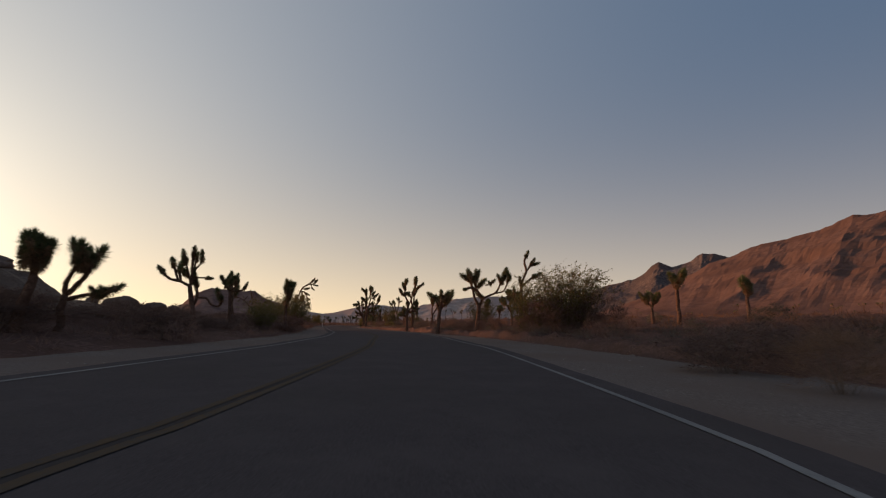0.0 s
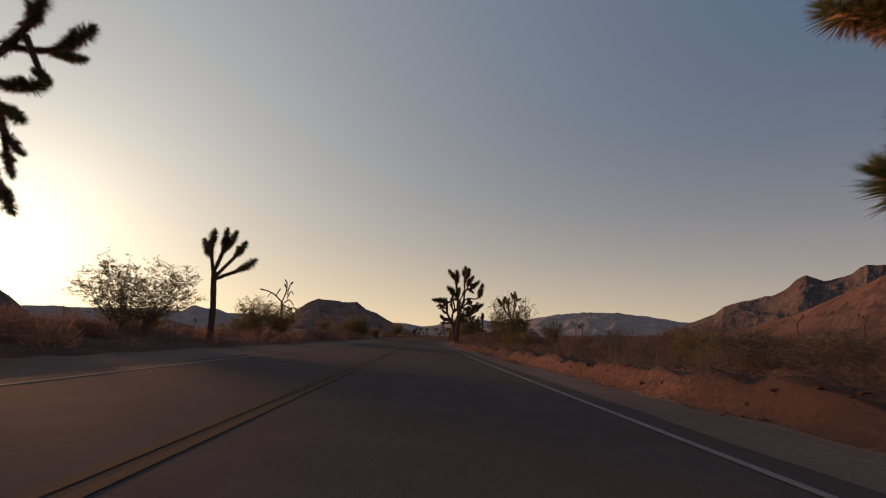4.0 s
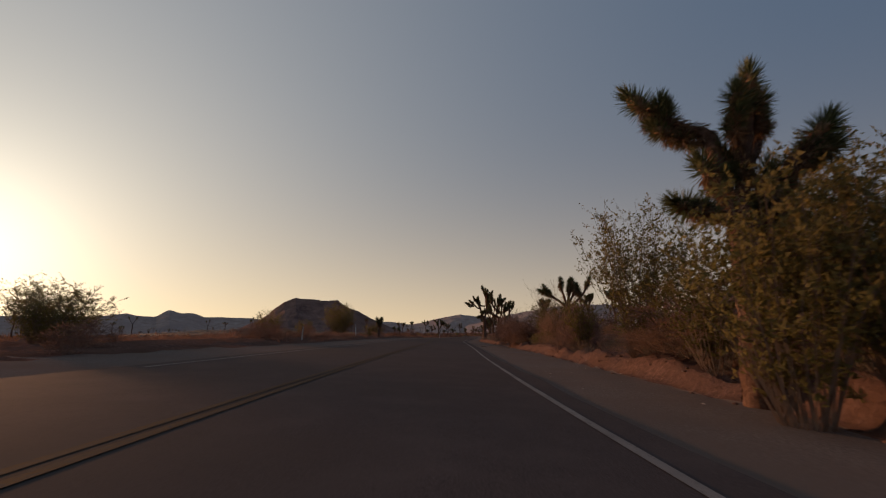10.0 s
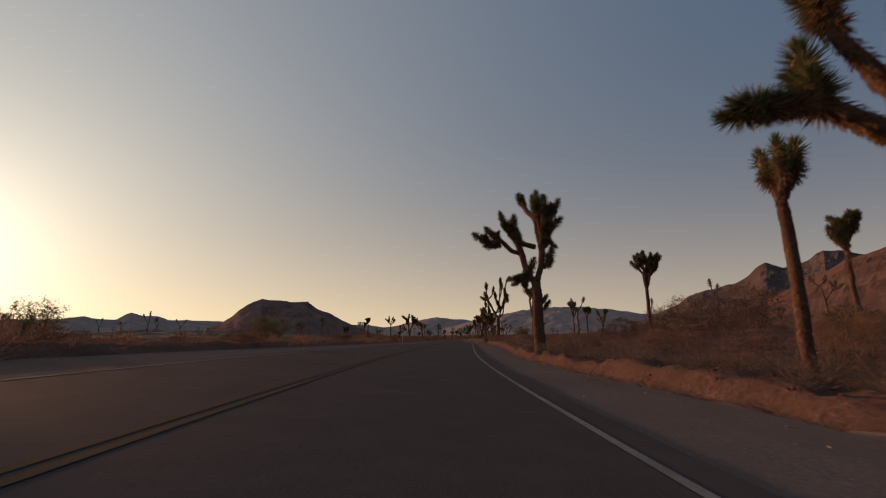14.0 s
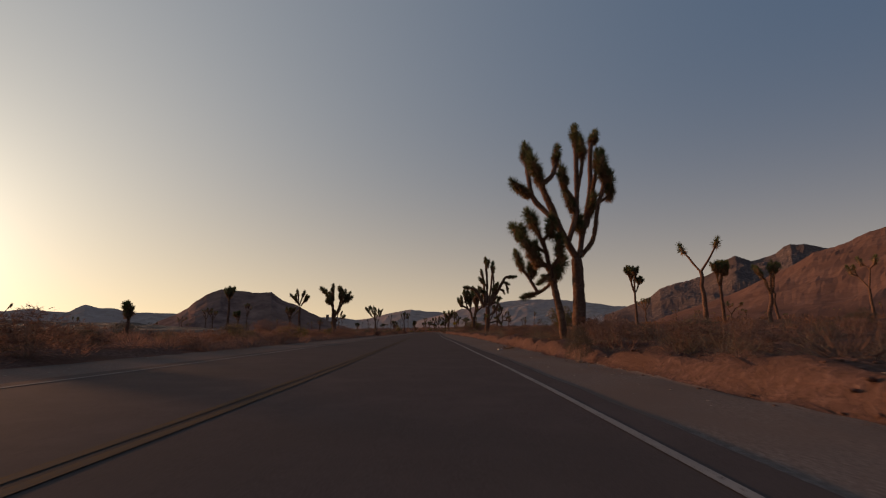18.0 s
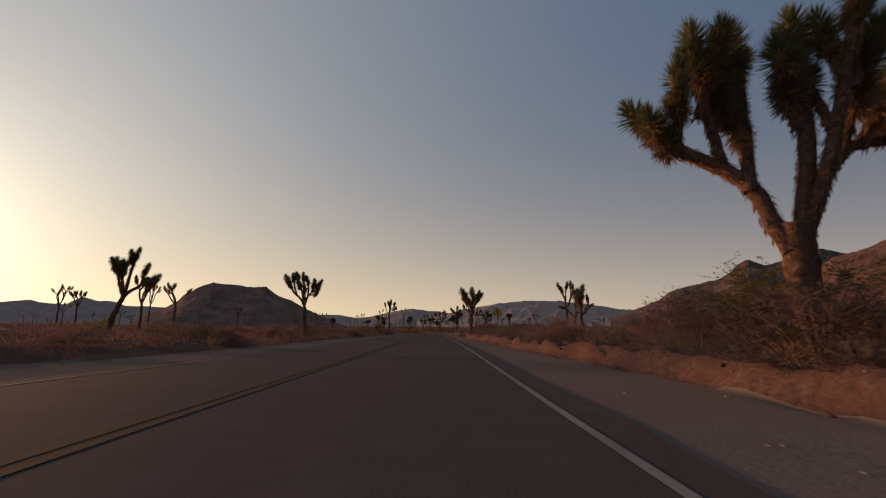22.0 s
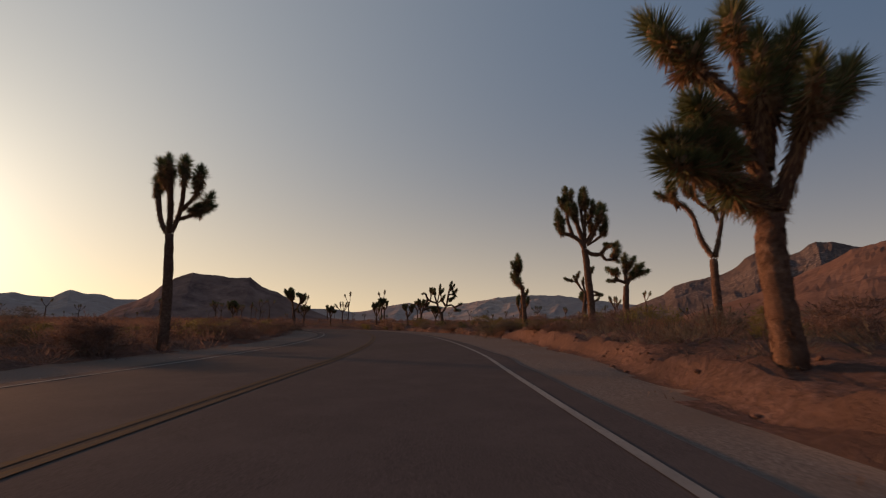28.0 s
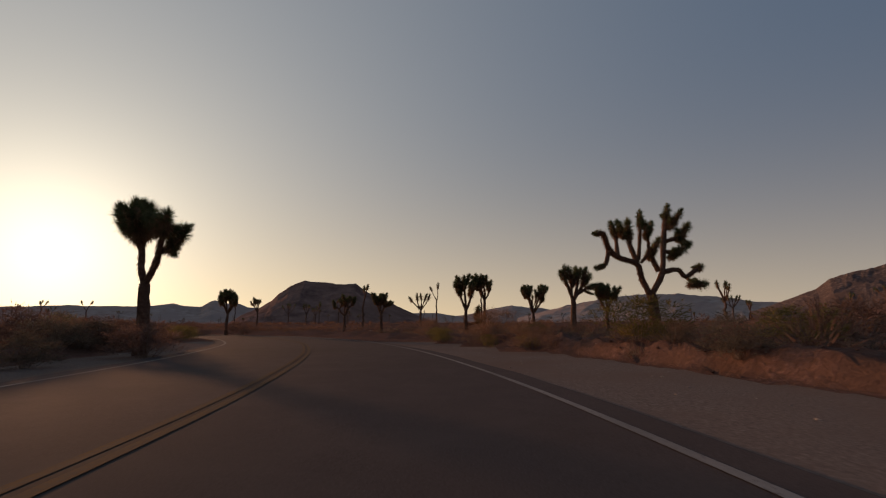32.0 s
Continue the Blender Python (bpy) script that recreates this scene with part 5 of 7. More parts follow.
shaped_tree(29.95, 297.07, 0.16, 0.95, -9, 0.36, 19.6, "low broken Joshua tree with a bare stub and a crooked limb",
            [(0.00, 0.18), (0.16, 1.04), (0.35, 1.66)],
            [[(0.40, 1.66), (1.04, 1.84), (1.80, 1.91), (2.20, 1.58)],
             [(1.80, 1.83), (1.93, 2.49)],
             [(0.54, 1.79), (0.90, 2.29), (1.20, 2.93), (1.49, 3.36), (1.39, 3.96)],
             [(1.28, 3.18), (1.77, 3.57), (2.23, 3.67)],
             [(0.29, 1.54), (0.19, 2.17), (0.15, 2.80)]])
joshua_tree(-7.7, 313.0, 4.5, 1.6, 0.55, 0.12, n=3, forks=1, seed=65, label=SMALL)
joshua_tree(6.9, 319.0, 5.4, 2.5, 0.45, 0.14, [(0.45, -50, 0.24, 1, 0.7), (0.45, -10, 0.24, 1, 0.6), (0.45, 24, 0.40, 1, 0.6), (0.4, 50, 0.26, 1, 0.5)], lean=0.25, seed=66, label=TWISTED)
joshua_tree(-6.3, 349.2, 7.0, 2.7, 0.5, 0.15, n=4, forks=1, seed=67)
joshua_tree(-8.6, 363.4, 7.8, 3.4, 0.5, 0.16, n=4, forks=1, seed=68, far=True, head=1.2)
joshua_tree(-37.9, 389.5, 8.3, 3.6, 0.5, 0.17, n=4, forks=1, seed=69, far=True, head=1.3)
joshua_tree(-38.5, 385.3, 9.0, 3.4, 0.5, 0.17, n=4, forks=1, seed=70, far=True, head=1.3)
shaped_tree(14.88, 336.06, 0.19, 1.30, -9, -0.78, 16.7, DENSE,
            [(0.00, 0.42), (-0.18, 1.79), (-0.25, 2.99)],
            [[(-0.25, 2.99), (-0.64, 3.72), (-1.28, 4.32), (-1.75, 5.07)],
             [(-1.28, 4.32), (-1.87, 5.53)],
             [(-1.03, 4.16), (-1.20, 5.00), (-1.21, 5.63)],
             [(-0.26, 3.10), (-0.42, 4.22), (-0.75, 5.59), (-0.79, 5.87)],
             [(-0.39, 3.99), (-0.23, 5.01), (-0.23, 5.71)],
             [(-0.22, 3.11), (0.09, 4.00), (0.25, 4.79), (0.10, 5.54)]],
            [[(0.09, 4.00), (0.59, 4.45), (0.84, 5.09)],
             [(0.19, 4.11), (0.85, 4.19), (1.18, 4.51)],
             [(0.60, 4.41), (1.11, 5.10)],
             [(-0.45, 4.44), (-0.95, 5.12)],
             [(-0.15, 3.55), (-0.44, 4.67)]])
shaped_tree(31.45, 337.68, 0.184, 1.47, -8, 0.23, 14.4, "stout Joshua tree with a forked crown of big spiky heads",
            [(0.00, 0.50), (0.07, 2.16), (0.17, 3.06)],
            [[(0.10, 3.01), (-0.09, 3.48), (-0.32, 4.02), (-0.64, 4.81)],
             [(0.14, 3.01), (0.24, 3.68), (0.33, 4.22), (0.28, 4.81)],
             [(0.22, 3.10), (0.50, 3.52), (0.75, 4.06), (1.03, 4.42)],
             [(0.75, 4.03), (0.86, 4.62)],
             [(-0.21, 3.83), (-0.43, 3.96)]])
joshua_tree(37.4, 324.3, 4.4, 1.1, 0.58, 0.14, [(0.58, -16, 0.3, 0, 0.3), (0.58, 14, 0.26, 1, 0.5)], seed=73, head=1.5, label=SMALL)
shaped_tree(44.70, 343.36, 0.16, 1.00, -9, 0.55, 28.3, GREEN,
            [(0.00, 0.20), (0.05, 2.52), (0.03, 3.62)],
            [[(0.03, 3.62), (-0.25, 4.73), (-0.75, 5.47), (-1.27, 6.30)],
             [(-0.40, 5.10), (-0.57, 5.85)],
             [(-0.08, 4.55), (-0.08, 5.48), (0.07, 6.43)],
             [(0.23, 3.81), (0.49, 5.11), (0.34, 6.47)],
             [(0.35, 4.36), (0.93, 5.49), (1.04, 6.33)],
             [(0.80, 5.30), (1.30, 5.50)]])
shaped_tree(46.04, 344.26, 0.16, 1.00, -9, 0.57, 29.4, TWISTED,
            [(0.00, 0.18), (0.04, 2.04), (0.42, 3.17)],
            [[(0.33, 2.98), (0.23, 4.12)],
             [(0.53, 3.17), (1.46, 2.99), (2.11, 3.87)],
             [(0.58, 3.74), (1.03, 4.51), (1.19, 4.98)],
             [(1.39, 3.06), (1.78, 4.33), (1.72, 4.91)],
             [(1.82, 3.56), (2.40, 4.07)],
             [(0.19, 2.42), (-0.77, 3.54), (-1.22, 3.73)]])
joshua_tree(-31.4, 404.0, 11.5, 2.8, 0.5, 0.18, n=4, forks=1, seed=76, far=True, head=1.4)
joshua_tree(-1.8, 371.1, 4.6, 1.6, 0.5, 0.12, n=3, forks=0, seed=77, far=True, head=1.2, label=SMALL)
# the second bend
shaped_tree(24.18, 384.15, 0.17, 1.15, -9, -0.63, 15.8, GREEN,
            [(0.00, 0.70), (-0.10, 2.42), (-0.21, 4.06)],
            [[(-0.23, 4.00), (-0.60, 4.53), (-0.81, 5.40), (-0.92, 5.97)],
             [(-0.24, 4.10), (-0.32, 5.40), (-0.50, 6.70)],
             [(-0.17, 4.11), (0.09, 4.97), (0.10, 6.08), (0.07, 6.66)],
             [(0.10, 4.93), (0.56, 5.53), (0.64, 6.22)],
             [(0.08, 4.64), (0.74, 4.87), (1.03, 5.27)],
             [(0.61, 4.97), (0.96, 5.03)],
             [(-0.37, 5.40), (-0.73, 6.52)]])
shaped_tree(41.73, 386.56, 0.168, 1.06, -8, 0.69, 10.3, GREEN,
            [(0.00, 0.71), (0.01, 1.71), (-0.07, 3.08), (-0.13, 4.07), (-0.20, 4.53)],
            [[(-0.20, 4.53), (-0.41, 4.95), (-0.77, 5.22), (-1.18, 5.39), (-1.31, 5.84)],
             [(-0.71, 5.18), (-1.00, 5.92), (-1.05, 6.54), (-1.19, 7.16)],
             [(-1.05, 6.54), (-0.84, 7.12)],
             [(-1.02, 6.46), (-1.32, 6.68)],
             [(-0.19, 4.57), (-0.38, 5.25), (-0.56, 5.85), (-0.64, 6.44)],
             [(-0.18, 4.72), (-0.17, 5.55), (-0.28, 6.31), (-0.28, 7.16)],
             [(-0.17, 5.55), (-0.01, 6.47), (0.06, 7.29)],
             [(-0.16, 5.70), (0.20, 6.11), (0.34, 6.71)]],
            [[(-0.09, 4.88), (0.15, 5.39), (0.09, 5.78)],
             [(-0.03, 4.80), (0.32, 5.25), (0.59, 5.85), (0.90, 6.45)],
             [(0.60, 5.93), (0.62, 6.55)],
             [(-0.03, 4.73), (0.48, 5.07), (0.77, 5.39), (0.87, 5.78)],
             [(-0.07, 4.43), (0.19, 4.32), (0.62, 4.33), (0.93, 4.63), (1.16, 4.89), (1.42, 4.96)],
             [(0.68, 4.32), (0.84, 4.03), (1.21, 4.05), (1.30, 3.96)],
             [(1.21, 4.05), (1.30, 4.41)],
             [(-1.14, 5.39), (-1.32, 6.16)],
             [(-0.55, 5.92), (-0.76, 6.46)]])
shaped_tree(46.34, 391.19, 0.189, 1.16, -8, 0.71, 15.5, TWISTED,
            [(0.00, 0.88), (0.00, 2.19), (0.10, 3.22)],
            [[(0.10, 3.22), (0.30, 3.72), (0.55, 4.09), (0.81, 4.29)],
             [(0.54, 4.00), (0.96, 4.00)],
             [(0.06, 3.42), (0.10, 4.26), (0.07, 4.73)],
             [(0.10, 4.26), (0.48, 4.64)],
             [(0.06, 3.42), (-0.43, 3.58), (-0.88, 3.52)],
             [(-0.43, 3.62), (-0.59, 3.99), (-0.91, 4.09)],
             [(0.30, 3.72), (0.65, 4.04)]])
shaped_tree(40.06, 390.91, 0.13, 1.20, -8, 0.73, 7.5, "slender leaning Joshua tree with one tall shaggy head",
            [(0.00, 0.40), (-0.09, 1.12), (-0.15, 1.91), (-0.18, 2.52), (-0.22, 3.04)],
            [[(-0.22, 3.04), (-0.40, 3.29), (-0.57, 3.61), (-0.59, 4.00), (-0.60, 4.34)],
             [(-0.31, 3.19), (-0.54, 3.31), (-0.73, 3.40)],
             [(-0.57, 3.79), (-0.67, 4.01)],
             [(-0.55, 4.00), (-0.40, 4.22)]])
shaped_tree(35.99, 371.17, 0.155, 1.10, -9, 0.78, 4.8, "stout Joshua tree with big bottle-brush heads and hanging thatch",
            [(0.00, 0.52), (-0.04, 1.15), (-0.05, 1.71), (-0.04, 2.11)],
            [[(-0.08, 2.11), (-0.08, 2.64), (-0.12, 3.20), (-0.35, 3.52), (-0.72, 3.90), (-1.09, 4.24)],
             [(-0.07, 3.05), (-0.18, 3.77), (-0.22, 4.44)],
             [(-0.03, 2.85), (0.03, 3.49), (0.07, 4.04)],
             [(-0.00, 2.64), (0.12, 3.27), (0.28, 3.85)],
             [(0.06, 2.17), (0.27, 2.64), (0.46, 3.17), (0.57, 3.63)]],
            [[(0.39, 3.00), (0.67, 3.38), (0.93, 3.68)],
             [(-0.09, 2.57), (-0.28, 2.88), (-0.58, 2.88), (-0.88, 2.91)],
             [(-0.11, 2.37), (-0.46, 2.57), (-0.84, 2.64)],
             [(-0.12, 2.14), (-0.28, 2.27), (-0.42, 2.34)],
             [(-0.41, 3.27), (-0.60, 3.34)],
             [(-0.59, 2.84), (-0.73, 3.12)],
             [(-0.37, 2.64), (-0.41, 2.91)],
             [(0.31, 3.93), (0.43, 4.08)]])
shaped_tree(41.23, 378.16, 0.12, 0.80, -9, 0.63, 12.4, TWISTED,
            [(0.00, 0.54), (-0.01, 1.73), (-0.00, 2.79)],
            [[(-0.02, 2.87), (-0.31, 3.38), (-0.54, 4.14), (-0.96, 4.48), (-1.46, 4.65)],
             [(0.06, 2.87), (0.30, 3.72), (0.45, 4.37), (0.69, 4.76)],
             [(0.25, 3.97), (0.10, 4.54), (0.13, 4.89)],
             [(0.14, 4.23), (-0.28, 4.53), (-0.63, 4.98)],
             [(-0.96, 4.48), (-1.09, 4.88)],
             [(0.45, 4.37), (0.77, 4.55)]])
shaped_tree(48.27, 400.71, 0.13, 0.75, -7, 0.85, 15.0, TWISTED,
            [(0.00, 1.18), (0.18, 2.36), (0.35, 3.55)],
            [[(0.31, 3.51), (-0.09, 3.96), (-0.34, 4.37), (-0.82, 4.53), (-1.12, 4.61)],
             [(-0.26, 4.17), (-0.19, 4.79), (0.06, 5.16)],
             [(-0.34, 4.37), (-0.49, 4.76)],
             [(0.35, 3.55), (0.25, 4.27), (0.30, 4.63)],
             [(0.39, 3.55), (0.68, 4.17), (0.72, 5.00), (0.73, 5.33)],
             [(0.36, 3.35), (0.97, 3.66), (1.40, 3.55)],
             [(0.32, 3.05), (1.12, 3.36), (1.47, 3.35)],
             [(0.32, 2.55), (0.83, 2.75), (1.22, 3.01)],
             [(0.75, 5.16), (0.93, 5.46)]])
shaped_tree(46.89, 412.13, 0.16, 1.00, -2, 0.81, 15.4, GREEN,
            [(0.00, 1.09), (0.00, 1.59), (0.03, 2.04)],
            [[(0.02, 1.98), (-0.25, 2.49), (-0.53, 3.09), (-0.57, 3.68)],
             [(-0.25, 2.49), (-0.23, 3.46)],
             [(0.03, 2.04), (0.09, 3.10), (0.06, 4.14), (0.17, 4.60)],
             [(0.02, 1.98), (0.40, 2.89), (0.68, 4.10)],
             [(0.08, 1.98), (0.60, 2.69), (0.75, 3.47)],
             [(0.09, 3.10), (0.46, 4.26)]])
joshua_tree(64.3, 431.9, 6.4, 2.6, 0.4, 0.15, n=4, forks=1, seed=88, head=1.2)
shaped_tree(22.38, 419.91, 0.171, 1.22, 5, -0.68, 13.5, DENSE,
            [(0.00, 0.86), (-0.05, 1.81), (-0.07, 2.16)],
            [[(-0.07, 2.12), (-0.25, 2.69), (-0.29, 3.23), (-0.59, 3.68), (-0.89, 4.04)],
             [(-0.59, 3.68), (-1.03, 4.36)],
             [(-0.29, 3.23), (-0.42, 3.77), (-0.55, 4.32)],
             [(-0.29, 3.23), (-0.18, 3.77), (-0.18, 4.28)],
             [(-0.07, 2.12), (0.17, 2.77), (0.23, 3.13), (0.29, 3.77), (0.31, 4.23)]],
            [[(0.23, 3.04), (0.63, 3.40), (0.85, 3.62)],
             [(0.30, 3.68), (0.70, 3.86)],
             [(-0.44, 3.86), (-0.74, 4.24)],
             [(-0.23, 3.68), (-0.35, 4.42)],
             [(0.23, 3.95), (0.08, 4.17)],
             [(0.59, 3.37), (0.67, 3.22)],
             [(-0.77, 3.95), (-0.68, 4.42)]])
shaped_tree(41.01, 428.92, 0.24, 1.15, 5, 0.48, 20.9, DENSE,
            [(0.00, 1.30), (-0.06, 2.10), (-0.12, 2.42)],
            [[(-0.18, 2.43), (-0.52, 3.19), (-0.66, 3.88), (-1.41, 4.15), (-1.93, 4.58), (-2.11, 5.37), (-2.44, 5.37)],
             [(-1.94, 4.44), (-2.12, 3.88), (-2.46, 3.69)],
             [(-1.55, 4.16), (-1.62, 5.14), (-1.78, 5.66)],
             [(-0.66, 3.88), (-0.95, 4.86), (-0.97, 5.66)],
             [(-0.59, 4.02), (-0.44, 5.14), (-0.36, 6.18)],
             [(-0.46, 3.88), (-0.05, 4.58), (-0.13, 5.66)],
             [(-1.21, 5.00), (-1.43, 5.72)]],
            [[(-0.03, 2.50), (0.52, 3.46), (0.72, 4.86), (0.89, 5.77), (1.07, 6.46)],
             [(0.84, 5.14), (1.46, 5.20), (1.82, 5.52)],
             [(0.73, 4.58), (1.25, 4.44), (1.54, 4.58)],
             [(1.00, 5.77), (1.49, 6.18)],
             [(0.60, 3.52), (1.30, 3.60), (1.68, 3.24), (2.26, 3.60), (2.49, 3.69)],
             [(1.76, 3.25), (2.06, 2.92), (2.32, 2.87)],
             [(0.34, 3.60), (0.04, 4.30), (0.24, 4.70)],
             [(-0.18, 5.00), (0.11, 5.77)],
             [(1.46, 5.20), (1.79, 4.92)]])
joshua_tree(31.8, 436.0, 4.4, 2.1, 0.40, 0.12, [(0.40, -34, 0.30, 1, 0.7), (0.40, 4, 0.42, 1, 0.4), (0.40, 40, 0.30, 1, 0.8), (0.14, 90, 0.30, 1, 0.1)], seed=91, label=TWISTED)
joshua_tree(33.2, 446.2, 5.5, 2.1, 0.55, 0.13, n=4, forks=1, seed=92)
shaped_tree(38.73, 436.20, 0.17, 1.10, 5, 0.30, 28.4, DENSE,
            [(0.00, 1.48), (0.05, 2.28), (0.03, 2.64)],
            [[(0.02, 2.57), (-0.27, 3.49), (-0.60, 4.16)],
             [(-0.04, 2.93), (-0.06, 3.79), (-0.11, 4.34)],
             [(0.09, 2.58), (0.37, 3.68), (0.34, 4.34)],
             [(0.18, 2.76), (0.66, 3.49), (1.06, 3.97)],
             [(0.27, 2.94), (1.02, 3.38), (1.52, 3.49)]],
            [[(0.65, 3.30), (1.19, 3.01)],
             [(0.11, 3.49), (0.56, 4.41)],
             [(-0.36, 3.67), (-0.40, 4.41)],
             [(0.68, 3.67), (0.90, 4.34)],
             [(-0.10, 3.12), (0.14, 4.04)]])
joshua_tree(37.3, 445.1, 4.5, 2.5, 0.40, 0.12, n=4, forks=1, seed=94)
joshua_tree(41.3, 437.8, 3.9, 1.9, 0.42, 0.12, n=4, forks=1, seed=95)
joshua_tree(5.9, 452.3, 5.0, 2.5, 0.45, 0.15, n=4, forks=1, seed=96, head=1.2)
joshua_tree(18.2, 453.9, 4.4, 2.7, 0.45, 0.14, n=4, forks=1, seed=97)
joshua_tree(23.9, 446.4, 4.0, 1.8, 0.45, 0.13, n=3, forks=1, seed=98)
joshua_tree(-8.9, 487.3, 6.4, 2.7, 0.45, 0.16, n=4, forks=1, seed=99, far=True, head=1.3)

# ---- shrubs ----


def along(base, mid, top, f):
    return base.lerp(mid, f * 2) if f < 0.5 else mid.lerp(top, f * 2 - 1)


def any_way(rng, low=-1.0, high=1.0):
    return Vector((rng.uniform(-1, 1), rng.uniform(-1, 1), rng.uniform(low, high))).normalized()


def branches_and_leaves(seed, kind, big=False, small=False):
    """Meshes of one shrub, one metre high and one metre wide: branches, foliage."""
    rng = random.Random(seed)
    st, fo = Heap(), Heap()
    fine = 0.62 if big else 1.0
    if kind == "creosote":
        for k in range(110 if big else 64):
            a, out = rng.uniform(0, 6.28), 0.50 * rng.random() ** 0.6
            top = Vector((math.cos(a) * out, math.sin(a) * out, rng.uniform(0.55, 1.0) * (1 - 0.9 * out * out)))
            base = Vector((math.cos(a) * 0.08, math.sin(a) * 0.08, -0.04))
            mid = base.lerp(top, 0.5) + Vector((rng.uniform(-0.05, 0.05), rng.uniform(-0.05, 0.05), 0.05))
            st.add(*tube([base, mid, top], [0.0038 * fine, 0.0026 * fine, 0.001], 3))
            for j in range(11):
                f = 1.0 - 0.82 * rng.random() ** 1.3
                p = along(base, mid, top, f)
                tw = p + any_way(rng, -0.1, 1.1) * rng.uniform(0.05, 0.15)
                st.leaf(p, tw, 0.0018)
                for q in range(12 if big else 10):
                    c = p.lerp(tw, rng.uniform(0.1, 1.15)) + any_way(rng) * 0.012
                    side = any_way(rng) * rng.uniform(0.007, 0.013) * fine
                    fo.add([c - side, c + side, c + any_way(rng, -0.4, 1) * rng.uniform(0.018, 0.038) * fine], [(0, 1, 2)])
    elif kind == "dead_bush":
        for k in range(44):
            a, out = rng.uniform(0, 6.28), rng.uniform(0.08, 0.5)
            top = Vector((math.cos(a) * out, math.sin(a) * out, rng.uniform(0.5, 1.0)))
            base = Vector((math.cos(a) * 0.06, math.sin(a) * 0.06, -0.04))
            mid = base.lerp(top, 0.5) + Vector((rng.uniform(-0.08, 0.08), rng.uniform(-0.08, 0.08), 0.04))
            st.add(*tube([base, mid, top], [0.005, 0.0034, 0.0012], 3))
            for j in range(26):
                p = along(base, mid, top, rng.uniform(0.25, 1.0))
                tw = p + any_way(rng, -0.1, 1.0) * rng.uniform(0.06, 0.18)
                fo.leaf(p, tw, 0.0022)
                fo.leaf(tw, tw + (tw - p) * 0.5 + any_way(rng) * 0.05, 0.0016)
    else:
        straw = kind == "straw_bush"
        for k in range(30):
            a, out = rng.uniform(0, 6.28), 0.44 * rng.random() ** 0.6
            top = Vector((math.cos(a) * out, math.sin(a) * out, 0.85 * math.sqrt(max(0.05, 1 - (out / 0.5) ** 2)) * rng.uniform(0.75, 1.05)))
            st.add(*tube([Vector((0.2 * top.x, 0.2 * top.y, -0.04)), top * 0.6, top], [0.003, 0.002, 0.0008], 3))
        for i in range(100 if big else 32 if small else 46):
            a, out = rng.uniform(0, 6.28), 0.40 * rng.random() ** 0.5
            dome = math.sqrt(max(0.04, 1 - (out / 0.5) ** 2))
            c = Vector((math.cos(a) * out, math.sin(a) * out, rng.uniform(0.12, 0.80) * dome))
            rad = rng.uniform(0.09, 0.16) if big else rng.uniform(0.12, 0.2)
            for q in range(62):
                d = Vector((rng.gauss(0, 1), rng.gauss(0, 1), rng.gauss(0.25, 0.8))).normalized()
                p = c + d * rad * rng.uniform(0.05, 0.9)
                if p.z < 0.0:
                    p.z = rng.uniform(0.0, 0.12)
                go = (d + Vector((c.x * 0.8, c.y * 0.8, 0.55))).normalized()
                ln = fine * (rng.uniform(0.08, 0.20) if straw else rng.uniform(0.035, 0.10))
                side = any_way(rng) * (0.0024 if straw else rng.uniform(0.0045, 0.009) * (1.3 if small else 1.0)) * fine
                fo.add([p - side, p + side, p + go * ln], [(0, 1, 2)])
    leafy = {"creosote": M_CREO, "dead_bush": M_TWIG, "scrub": M_SCRUB, "green_scrub": M_CREO, "straw_bush": M_STRAW, "sage": M_SAGE}[kind]
    return st.mesh("branchwork", M_TWIG), fo.mesh("foliage", leafy)


SHRUBS = {k: [branches_and_leaves(50 + 7 * i + j, k) for j in range(c)] for i, (k, c) in enumerate((("creosote", 4), ("scrub", 4), ("green_scrub", 2), ("straw_bush", 3), ("dead_bush", 2), ("sage", 3)))}
BIG_SHRUBS = {k: [branches_and_leaves(150 + i, k, True) for i in range(2)] for k in ("creosote", "scrub")}
SMALL_SHRUBS = {"scrub": [branches_and_leaves(170 + i, "scrub", False, True) for i in range(4)]}
SHRUB_WORDS = {"sage": "soft grey-brown sage clump on sandy ground", "creosote": "airy creosote bush with small olive leaves on thin stems", "scrub": "rounded dark brown desert shrub on sandy ground", "green_scrub": "dense low olive-green desert shrub", "straw_bush": "dry golden brush clump beside the gravel shoulder", "dead_bush": "leafless grey twiggy desert shrub"}


def shrub(kind, x, y, top, wide, seed):
    rng = random.Random(seed * 31 + 5)
    z0 = ground_at(x, y)
    h = max(0.35, top - z0)
    wide = max(wide, 0.85 * h)
    kit = BIG_SHRUBS.get(kind, SHRUBS[kind]) if wide > 2.8 else SMALL_SHRUBS.get(kind, SHRUBS[kind]) if wide < 1.5 else SHRUBS[kind]
    stems, leaves = kit[rng.randrange(len(kit))]
    root = new(kind if kind.endswith("bush") else kind + "_bush")
    root.location, root.rotation_euler = (x, y, z0), (0, 0, rng.uniform(0, 6.28))
    tagged(root, SHRUB_WORDS[kind], "shrub", "desert shrubs")
    m = Matrix.Diagonal((wide, wide, h / 0.92, 1))
    piece("branchwork", stems, root, m=m)
    piece("foliage", leaves, root, m=m)
    return root


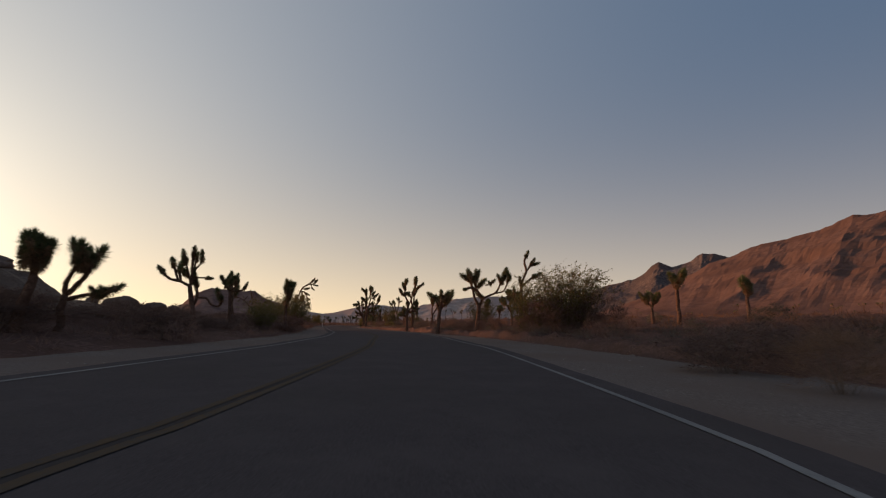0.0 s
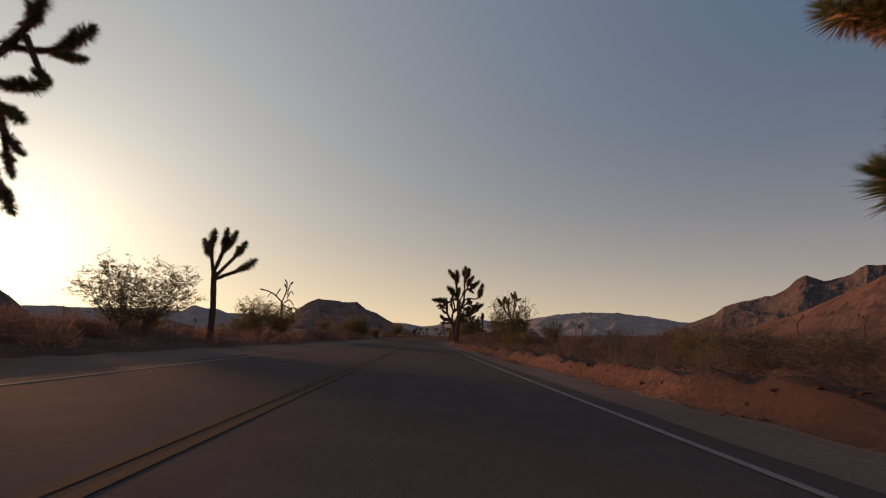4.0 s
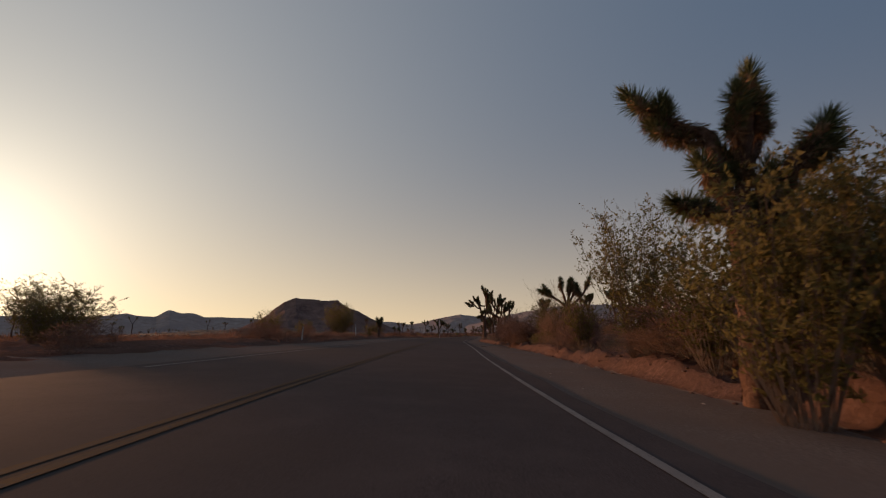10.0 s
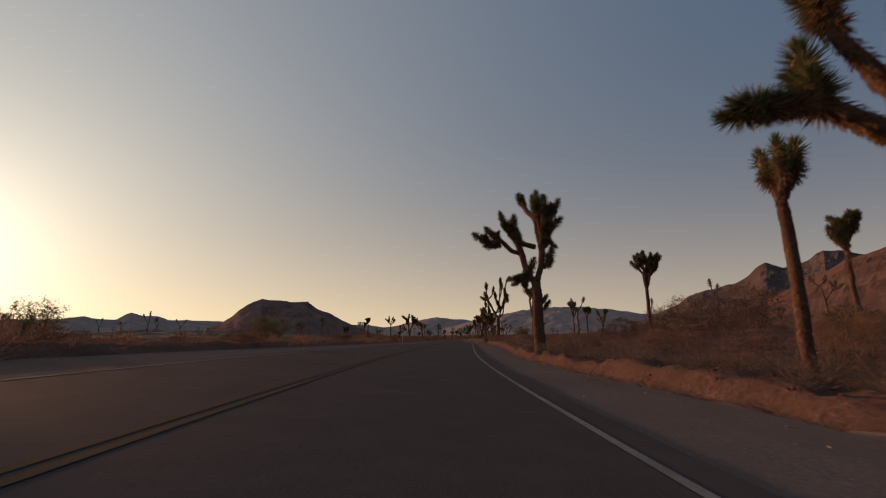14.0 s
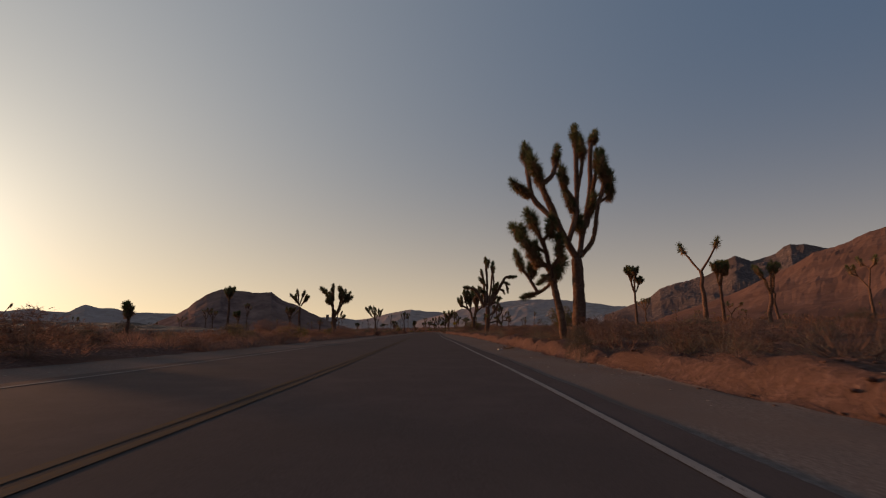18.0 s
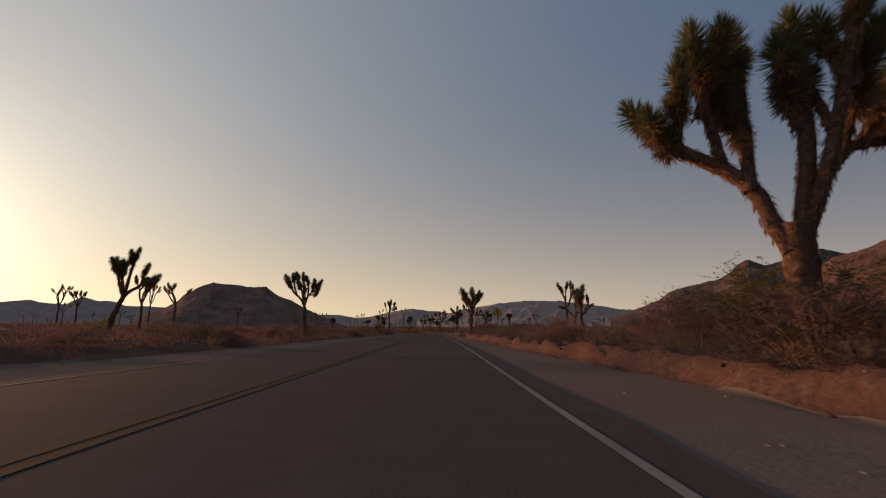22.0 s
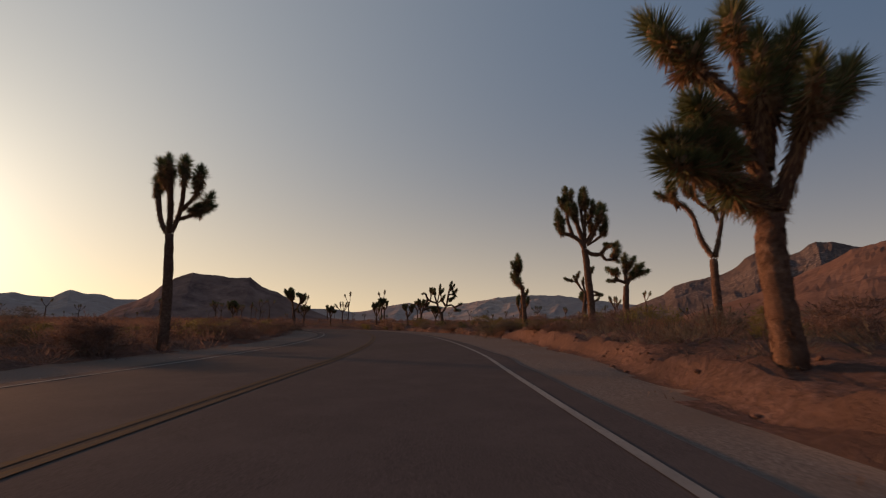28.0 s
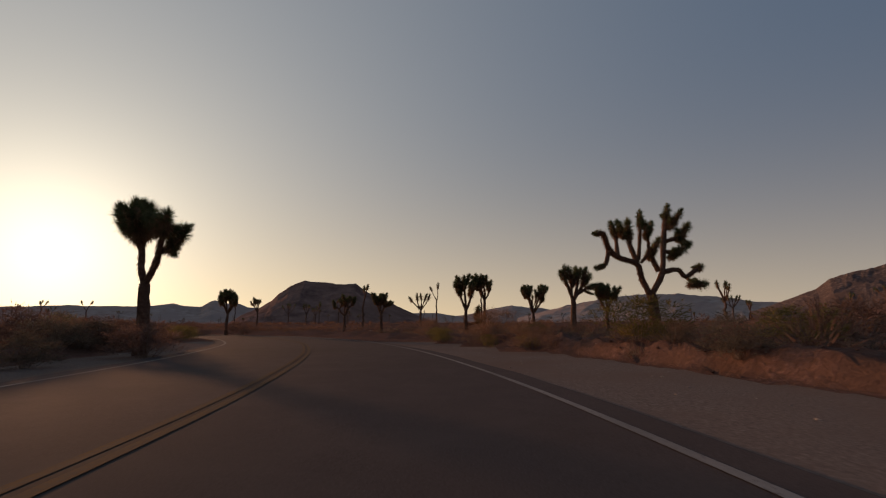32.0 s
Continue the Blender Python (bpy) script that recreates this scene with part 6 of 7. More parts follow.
shrub("creosote", 16.2, 25.5, 4.1, 6.0, 0)
shrub("scrub", 10.5, 9.0, 0.78, 2.13, 1)
shrub("straw_bush", 9.8, 6.4, 0.88, 1.32, 2)
shrub("scrub", -2.7, 18.1, 1.47, 1.69, 3)
shrub("scrub", -7.2, 20.4, 1.61, 4.08, 4)
shrub("scrub", -3.0, 39.9, 1.85, 7.34, 5)
shrub("scrub", -4.3, 30.4, 1.23, 3.76, 6)
shrub("scrub", -3.4, 32.1, 0.81, 2.52, 7)
shrub("scrub", 14.5, 36.5, 0.76, 4.31, 8)
shrub("creosote", -2.3, 35.6, 2.27, 2.67, 9)
shrub("scrub", 14.5, 40.0, 1.34, 4.19, 10)
shrub("scrub", 14.3, 35.8, 1.17, 1.53, 11)
shrub("scrub", -3.4, 58.7, 1.69, 7.16, 12)
shrub("creosote", -3.7, 51.3, 3.87, 7.37, 13)
shrub("scrub", -1.2, 40.9, 0.82, 2.01, 14)
shrub("scrub", 13.6, 57.8, 1.22, 3.48, 15)
shrub("creosote", -2.4, 56.4, 4.00, 3.87, 16)
shrub("creosote", 19.2, 50.8, 3.32, 3.97, 17)
shrub("creosote", -2.3, 54.7, 4.42, 4.22, 18)
shrub("scrub", -1.5, 51.3, 1.83, 2.13, 19)
shrub("creosote", -6.2, 71.8, 3.76, 5.11, 20)
shrub("scrub", 13.6, 50.1, 1.01, 2.36, 21)
shrub("scrub", 15.3, 56.4, 1.32, 3.08, 22)
shrub("scrub", 20.5, 75.5, 2.08, 5.41, 23)
shrub("scrub", 14.2, 47.8, 0.77, 1.33, 24)
shrub("creosote", 12.9, 90.0, 4.22, 4.12, 25)
shrub("scrub", 12.6, 83.4, 1.22, 2.66, 26)
shrub("scrub", 13.7, 88.7, 1.28, 2.69, 27)
shrub("scrub", 12.8, 100.6, 1.76, 5.61, 28)
shrub("creosote", -10.3, 94.2, 4.05, 4.33, 29)
shrub("creosote", -9.4, 97.4, 3.79, 4.72, 30)
shrub("creosote", -10.2, 91.6, 2.02, 3.30, 31)
shrub("scrub", -5.4, 98.3, 1.60, 4.88, 32)
shrub("scrub", -7.6, 122.1, 2.3, 5.4, 33)
shrub("creosote", 20.4, 106.1, 2.9, 3.2, 34)
shrub("creosote", 15.7, 120.8, 4.2, 3.6, 35)
shrub("scrub", 12.4, 100.2, 1.70, 4.36, 36)
shrub("scrub", -4.4, 107.1, 1.42, 4.83, 37)
shrub("scrub", -7.4, 121.3, 2.3, 4.6, 38)
shrub("scrub", -3.6, 92.9, 1.31, 3.68, 39)
shrub("creosote", -6.9, 123.3, 3.9, 4.2, 40)
shrub("creosote", -19.5, 126.8, 4.46, 5.23, 41)
shrub("scrub", 11.9, 108.7, 1.08, 4.00, 42)
shrub("scrub", 11.3, 102.1, 1.28, 1.39, 43)
shrub("scrub", 11.1, 111.9, 1.25, 2.22, 44)
shrub("scrub", 11.1, 125.3, 1.90, 3.35, 45)
shrub("scrub", -4.6, 113.2, 1.09, 4.45, 46)
shrub("creosote", -5.4, 121.4, 3.5, 3.2, 47)
shrub("creosote", -10.1, 135.3, 3.35, 4.04, 48)
shrub("scrub", -6.9, 137.8, 2.53, 2.76, 49)
shrub("straw_bush", 11.5, 122.9, 1.39, 4.60, 50)
shrub("scrub", 11.0, 116.2, 1.14, 2.02, 51)
shrub("scrub", 13.9, 168.2, 2.1, 6.4, 52)
shrub("scrub", 25.9, 148.8, 3.64, 6.07, 53)
shrub("creosote", 11.0, 135.4, 3.25, 3.16, 54)
shrub("creosote", 13.2, 160.4, 2.9, 3.4, 55)
shrub("scrub", 11.0, 130.9, 1.48, 1.85, 56)
shrub("straw_bush", 10.7, 128.6, 0.96, 1.12, 57)
shrub("scrub", 12.7, 144.1, 2.55, 5.52, 58)
shrub("scrub", 14.3, 180.4, 2.8, 4.0, 59)
shrub("creosote", -17.6, 146.8, 4.46, 4.47, 60)
shrub("creosote", -4.8, 134.3, 2.19, 1.29, 61)
shrub("creosote", -16.9, 160.7, 3.76, 6.44, 62)
shrub("scrub", -4.4, 145.5, 1.32, 1.46, 63)
shrub("scrub", -6.1, 164.9, 1.91, 3.31, 64)
shrub("creosote", 11.6, 139.9, 3.4, 2.2, 65)
shrub("creosote", 11.2, 145.6, 4.37, 3.03, 66)
shrub("straw_bush", 11.3, 143.6, 1.26, 3.20, 67)
shrub("scrub", -6.8, 149.4, 1.48, 1.90, 68)
shrub("creosote", -14.2, 156.4, 3.79, 4.28, 69)
shrub("scrub", -6.7, 164.8, 1.74, 3.56, 70)
shrub("straw_bush", 11.5, 154.4, 2.04, 2.19, 71)
shrub("scrub", 11.9, 152.6, 2.41, 1.95, 72)
shrub("scrub", 13.6, 178.6, 2.33, 3.83, 73)
shrub("scrub", 21.9, 187.4, 3.0, 3.6, 74)
shrub("scrub", 26.0, 185.5, 3.85, 6.79, 75)
shrub("scrub", -4.4, 160.5, 1.43, 2.90, 76)
shrub("scrub", -2.9, 165.7, 0.84, 2.37, 77)
shrub("creosote", 11.9, 152.4, 2.20, 1.60, 78)
shrub("dead_bush", 15.1, 168.1, 4.42, 3.48, 79)
shrub("scrub", 12.8, 171.1, 2.34, 2.71, 80)
shrub("scrub", 15.4, 187.3, 1.8, 2.8, 81)
shrub("scrub", 13.5, 167.8, 2.77, 3.09, 82)
shrub("creosote", -6.9, 196.0, 5.05, 4.20, 83)
shrub("scrub", -3.0, 169.6, 1.10, 2.03, 84)
shrub("scrub", -2.3, 174.6, 1.12, 2.59, 85)
shrub("scrub", 12.2, 170.0, 2.32, 1.26, 86)
shrub("scrub", 13.3, 178.5, 2.81, 2.60, 87)
shrub("scrub", 12.7, 176.2, 2.01, 1.27, 88)
shrub("scrub", 26.7, 211.1, 3.89, 5.34, 89)
shrub("creosote", -6.7, 192.9, 5.13, 4.37, 90)
shrub("creosote", -20.6, 206.4, 4.82, 4.82, 91)
shrub("scrub", -15.1, 210.0, 3.03, 3.30, 92)
shrub("scrub", 24.3, 198.8, 1.59, 2.24, 93)
shrub("scrub", 34.6, 214.7, 5.0, 6.5, 94)
shrub("straw_bush", 19.5, 193.9, 1.65, 2.39, 95)
shrub("scrub", 28.6, 223.0, 2.71, 4.77, 96)
shrub("scrub", -9.9, 209.0, 1.55, 2.58, 97)
shrub("scrub", -3.5, 217.4, 1.49, 2.72, 98)
shrub("creosote", -17.6, 216.2, 3.81, 3.67, 99)
shrub("creosote", -6.6, 233.0, 3.41, 5.29, 100)
shrub("scrub", 37.1, 231.5, 2.11, 2.91, 101)
shrub("scrub", 43.1, 225.7, 4.20, 5.08, 102)
shrub("scrub", 22.0, 249.0, 1.25, 1.93, 103)
shrub("scrub", 21.4, 244.6, 1.05, 1.43, 104)
shrub("scrub", 21.2, 243.0, 1.03, 0.99, 105)
shrub("scrub", 6.9, 247.7, 1.51, 2.05, 106)
shrub("scrub", 5.5, 252.8, 1.24, 1.42, 107)
shrub("scrub", 24.2, 264.0, 0.94, 2.21, 108)
shrub("scrub", 7.9, 254.3, 0.88, 1.50, 109)
shrub("scrub", 9.2, 264.3, 1.34, 2.00, 110)
shrub("scrub", 24.1, 263.9, 1.14, 2.05, 111)
shrub("scrub", 23.7, 259.7, 1.10, 2.78, 112)
shrub("straw_bush", 25.0, 258.1, 0.98, 1.27, 113)
shrub("straw_bush", 22.6, 254.8, 0.85, 1.03, 114)
shrub("scrub", 11.2, 284.1, 1.52, 3.07, 115)
shrub("creosote", 34.4, 280.1, 3.01, 3.92, 116)
shrub("scrub", 35.4, 283.7, 1.72, 2.44, 117)
shrub("scrub", 29.2, 301.2, 1.94, 3.11, 118)
shrub("creosote", 28.7, 298.5, 2.00, 3.06, 119)
shrub("scrub", 1.8, 309.2, 2.26, 2.96, 120)
shrub("scrub", 35.3, 298.0, 1.18, 3.24, 121)
shrub("scrub", 29.8, 309.6, 0.99, 2.00, 122)
shrub("scrub", 34.1, 340.1, 1.61, 3.45, 123)
shrub("scrub", 12.4, 307.2, 0.93, 1.90, 124)
shrub("scrub", 15.1, 313.4, 0.95, 2.30, 125)
shrub("straw_bush", 30.2, 310.5, 1.17, 2.33, 126)
shrub("scrub", 34.0, 338.3, 1.67, 3.73, 127)
shrub("scrub", 31.1, 318.6, 1.11, 2.23, 128)
shrub("scrub", 47.7, 330.6, 1.39, 3.70, 129)
shrub("scrub", 15.2, 324.0, 0.96, 2.24, 130)
shrub("green_scrub", 33.3, 332.6, 1.24, 3.94, 131)
shrub("scrub", 32.5, 324.8, 1.09, 0.98, 132)
shrub("scrub", 35.1, 349.2, 0.99, 2.70, 133)
shrub("scrub", 19.0, 346.5, 0.79, 2.98, 134)
shrub("scrub", 32.5, 323.1, 0.74, 0.90, 135)
shrub("scrub", 34.7, 346.0, 1.61, 3.16, 136)
shrub("scrub", 33.5, 338.7, 0.98, 1.90, 137)
shrub("scrub", 19.0, 345.4, 1.07, 3.00, 138)
shrub("scrub", 21.9, 370.6, 0.91, 4.29, 139)
shrub("straw_bush", 33.0, 336.3, 0.49, 1.39, 140)
shrub("creosote", 21.9, 374.4, 2.30, 2.68, 141)
shrub("scrub", 23.3, 375.4, 1.10, 1.56, 142)
shrub("scrub", 23.5, 381.7, 0.94, 2.68, 143)
shrub("scrub", 23.9, 391.3, 1.24, 3.11, 144)
shrub("green_scrub", 39.7, 386.5, 1.18, 4.54, 145)
shrub("scrub", 37.0, 368.4, 0.95, 1.19, 146)
shrub("scrub", 36.7, 365.8, 0.97, 1.06, 147)
shrub("scrub", 23.6, 381.0, 1.04, 2.23, 148)
shrub("scrub", 38.7, 385.4, 0.87, 1.49, 149)
shrub("scrub", 38.4, 383.5, 0.87, 0.89, 150)
shrub("scrub", 38.6, 382.5, 1.06, 1.68, 151)
shrub("scrub", 24.1, 393.4, 0.87, 2.43, 152)
shrub("scrub", 21.8, 409.6, 0.86, 5.02, 153)
shrub("green_scrub", 38.9, 393.4, 1.04, 1.79, 154)
shrub("straw_bush", 38.7, 391.8, 0.88, 0.84, 155)
shrub("scrub", 38.9, 398.4, 0.63, 1.41, 156)
shrub("scrub", 38.6, 407.7, 0.73, 3.06, 157)
shrub("scrub", 21.8, 412.0, 0.97, 3.26, 158)
shrub("scrub", 23.9, 400.3, 1.17, 2.28, 159)
shrub("straw_bush", 38.3, 406.5, 1.09, 1.96, 160)
shrub("straw_bush", 38.4, 402.2, 0.66, 0.78, 161)
shrub("scrub", 37.5, 411.5, 0.84, 1.74, 162)
shrub("scrub", 7.7, 452.3, 1.68, 3.78, 163)
shrub("scrub", 3.6, 451.2, 0.75, 4.35, 164)
shrub("scrub", 21.3, 415.2, 1.06, 2.01, 165)
shrub("green_scrub", 39.2, 416.9, 1.34, 1.94, 166)
shrub("scrub", 37.4, 416.3, 0.78, 1.30, 167)
shrub("scrub", 17.1, 424.4, 1.38, 3.82, 168)
shrub("scrub", 15.8, 422.4, 1.76, 2.73, 169)
shrub("scrub", -2.3, 456.7, 1.84, 5.31, 170)
shrub("scrub", 14.6, 25.0, 2.6, 3.6, 401)
shrub("scrub", 17.2, 24.2, 2.9, 4.0, 402)
shrub("creosote", 17.5, 27.5, 4.1, 4.6, 403)
shrub("creosote", 14.4, 26.8, 3.2, 3.6, 404)
shrub("scrub", 16.0, 27.0, 2.6, 3.4, 405)
shrub("creosote", 12.6, 140.6, 4.3, 3.6, 421)
shrub("creosote", 10.7, 141.8, 2.4, 2.4, 422)
shrub("scrub", 12.4, 137.6, 1.9, 3.0, 423)
shrub("scrub", 27.7, 297.2, 1.55, 2.6, 424)
shrub("scrub", 29.4, 296.4, 1.4, 2.6, 425)
shrub("dead_bush", 12.8, 169.6, 2.9, 2.2, 411)
shrub("dead_bush", 16.4, 166.4, 3.6, 2.8, 412)
shrub("dead_bush", 12.6, 172.5, 2.4, 1.8, 413)
shrub("scrub", 15.2, 163.5, 1.9, 3.6, 414)


rng_row = random.Random(31)
for k in range(170):
    sy = rng_row.uniform(4, 432)
    off = 8.4 + 18 * rng_row.random() ** 1.6 if k % 3 < 2 else -(7.8 + 20 * rng_row.random() ** 1.4)
    i = int(np.argmin(np.abs(ROAD[:, 1] - sy) + (ROAD[:, 0] < -5) * 1e3))
    sx = ROAD[i, 0] + off * ROAD_DIR[i, 1]
    if 100 < sy < 165 and off < 0:
        continue
    tall = rng_row.uniform(0.55, 1.1) + 0.03 * max(0, abs(off) - 10)
    kind = "scrub" if k % 4 == 0 else "sage" if rng_row.random() < 0.75 else "straw_bush" if off > 0 else "green_scrub"
    shrub(kind, sx, sy, ground_at(sx, sy) + tall, tall * rng_row.uniform(1.3, 2.2), 500 + k)

for k in range(34):
    sy = -2 + 2.1 * k + rng_row.uniform(-1, 1)
    i = int(np.argmin(np.abs(ROAD[:, 1] - sy)))
    off = -rng_row.uniform(8.2, 12.5)
    sx = ROAD[i, 0] + off * ROAD_DIR[i, 1]
    tall = rng_row.uniform(0.6, 1.1)
    shrub("scrub", sx, sy, ground_at(sx, sy) + tall, tall * rng_row.uniform(2.0, 2.8), 800 + k)

shrub("creosote", 9.05, 137.90, 2.60, 1.80, 80)
shrub("creosote", 9.99, 137.60, 2.72, 1.90, 81)
# bushes close to the road
shrub("scrub", -0.86, 306.39, 3.28, 6.77, 50)
shrub("sage", 30.41, 337.54, 1.17, 1.05, 51)
shrub("sage", 31.46, 336.34, 1.01, 1.24, 52)
shrub("straw_bush", 39.11, 385.43, 1.13, 2.06, 53)
shrub("sage", 39.06, 391.50, 1.12, 1.74, 54)
shrub("sage", 37.91, 391.97, 1.12, 1.39, 55)
shrub("straw_bush", 39.28, 391.83, 1.15, 1.54, 56)
shrub("sage", 19.98, 247.08, 0.97, 0.89, 57)
shrub("scrub", 23.57, 406.41, 1.62, 3.37, 58)
shrub("scrub", 19.92, 422.65, 1.29, 2.85, 59)
shrub("sage", 19.23, 421.39, 1.15, 2.78, 60)
shrub("scrub", 16.71, 421.99, 1.25, 3.66, 61)
shrub("scrub", 23.19, 419.18, 1.07, 2.17, 62)
shrub("sage", 23.03, 415.96, 0.75, 1.53, 63)
shrub("straw_bush", 28.87, 309.77, 1.02, 2.37, 64)
shrub("sage", 41.22, 386.94, 1.18, 1.78, 65)

ROWS = ((26.0, 80.0, 2.6, 8.6, 12.0, "scrub sage sage dead_bush green_scrub"), (82.0, 136.0, 1.9, 7.2, 9.8, "scrub sage sage dead_bush green_scrub"),
        (137.0, 184.0, 1.9, 7.8, 10.2, "scrub sage straw_bush dead_bush green_scrub"), (286.0, 350.0, 2.4, 7.6, 12.0, "sage scrub green_scrub straw_bush"),
        (374.0, 436.0, 1.5, 7.8, 12.5, "sage green_scrub straw_bush scrub"), (374.0, 440.0, 1.8, -12.5, -8.0, "scrub sage green_scrub"),
        (240.0, 372.0, 4.0, -16.0, -8.5, "scrub sage sage green_scrub"))
for y0, y1, gap, lo, hi, kinds in ROWS:
    sy = y0
    while sy < y1:
        i = int(np.argmin(np.abs(ROAD[:, 1] - sy)))
        off = rng_row.uniform(lo, hi)
        sx = ROAD[i, 0] + off * ROAD_DIR[i, 1]
        tall = rng_row.uniform(0.6, 1.45)
        shrub(rng_row.choice(kinds.split()), sx, sy, ground_at(sx, sy) + tall, tall * rng_row.uniform(1.3, 2.0), int(sy * 13))
        sy += gap * rng_row.uniform(0.7, 1.3)

# ---- road furniture ----


def marker_post(x, y, h, tilt=0.0, dark=False):
    z0 = ground_at(x, y)
    root = new("marker_post")
    root.location, root.rotation_euler = (x, y, z0), (0, radians(tilt), 0.1)
    tagged(root, "thin white roadside marker post in the gravel" if not dark else "grey marker post with a dark base beside the road", "post", "marker posts")
    bm = bmesh.new()
    box(bm, (0.09, 0.02, h), (0, 0, h / 2), bevel=0.006)
    part("post", bm, M_POST, root)
    bm = bmesh.new()
    box(bm, (0.075, 0.006, 0.12), (0, -0.0145, h - 0.12), bevel=0.002)
    part("reflector", bm, M_METAL if dark else M_WHITE, root, "dull reflector plate")
    bm = bmesh.new()
    box(bm, (0.12, 0.04, 0.08), (0, 0, 0.02), bevel=0.01)
    part("socket", bm, M_METAL, root, "rusty steel socket")


def winding_road_sign(x, y, base_top, centre, side, turn):
    """A diamond warning sign with a winding arrow, seen square from the road."""
    z0 = ground_at(x, y)
    root = new("warning_sign")
    root.location, root.rotation_euler = (x, y, z0), (0, radians(-1.5), radians(turn))
    tagged(root, "yellow diamond warning sign with winding arrow on steel post", "road sign")
    bm = bmesh.new()
    top = centre - z0 + side * 0.55
    box(bm, (0.06, 0.03, top + 0.2), (0, 0.03, top / 2 - 0.1), bevel=0.006)
    part("post", bm, M_METAL, root)
    dia = Matrix.Rotation(radians(45), 4, "Y")
    zc = centre - z0
    bm = bmesh.new()
    box(bm, (side, 0.008, side), (0, 0, zc), dia, 0.003)
    part("backing", bm, M_METAL, root, "bare metal back plate")
    bm = bmesh.new()
    box(bm, (side * 0.985, 0.004, side * 0.985), (0, -0.0075, zc), dia, 0.001)
    face = part("sign_face", bm, M_SIGN, root, "faded yellow reflective face")
    h = Heap()
    inner, outer = side * 0.44, side * 0.465
    for a in range(4):
        r = Matrix.Rotation(radians(45 + 90 * a), 4, "Y")
        vs = [Vector((-outer, -0.011, outer)), Vector((outer, -0.011, outer)), Vector((inner, -0.011, inner)), Vector((-inner, -0.011, inner))]
        h.add([r @ v + Vector((0, 0, zc)) for v in vs], [(0, 1, 2, 3)])
    piece("border", h.mesh("border", M_BLACK), face, "thin black border")
    h = Heap()
    run = [(0.10, -0.30), (0.10, -0.16), (-0.02, -0.06), (-0.05, 0.02), (0.06, 0.10), (0.03, 0.20), (-0.03, 0.26)]
    w = side * 0.055
    pts = [Vector((px * side, -0.0112, zc + pz * side)) for px, pz in run]
    for p, q in zip(pts, pts[1:]):
        d = (q - p).normalized()
        s = Vector((d.z, 0, -d.x)) * w
        e = d * w * 0.5
        h.add([p - s - e, p + s - e, q + s + e, q - s + e], [(0, 1, 2, 3)])
    d = (pts[-1] - pts[-2]).normalized()
    s = Vector((d.z, 0, -d.x))
    h.add([pts[-1] - s * w * 2.3, pts[-1] + s * w * 2.3, pts[-1] + d * w * 3.2], [(0, 1, 2)])
    piece("arrow", h.mesh("arrow", M_BLACK), face, "black winding arrow")
    for k in (-0.3, 0.3):
        bm = bmesh.new()
        bmesh.ops.create_cone(bm, cap_ends=True, segments=10, radius1=0.012, radius2=0.010, depth=0.008, matrix=Matrix.Translation((0, -0.013, zc + k * side)) @ Matrix.Rotation(radians(90), 4, "X"))
        part("bolt", bm, M_METAL, root)


def plate_sign(x, y, low, high, wide):
    """The back of an upright plate on a post, meant for the other lane."""
    z0 = ground_at(x, y)
    root = new("road_sign")
    root.location, root.rotation_euler = (x, y, z0), (0, 0, radians(-9))
    tagged(root, "dark back of an upright plate sign on a steel post", "road sign")
    bm = bmesh.new()
    box(bm, (0.05, 0.03, high - z0 + 0.2), (0, 0, (high - z0) / 2 - 0.1), bevel=0.005)
    part("post", bm, M_METAL, root)
    bm = bmesh.new()
    box(bm, (wide, 0.01, high - low), (0, 0.021, (high + low) / 2 - z0), bevel=0.012)
    part("plate", bm, M_METAL, root, "weathered metal plate")


marker_post(-1.2, 113.5, 1.1)
marker_post(-3.3, 163.6, 1.0, 2.0, True)
marker_post(-2.35, 180.5, 1.3, -1.5, True)
marker_post(7.9, 226.0, 0.95)
winding_road_sign(30.1, 322.1, 2.4, 2.01, 0.55, 4)
plate_sign(9.81, 282.8, 1.95, 2.5, 0.3)

# ---- litter, sticks and stones on the shoulder ----


def fallen_head(x, y, seed, size=0.5):
    rng = random.Random(seed)
    h = Heap()
    for i in range(34):
        a = rng.uniform(0, 6.28)
        d = Vector((math.cos(a), math.sin(a), rng.uniform(0.0, 0.7))).normalized()
        h.blade(Vector((0, 0, 0.03)), Vector((0, 0, 0.03)) + d * size * rng.uniform(0.5, 1.0), 0.014)
    ob = new("fallen_yucca_leaves", h.mesh("fallen_yucca_leaves", M_STRAW))
    ob.location = (x, y, ground_at(x, y))
    tagged(ob, "dry straw-coloured fallen yucca leaves on the gravel", "debris")


def stick(x, y, long, turn, thick=0.02):
    rng = random.Random(int(x * 10))
    pts = [Vector((long * (i / 4 - 0.5), rng.uniform(-0.05, 0.05), thick + rng.uniform(0, 0.02))) for i in range(5)]
    h = Heap()
    h.add(*tube(pts, [thick, thick, thick * 0.8, thick * 0.7, thick * 0.4], 6, 0.1, rng))
    ob = new("stick", h.mesh("stick", M_TWIG))
    ob.location, ob.rotation_euler = (x, y, ground_at(x, y)), (0, 0, radians(turn))
    tagged(ob, "weathered grey fallen branch on the ground", "debris")


def slab(x, y, sx, sy, sz, turn, label):
    bm = bmesh.new()
    box(bm, (sx, sy, sz), (0, 0, sz / 2), bevel=0.008)
    me = bpy.data.meshes.new("wood_scrap")
    bm.to_mesh(me)
    bm.free()
    me.materials.append(M_POST)
    ob = new("wood_scrap", me)
    ob.location, ob.rotation_euler = (x, y, ground_at(x, y) + 0.004), (0, 0, radians(turn))
    tagged(ob, label, "debris")


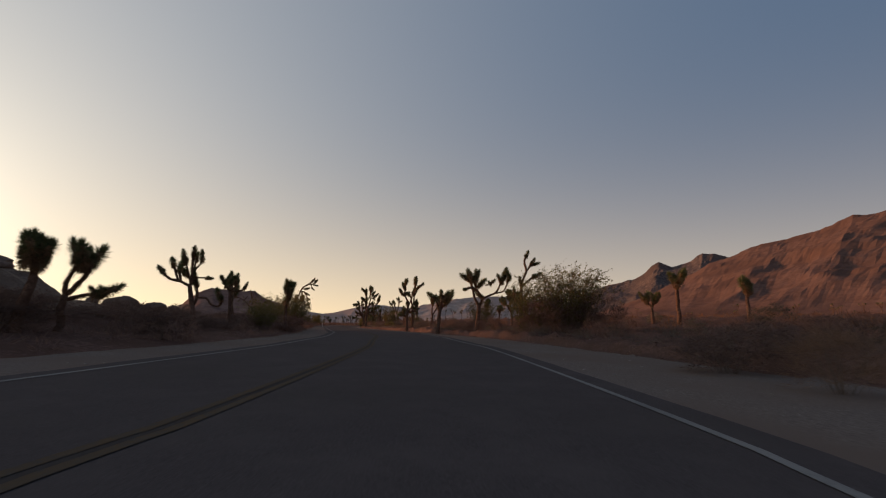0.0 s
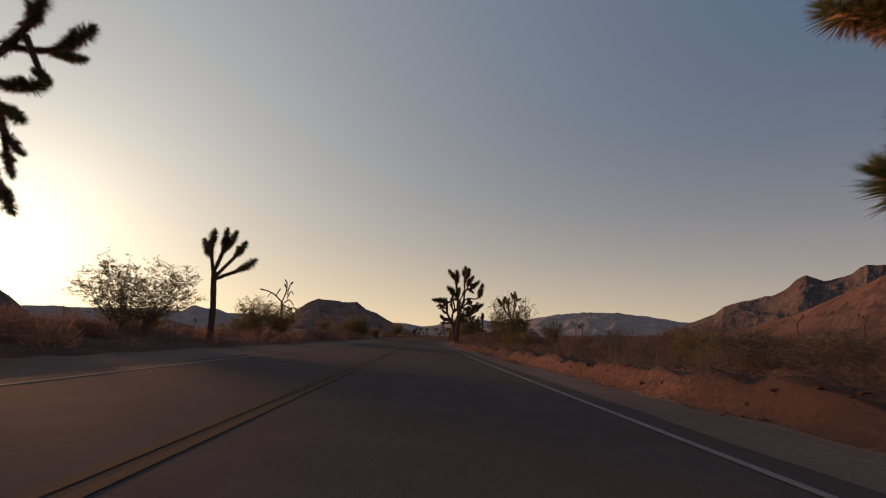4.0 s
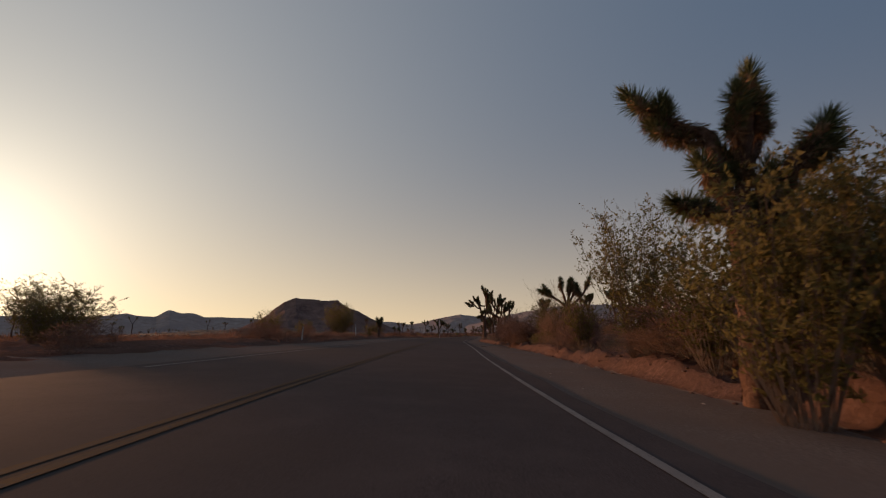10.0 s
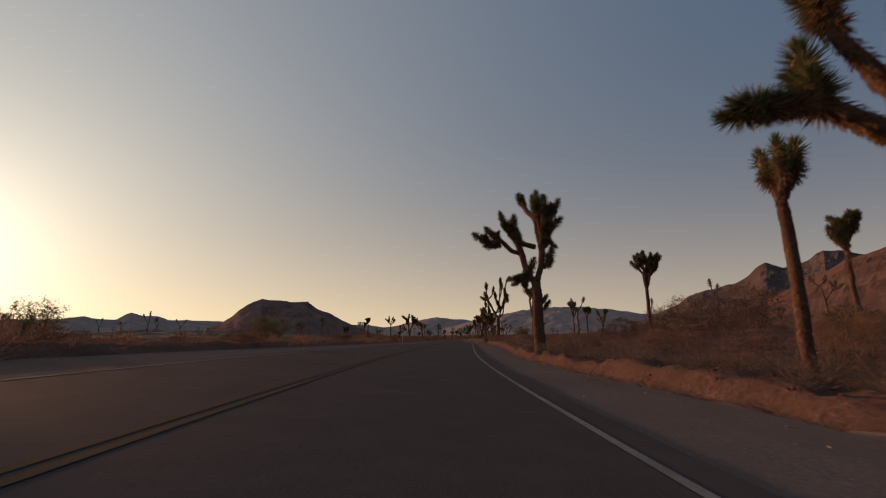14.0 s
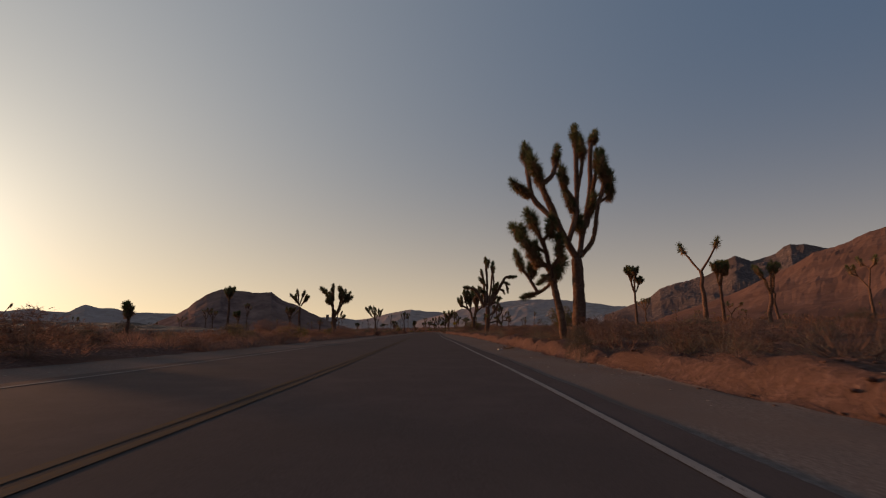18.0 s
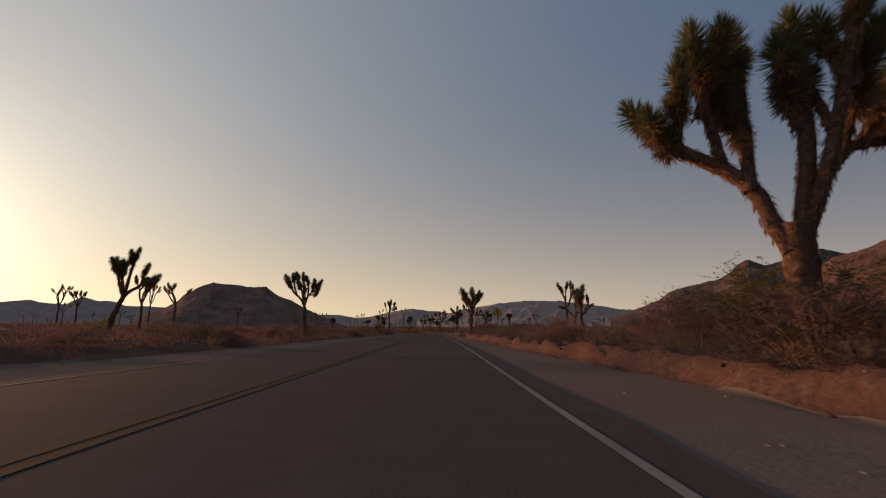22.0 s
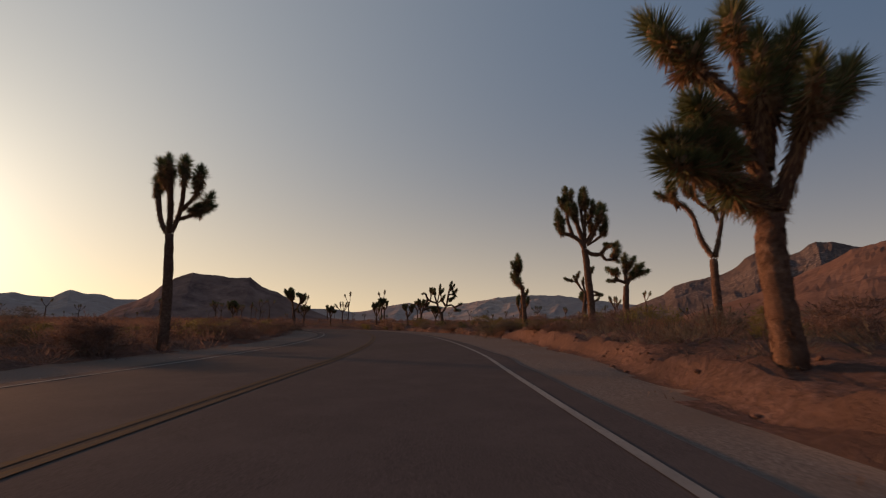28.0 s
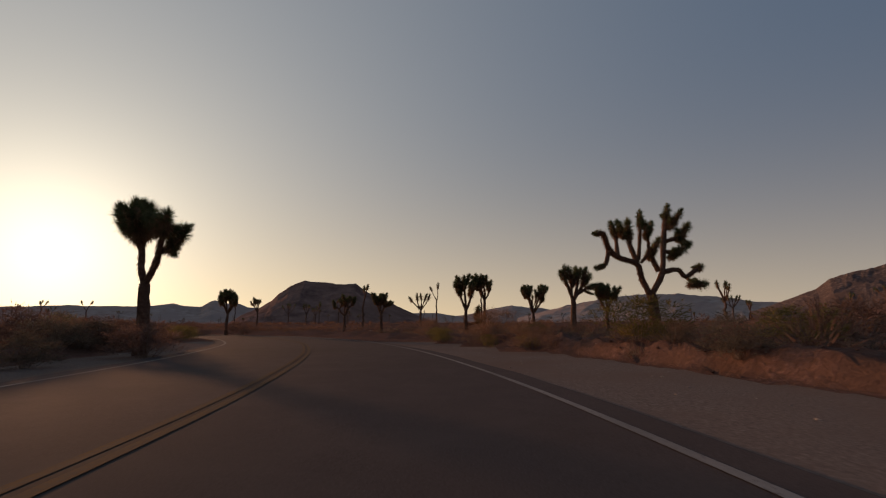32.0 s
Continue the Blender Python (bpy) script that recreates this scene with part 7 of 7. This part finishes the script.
fallen_head(20.25, 254.25, 1, 0.45)
fallen_head(20.6, 254.9, 2, 0.25)
slab(20.0, 254.5, 0.22, 0.12, 0.04, 20, "pale piece of split wood on the gravel shoulder")
stick(11.6, 102.6, 0.9, 10, 0.02)
stick(9.7, 168.5, 0.7, 30, 0.02)
stick(23.4, 258.5, 0.8, -15, 0.03)
stick(35.8, 400.9, 0.5, 5, 0.015)


def lump(name, seed, size, flat=0.7, sub=2):
    bm = bmesh.new()
    bmesh.ops.create_icosphere(bm, subdivisions=sub, radius=1.0)
    for v in bm.verts:
        n = noise.fractal(v.co * 1.1 + Vector((seed * 5.0, 0, 0)), 1.0, 2.0, 3)
        v.co = Vector((v.co.x, v.co.y, v.co.z * flat)) * (1 + 0.38 * n)
        v.co = Vector([round(c * 5) / 5 * 0.25 + c * 0.75 for c in v.co])
    me = bpy.data.meshes.new(name)
    bm.to_mesh(me)
    bm.free()
    me.materials.append(M_BOULDER)
    return me


BOULDERS = [lump("boulder", i, 1.0, 0.75) for i in range(5)]


def boulder(x, y, size, seed, z=None):
    rng = random.Random(seed)
    ob = new("boulder", BOULDERS[seed % 5])
    ob.location = (x, y, (ground_at(x, y) if z is None else z) + size * 0.25)
    ob.rotation_euler = (rng.uniform(-0.3, 0.3), rng.uniform(-0.3, 0.3), rng.uniform(0, 6.28))
    ob.scale = (size * rng.uniform(0.8, 1.4), size * rng.uniform(0.8, 1.2), size)
    tagged(ob, "weathered brown granite boulder on a rocky rise", "boulder", "granite boulders")


def knoll(name, cx, cy, rx, ry, h, seed, stones, size, label):
    """A low rocky rise with boulders on it."""
    vs, fs = [], []
    n = 48
    for j in range(n + 1):
        for i in range(n + 1):
            u, v = i / n * 2 - 1, j / n * 2 - 1
            r = math.hypot(u, v)
            x, y = cx + u * rx, cy + v * ry
            k = max(0.0, 1 - r ** 1.6)
            z = h * k ** 0.8 * (1 + 0.35 * noise.fractal(Vector((x * 0.12, y * 0.12, seed)), 1.0, 2.0, 4)) - 0.8 * (1 - min(1, 6 * k))
            vs.append((x, y, z + ground_at(cx, cy)))
    for j in range(n):
        for i in range(n):
            a = j * (n + 1) + i
            fs.append((a, a + 1, a + n + 2, a + n + 1))
    tagged(new(name, mesh_of(name, vs, fs, M_ROCK_HAZED if rx > 60 else M_BOULDER)), label, "hill", kind="structure")
    rng = random.Random(seed)
    for k in range(stones):
        a, u = rng.uniform(0, 6.28), rng.random() ** 0.5 * 0.85
        x, y = cx + math.cos(a) * u * rx, cy + math.sin(a) * u * ry
        z = h * max(0.0, 1 - u ** 1.6) ** 0.8 + ground_at(cx, cy)
        boulder(x, y, size * rng.uniform(0.4, 1.0), seed * 40 + k, z)


knoll("rocky_rise_1", -34.0, 60.0, 22, 26, 2.2, 3, 34, 1.2, "dark boulder-strewn rise beside the bend")
knoll("rocky_rise_3", -84.0, 80.0, 42, 58, 20.0, 9, 40, 2.4, "dark rocky hill that shades the first bend")
knoll("rocky_rise_2", -70.0, 330.0, 60, 40, 3.0, 5, 0, 1.0, "low brown swell of the plain")

# ---- what nobody could count: stones, tufts, far scrub ----


def scattered(name, n, place, template, mats, label, category, seed, size):
    """One mesh of many small copies of template shapes, each turned and scaled."""
    rng = np.random.default_rng(seed)
    xy = place(rng, n)
    z = ground_z(xy)
    vs, fs, slots, o = [], [], [], 0
    for k, (p, zz) in enumerate(zip(xy, z)):
        v, f, s = template[k % len(template)]
        a, sc = rng.uniform(0, 6.28), rng.uniform(*size)
        c, si = math.cos(a) * sc, math.sin(a) * sc
        w = np.column_stack([v[:, 0] * c - v[:, 1] * si + p[0], v[:, 0] * si + v[:, 1] * c + p[1], v[:, 2] * sc * rng.uniform(0.8, 1.25) + zz])
        vs.append(w)
        fs.extend(tuple(i + o for i in q) for q in f)
        slots.extend(s)
        o += len(v)
    me = mesh_of(name, np.concatenate(vs), fs, *mats, slots=slots)
    return tagged(new(name, me), label, category, kind="stuff")


def tuft_shape(seed, blades, slot=0, wide=0.012, lean=0.6):
    rng = random.Random(seed)
    h = Heap()
    for i in range(blades):
        a = rng.uniform(0, 6.28)
        b = Vector((math.cos(a), math.sin(a), 0)) * rng.uniform(0, 0.12)
        side = any_way(rng) * wide
        h.add([b - side, b + side, b + Vector((math.cos(a) * lean * rng.random(), math.sin(a) * lean * rng.random(), rng.uniform(0.4, 1.0)))], [(0, 1, 2)])
    return np.array([tuple(v) for v in h.v]), h.f, [slot] * len(h.f)


def clump_shape(seed, leaves, slot=0, long=1.0, wide=(0.010, 0.020)):
    rng = random.Random(seed)
    h = Heap()
    for i in range(leaves):
        d = Vector((rng.gauss(0, 1), rng.gauss(0, 1), abs(rng.gauss(0, 0.9)))).normalized()
        p = Vector((d.x * 0.55, d.y * 0.55, d.z * 0.5)) * rng.uniform(0.35, 1.0)
        q = p + (d + Vector((0, 0, 0.4))).normalized() * rng.uniform(0.14, 0.34) * long
        a = any_way(rng) * rng.uniform(*wide)
        h.add([p - a, p + a, q], [(0, 1, 2)], slot)
    return np.array([tuple(v) for v in h.v]), h.f, [slot] * len(h.f)


def stone_shape(seed):
    bm = bmesh.new()
    bmesh.ops.create_icosphere(bm, subdivisions=1, radius=1.0)
    rng = random.Random(seed)
    v = np.array([tuple(q.co * rng.uniform(0.75, 1.2)) for q in bm.verts]) * (1, 0.8, 0.55)
    f = [tuple(q.index for q in g.verts) for g in bm.faces]
    bm.free()
    return v, f, [0] * len(f)


def beside(lo, hi, y0, y1, left=True, right=True):
    def place(rng, n):
        k = rng.integers(0, len(ROAD), n * 3)
        k = k[(ROAD[k, 1] > y0) & (ROAD[k, 1] < y1)][:n]
        d = lo + (hi - lo) * rng.random(len(k)) ** 1.5
        if not left:
            d = d + np.interp(ROAD[k, 1], FOOT_AT, FOOT_OFF) - 6.5
        sgn = np.where(rng.random(len(k)) < 0.5, -1, 1) if left and right else (np.full(len(k), -1) if left else np.full(len(k), 1))
        side = np.stack([ROAD_DIR[k, 1], -ROAD_DIR[k, 0]], 1)
        xy = ROAD[k] + side * (d * sgn)[:, None] + rng.normal(0, 0.4, (len(k), 2))
        dd, s = from_road(xy)
        clear = (np.abs(dd) > (lo * 0.93 if left else lo - 6.95 + np.interp(s, FOOT_AT, FOOT_OFF))) & ~((dd < 0) & (s > 108) & (s < 158) & (dd > -26) & (xy[:, 1] < 158))
        return xy[clear]
    return place


TUFTS = [tuft_shape(i, 44, 0, 0.0035, 0.9) for i in range(4)]
CLUMPS = [clump_shape(20 + i, 64, i % 3 // 2) for i in range(9)]
BRUSH = [clump_shape(30 + i, 110, 0, 1.3, (0.005, 0.010)) for i in range(4)]
FAR_CLUMPS = [clump_shape(40 + i, 26, i % 3 // 2, 1.0, (0.05, 0.10)) for i in range(6)]
STONES = [stone_shape(i) for i in range(5)]
scattered("shoulder_stones", 2600, beside(4.5, 8.5, -5, 425), STONES, (M_STONE,), "small pale stones scattered over the gravel shoulder", "stones", 1, (0.008, 0.035))
scattered("bank_clods", 9000, beside(6.3, 8.8, -5, 425, left=False), STONES, (M_SOIL,), "crumbled clods of orange earth along the cut bank", "clods", 2, (0.015, 0.06))
MID = []
for leafy in [s[1] for s in SMALL_SHRUBS["scrub"][:3]]:
    co = np.empty(len(leafy.vertices) * 3)
    leafy.vertices.foreach_get("co", co)
    MID.append((co.reshape(-1, 3) * (1.7, 1.7, 1.0), [tuple(p.vertices) for p in leafy.polygons], [0] * len(leafy.polygons)))
scattered("mid_scrub_right", 130, beside(8.4, 26, 0, 440, left=False), MID, (M_SCRUB,), "rounded brown brush scattered behind the bank", "scrub", 21, (0.5, 1.15))
scattered("mid_scrub_left", 70, beside(8.0, 28, 0, 440, right=False), MID, (M_SCRUB,), "rounded brown brush scattered over the plain", "scrub", 22, (0.5, 1.1))
LITTER = []
for i in range(4):
    rng_l, h_l = random.Random(60 + i), Heap()
    for k in range(9):
        c = Vector((rng_l.uniform(-0.5, 0.5), rng_l.uniform(-0.5, 0.5), rng_l.uniform(0.01, 0.10)))
        go = any_way(rng_l, -0.2, 0.35) * rng_l.uniform(0.2, 0.6)
        side = go.cross(Vector((0, 0, 1))).normalized() * 0.012
        h_l.add([c - side, c + side, c + go], [(0, 1, 2)])
    LITTER.append((np.array([tuple(v) for v in h_l.v]), h_l.f, [0] * len(h_l.f)))
scattered("bank_litter", 2600, beside(5.9, 9.0, -5, 430, left=False), LITTER, (M_STRAW,), "dry straw and twigs strewn over the cut bank", "litter", 12, (0.25, 0.7))
scattered("dry_grass", 1500, beside(7.2, 18, -5, 430, left=False), TUFTS, (M_STRAW,), "thin dry golden grass tufts on the sandy ground", "grass", 3, (0.12, 0.3))
scattered("low_scrub_left", 3600, beside(6.6, 26, -12, 470, right=False), CLUMPS, (M_SCRUB, M_SCRUB), "low brown scrub close to the sandy shoulder", "scrub", 14, (0.45, 1.15))
scattered("low_scrub_near", 5200, beside(7.1, 26, -12, 470, left=False), CLUMPS, (M_SCRUB, M_SAGE), "low brown and grey scrub over the sandy ground", "scrub", 4, (0.35, 1.05))
scattered("low_scrub", 4200, beside(16, 62, -12, 500), CLUMPS, (M_SCRUB, M_RUST), "low brown scrub dotted over the sandy plain", "scrub", 7, (0.5, 1.3))
scattered("bank_brush", 1700, beside(6.8, 10.5, -10, 440, left=False), BRUSH, (M_SAGE,), "dry grey-brown brush along the top of the bank", "scrub", 8, (0.25, 0.75))
scattered("straw_scrub", 700, beside(8.0, 45, -10, 460, left=False), BRUSH, (M_STRAW,), "pale dry brush dotted over the sandy plain", "scrub", 5, (0.3, 0.8))


def plain(rng, n):
    xy = np.column_stack([rng.uniform(-420, 420, n), rng.uniform(-20, 900, n)])
    d, _ = from_road(xy)
    return xy[np.abs(d) > 40]


scattered("far_scrub", 11000, plain, FAR_CLUMPS, (M_SCRUB, M_RUST), "countless far brown shrubs covering the desert plain", "scrub", 6, (0.6, 1.9))

rng_far = random.Random(77)
made = 0
FAR_TREES = []
while made < 240:
    fx, fy = rng_far.uniform(-260, 300), rng_far.uniform(120, 760)
    fd = from_road([(fx, fy)])[0][0]
    if abs(fd) < (42 if made < 110 else 24 if fd > 0 else 32) or (abs(fd) < 70 and fy < 230) or (-50 < fx < 60 and fy < 480 and (made < 110 or fd < 0)):
        continue
    made += 1
    if len(FAR_TREES) < 8:
        FAR_TREES.append(joshua_tree(fx, fy, ground_at(fx, fy) + rng_far.uniform(4.0, 7.5), rng_far.uniform(1.6, 3.4), rng_far.uniform(0.4, 0.6), 0.15, n=rng_far.randint(2, 5), forks=rng_far.randint(0, 1), seed=200 + made, far=True, head=1.35, label="far Joshua tree on the desert plain"))
    else:
        src = FAR_TREES[made % 8]
        k = rng_far.uniform(0.75, 1.3)
        t = copy_thing(src, pose(fx, fy, ground_at(fx, fy) - 0.05, 0, 0, rng_far.uniform(0, 360)))
        t.scale = (k, k, k)
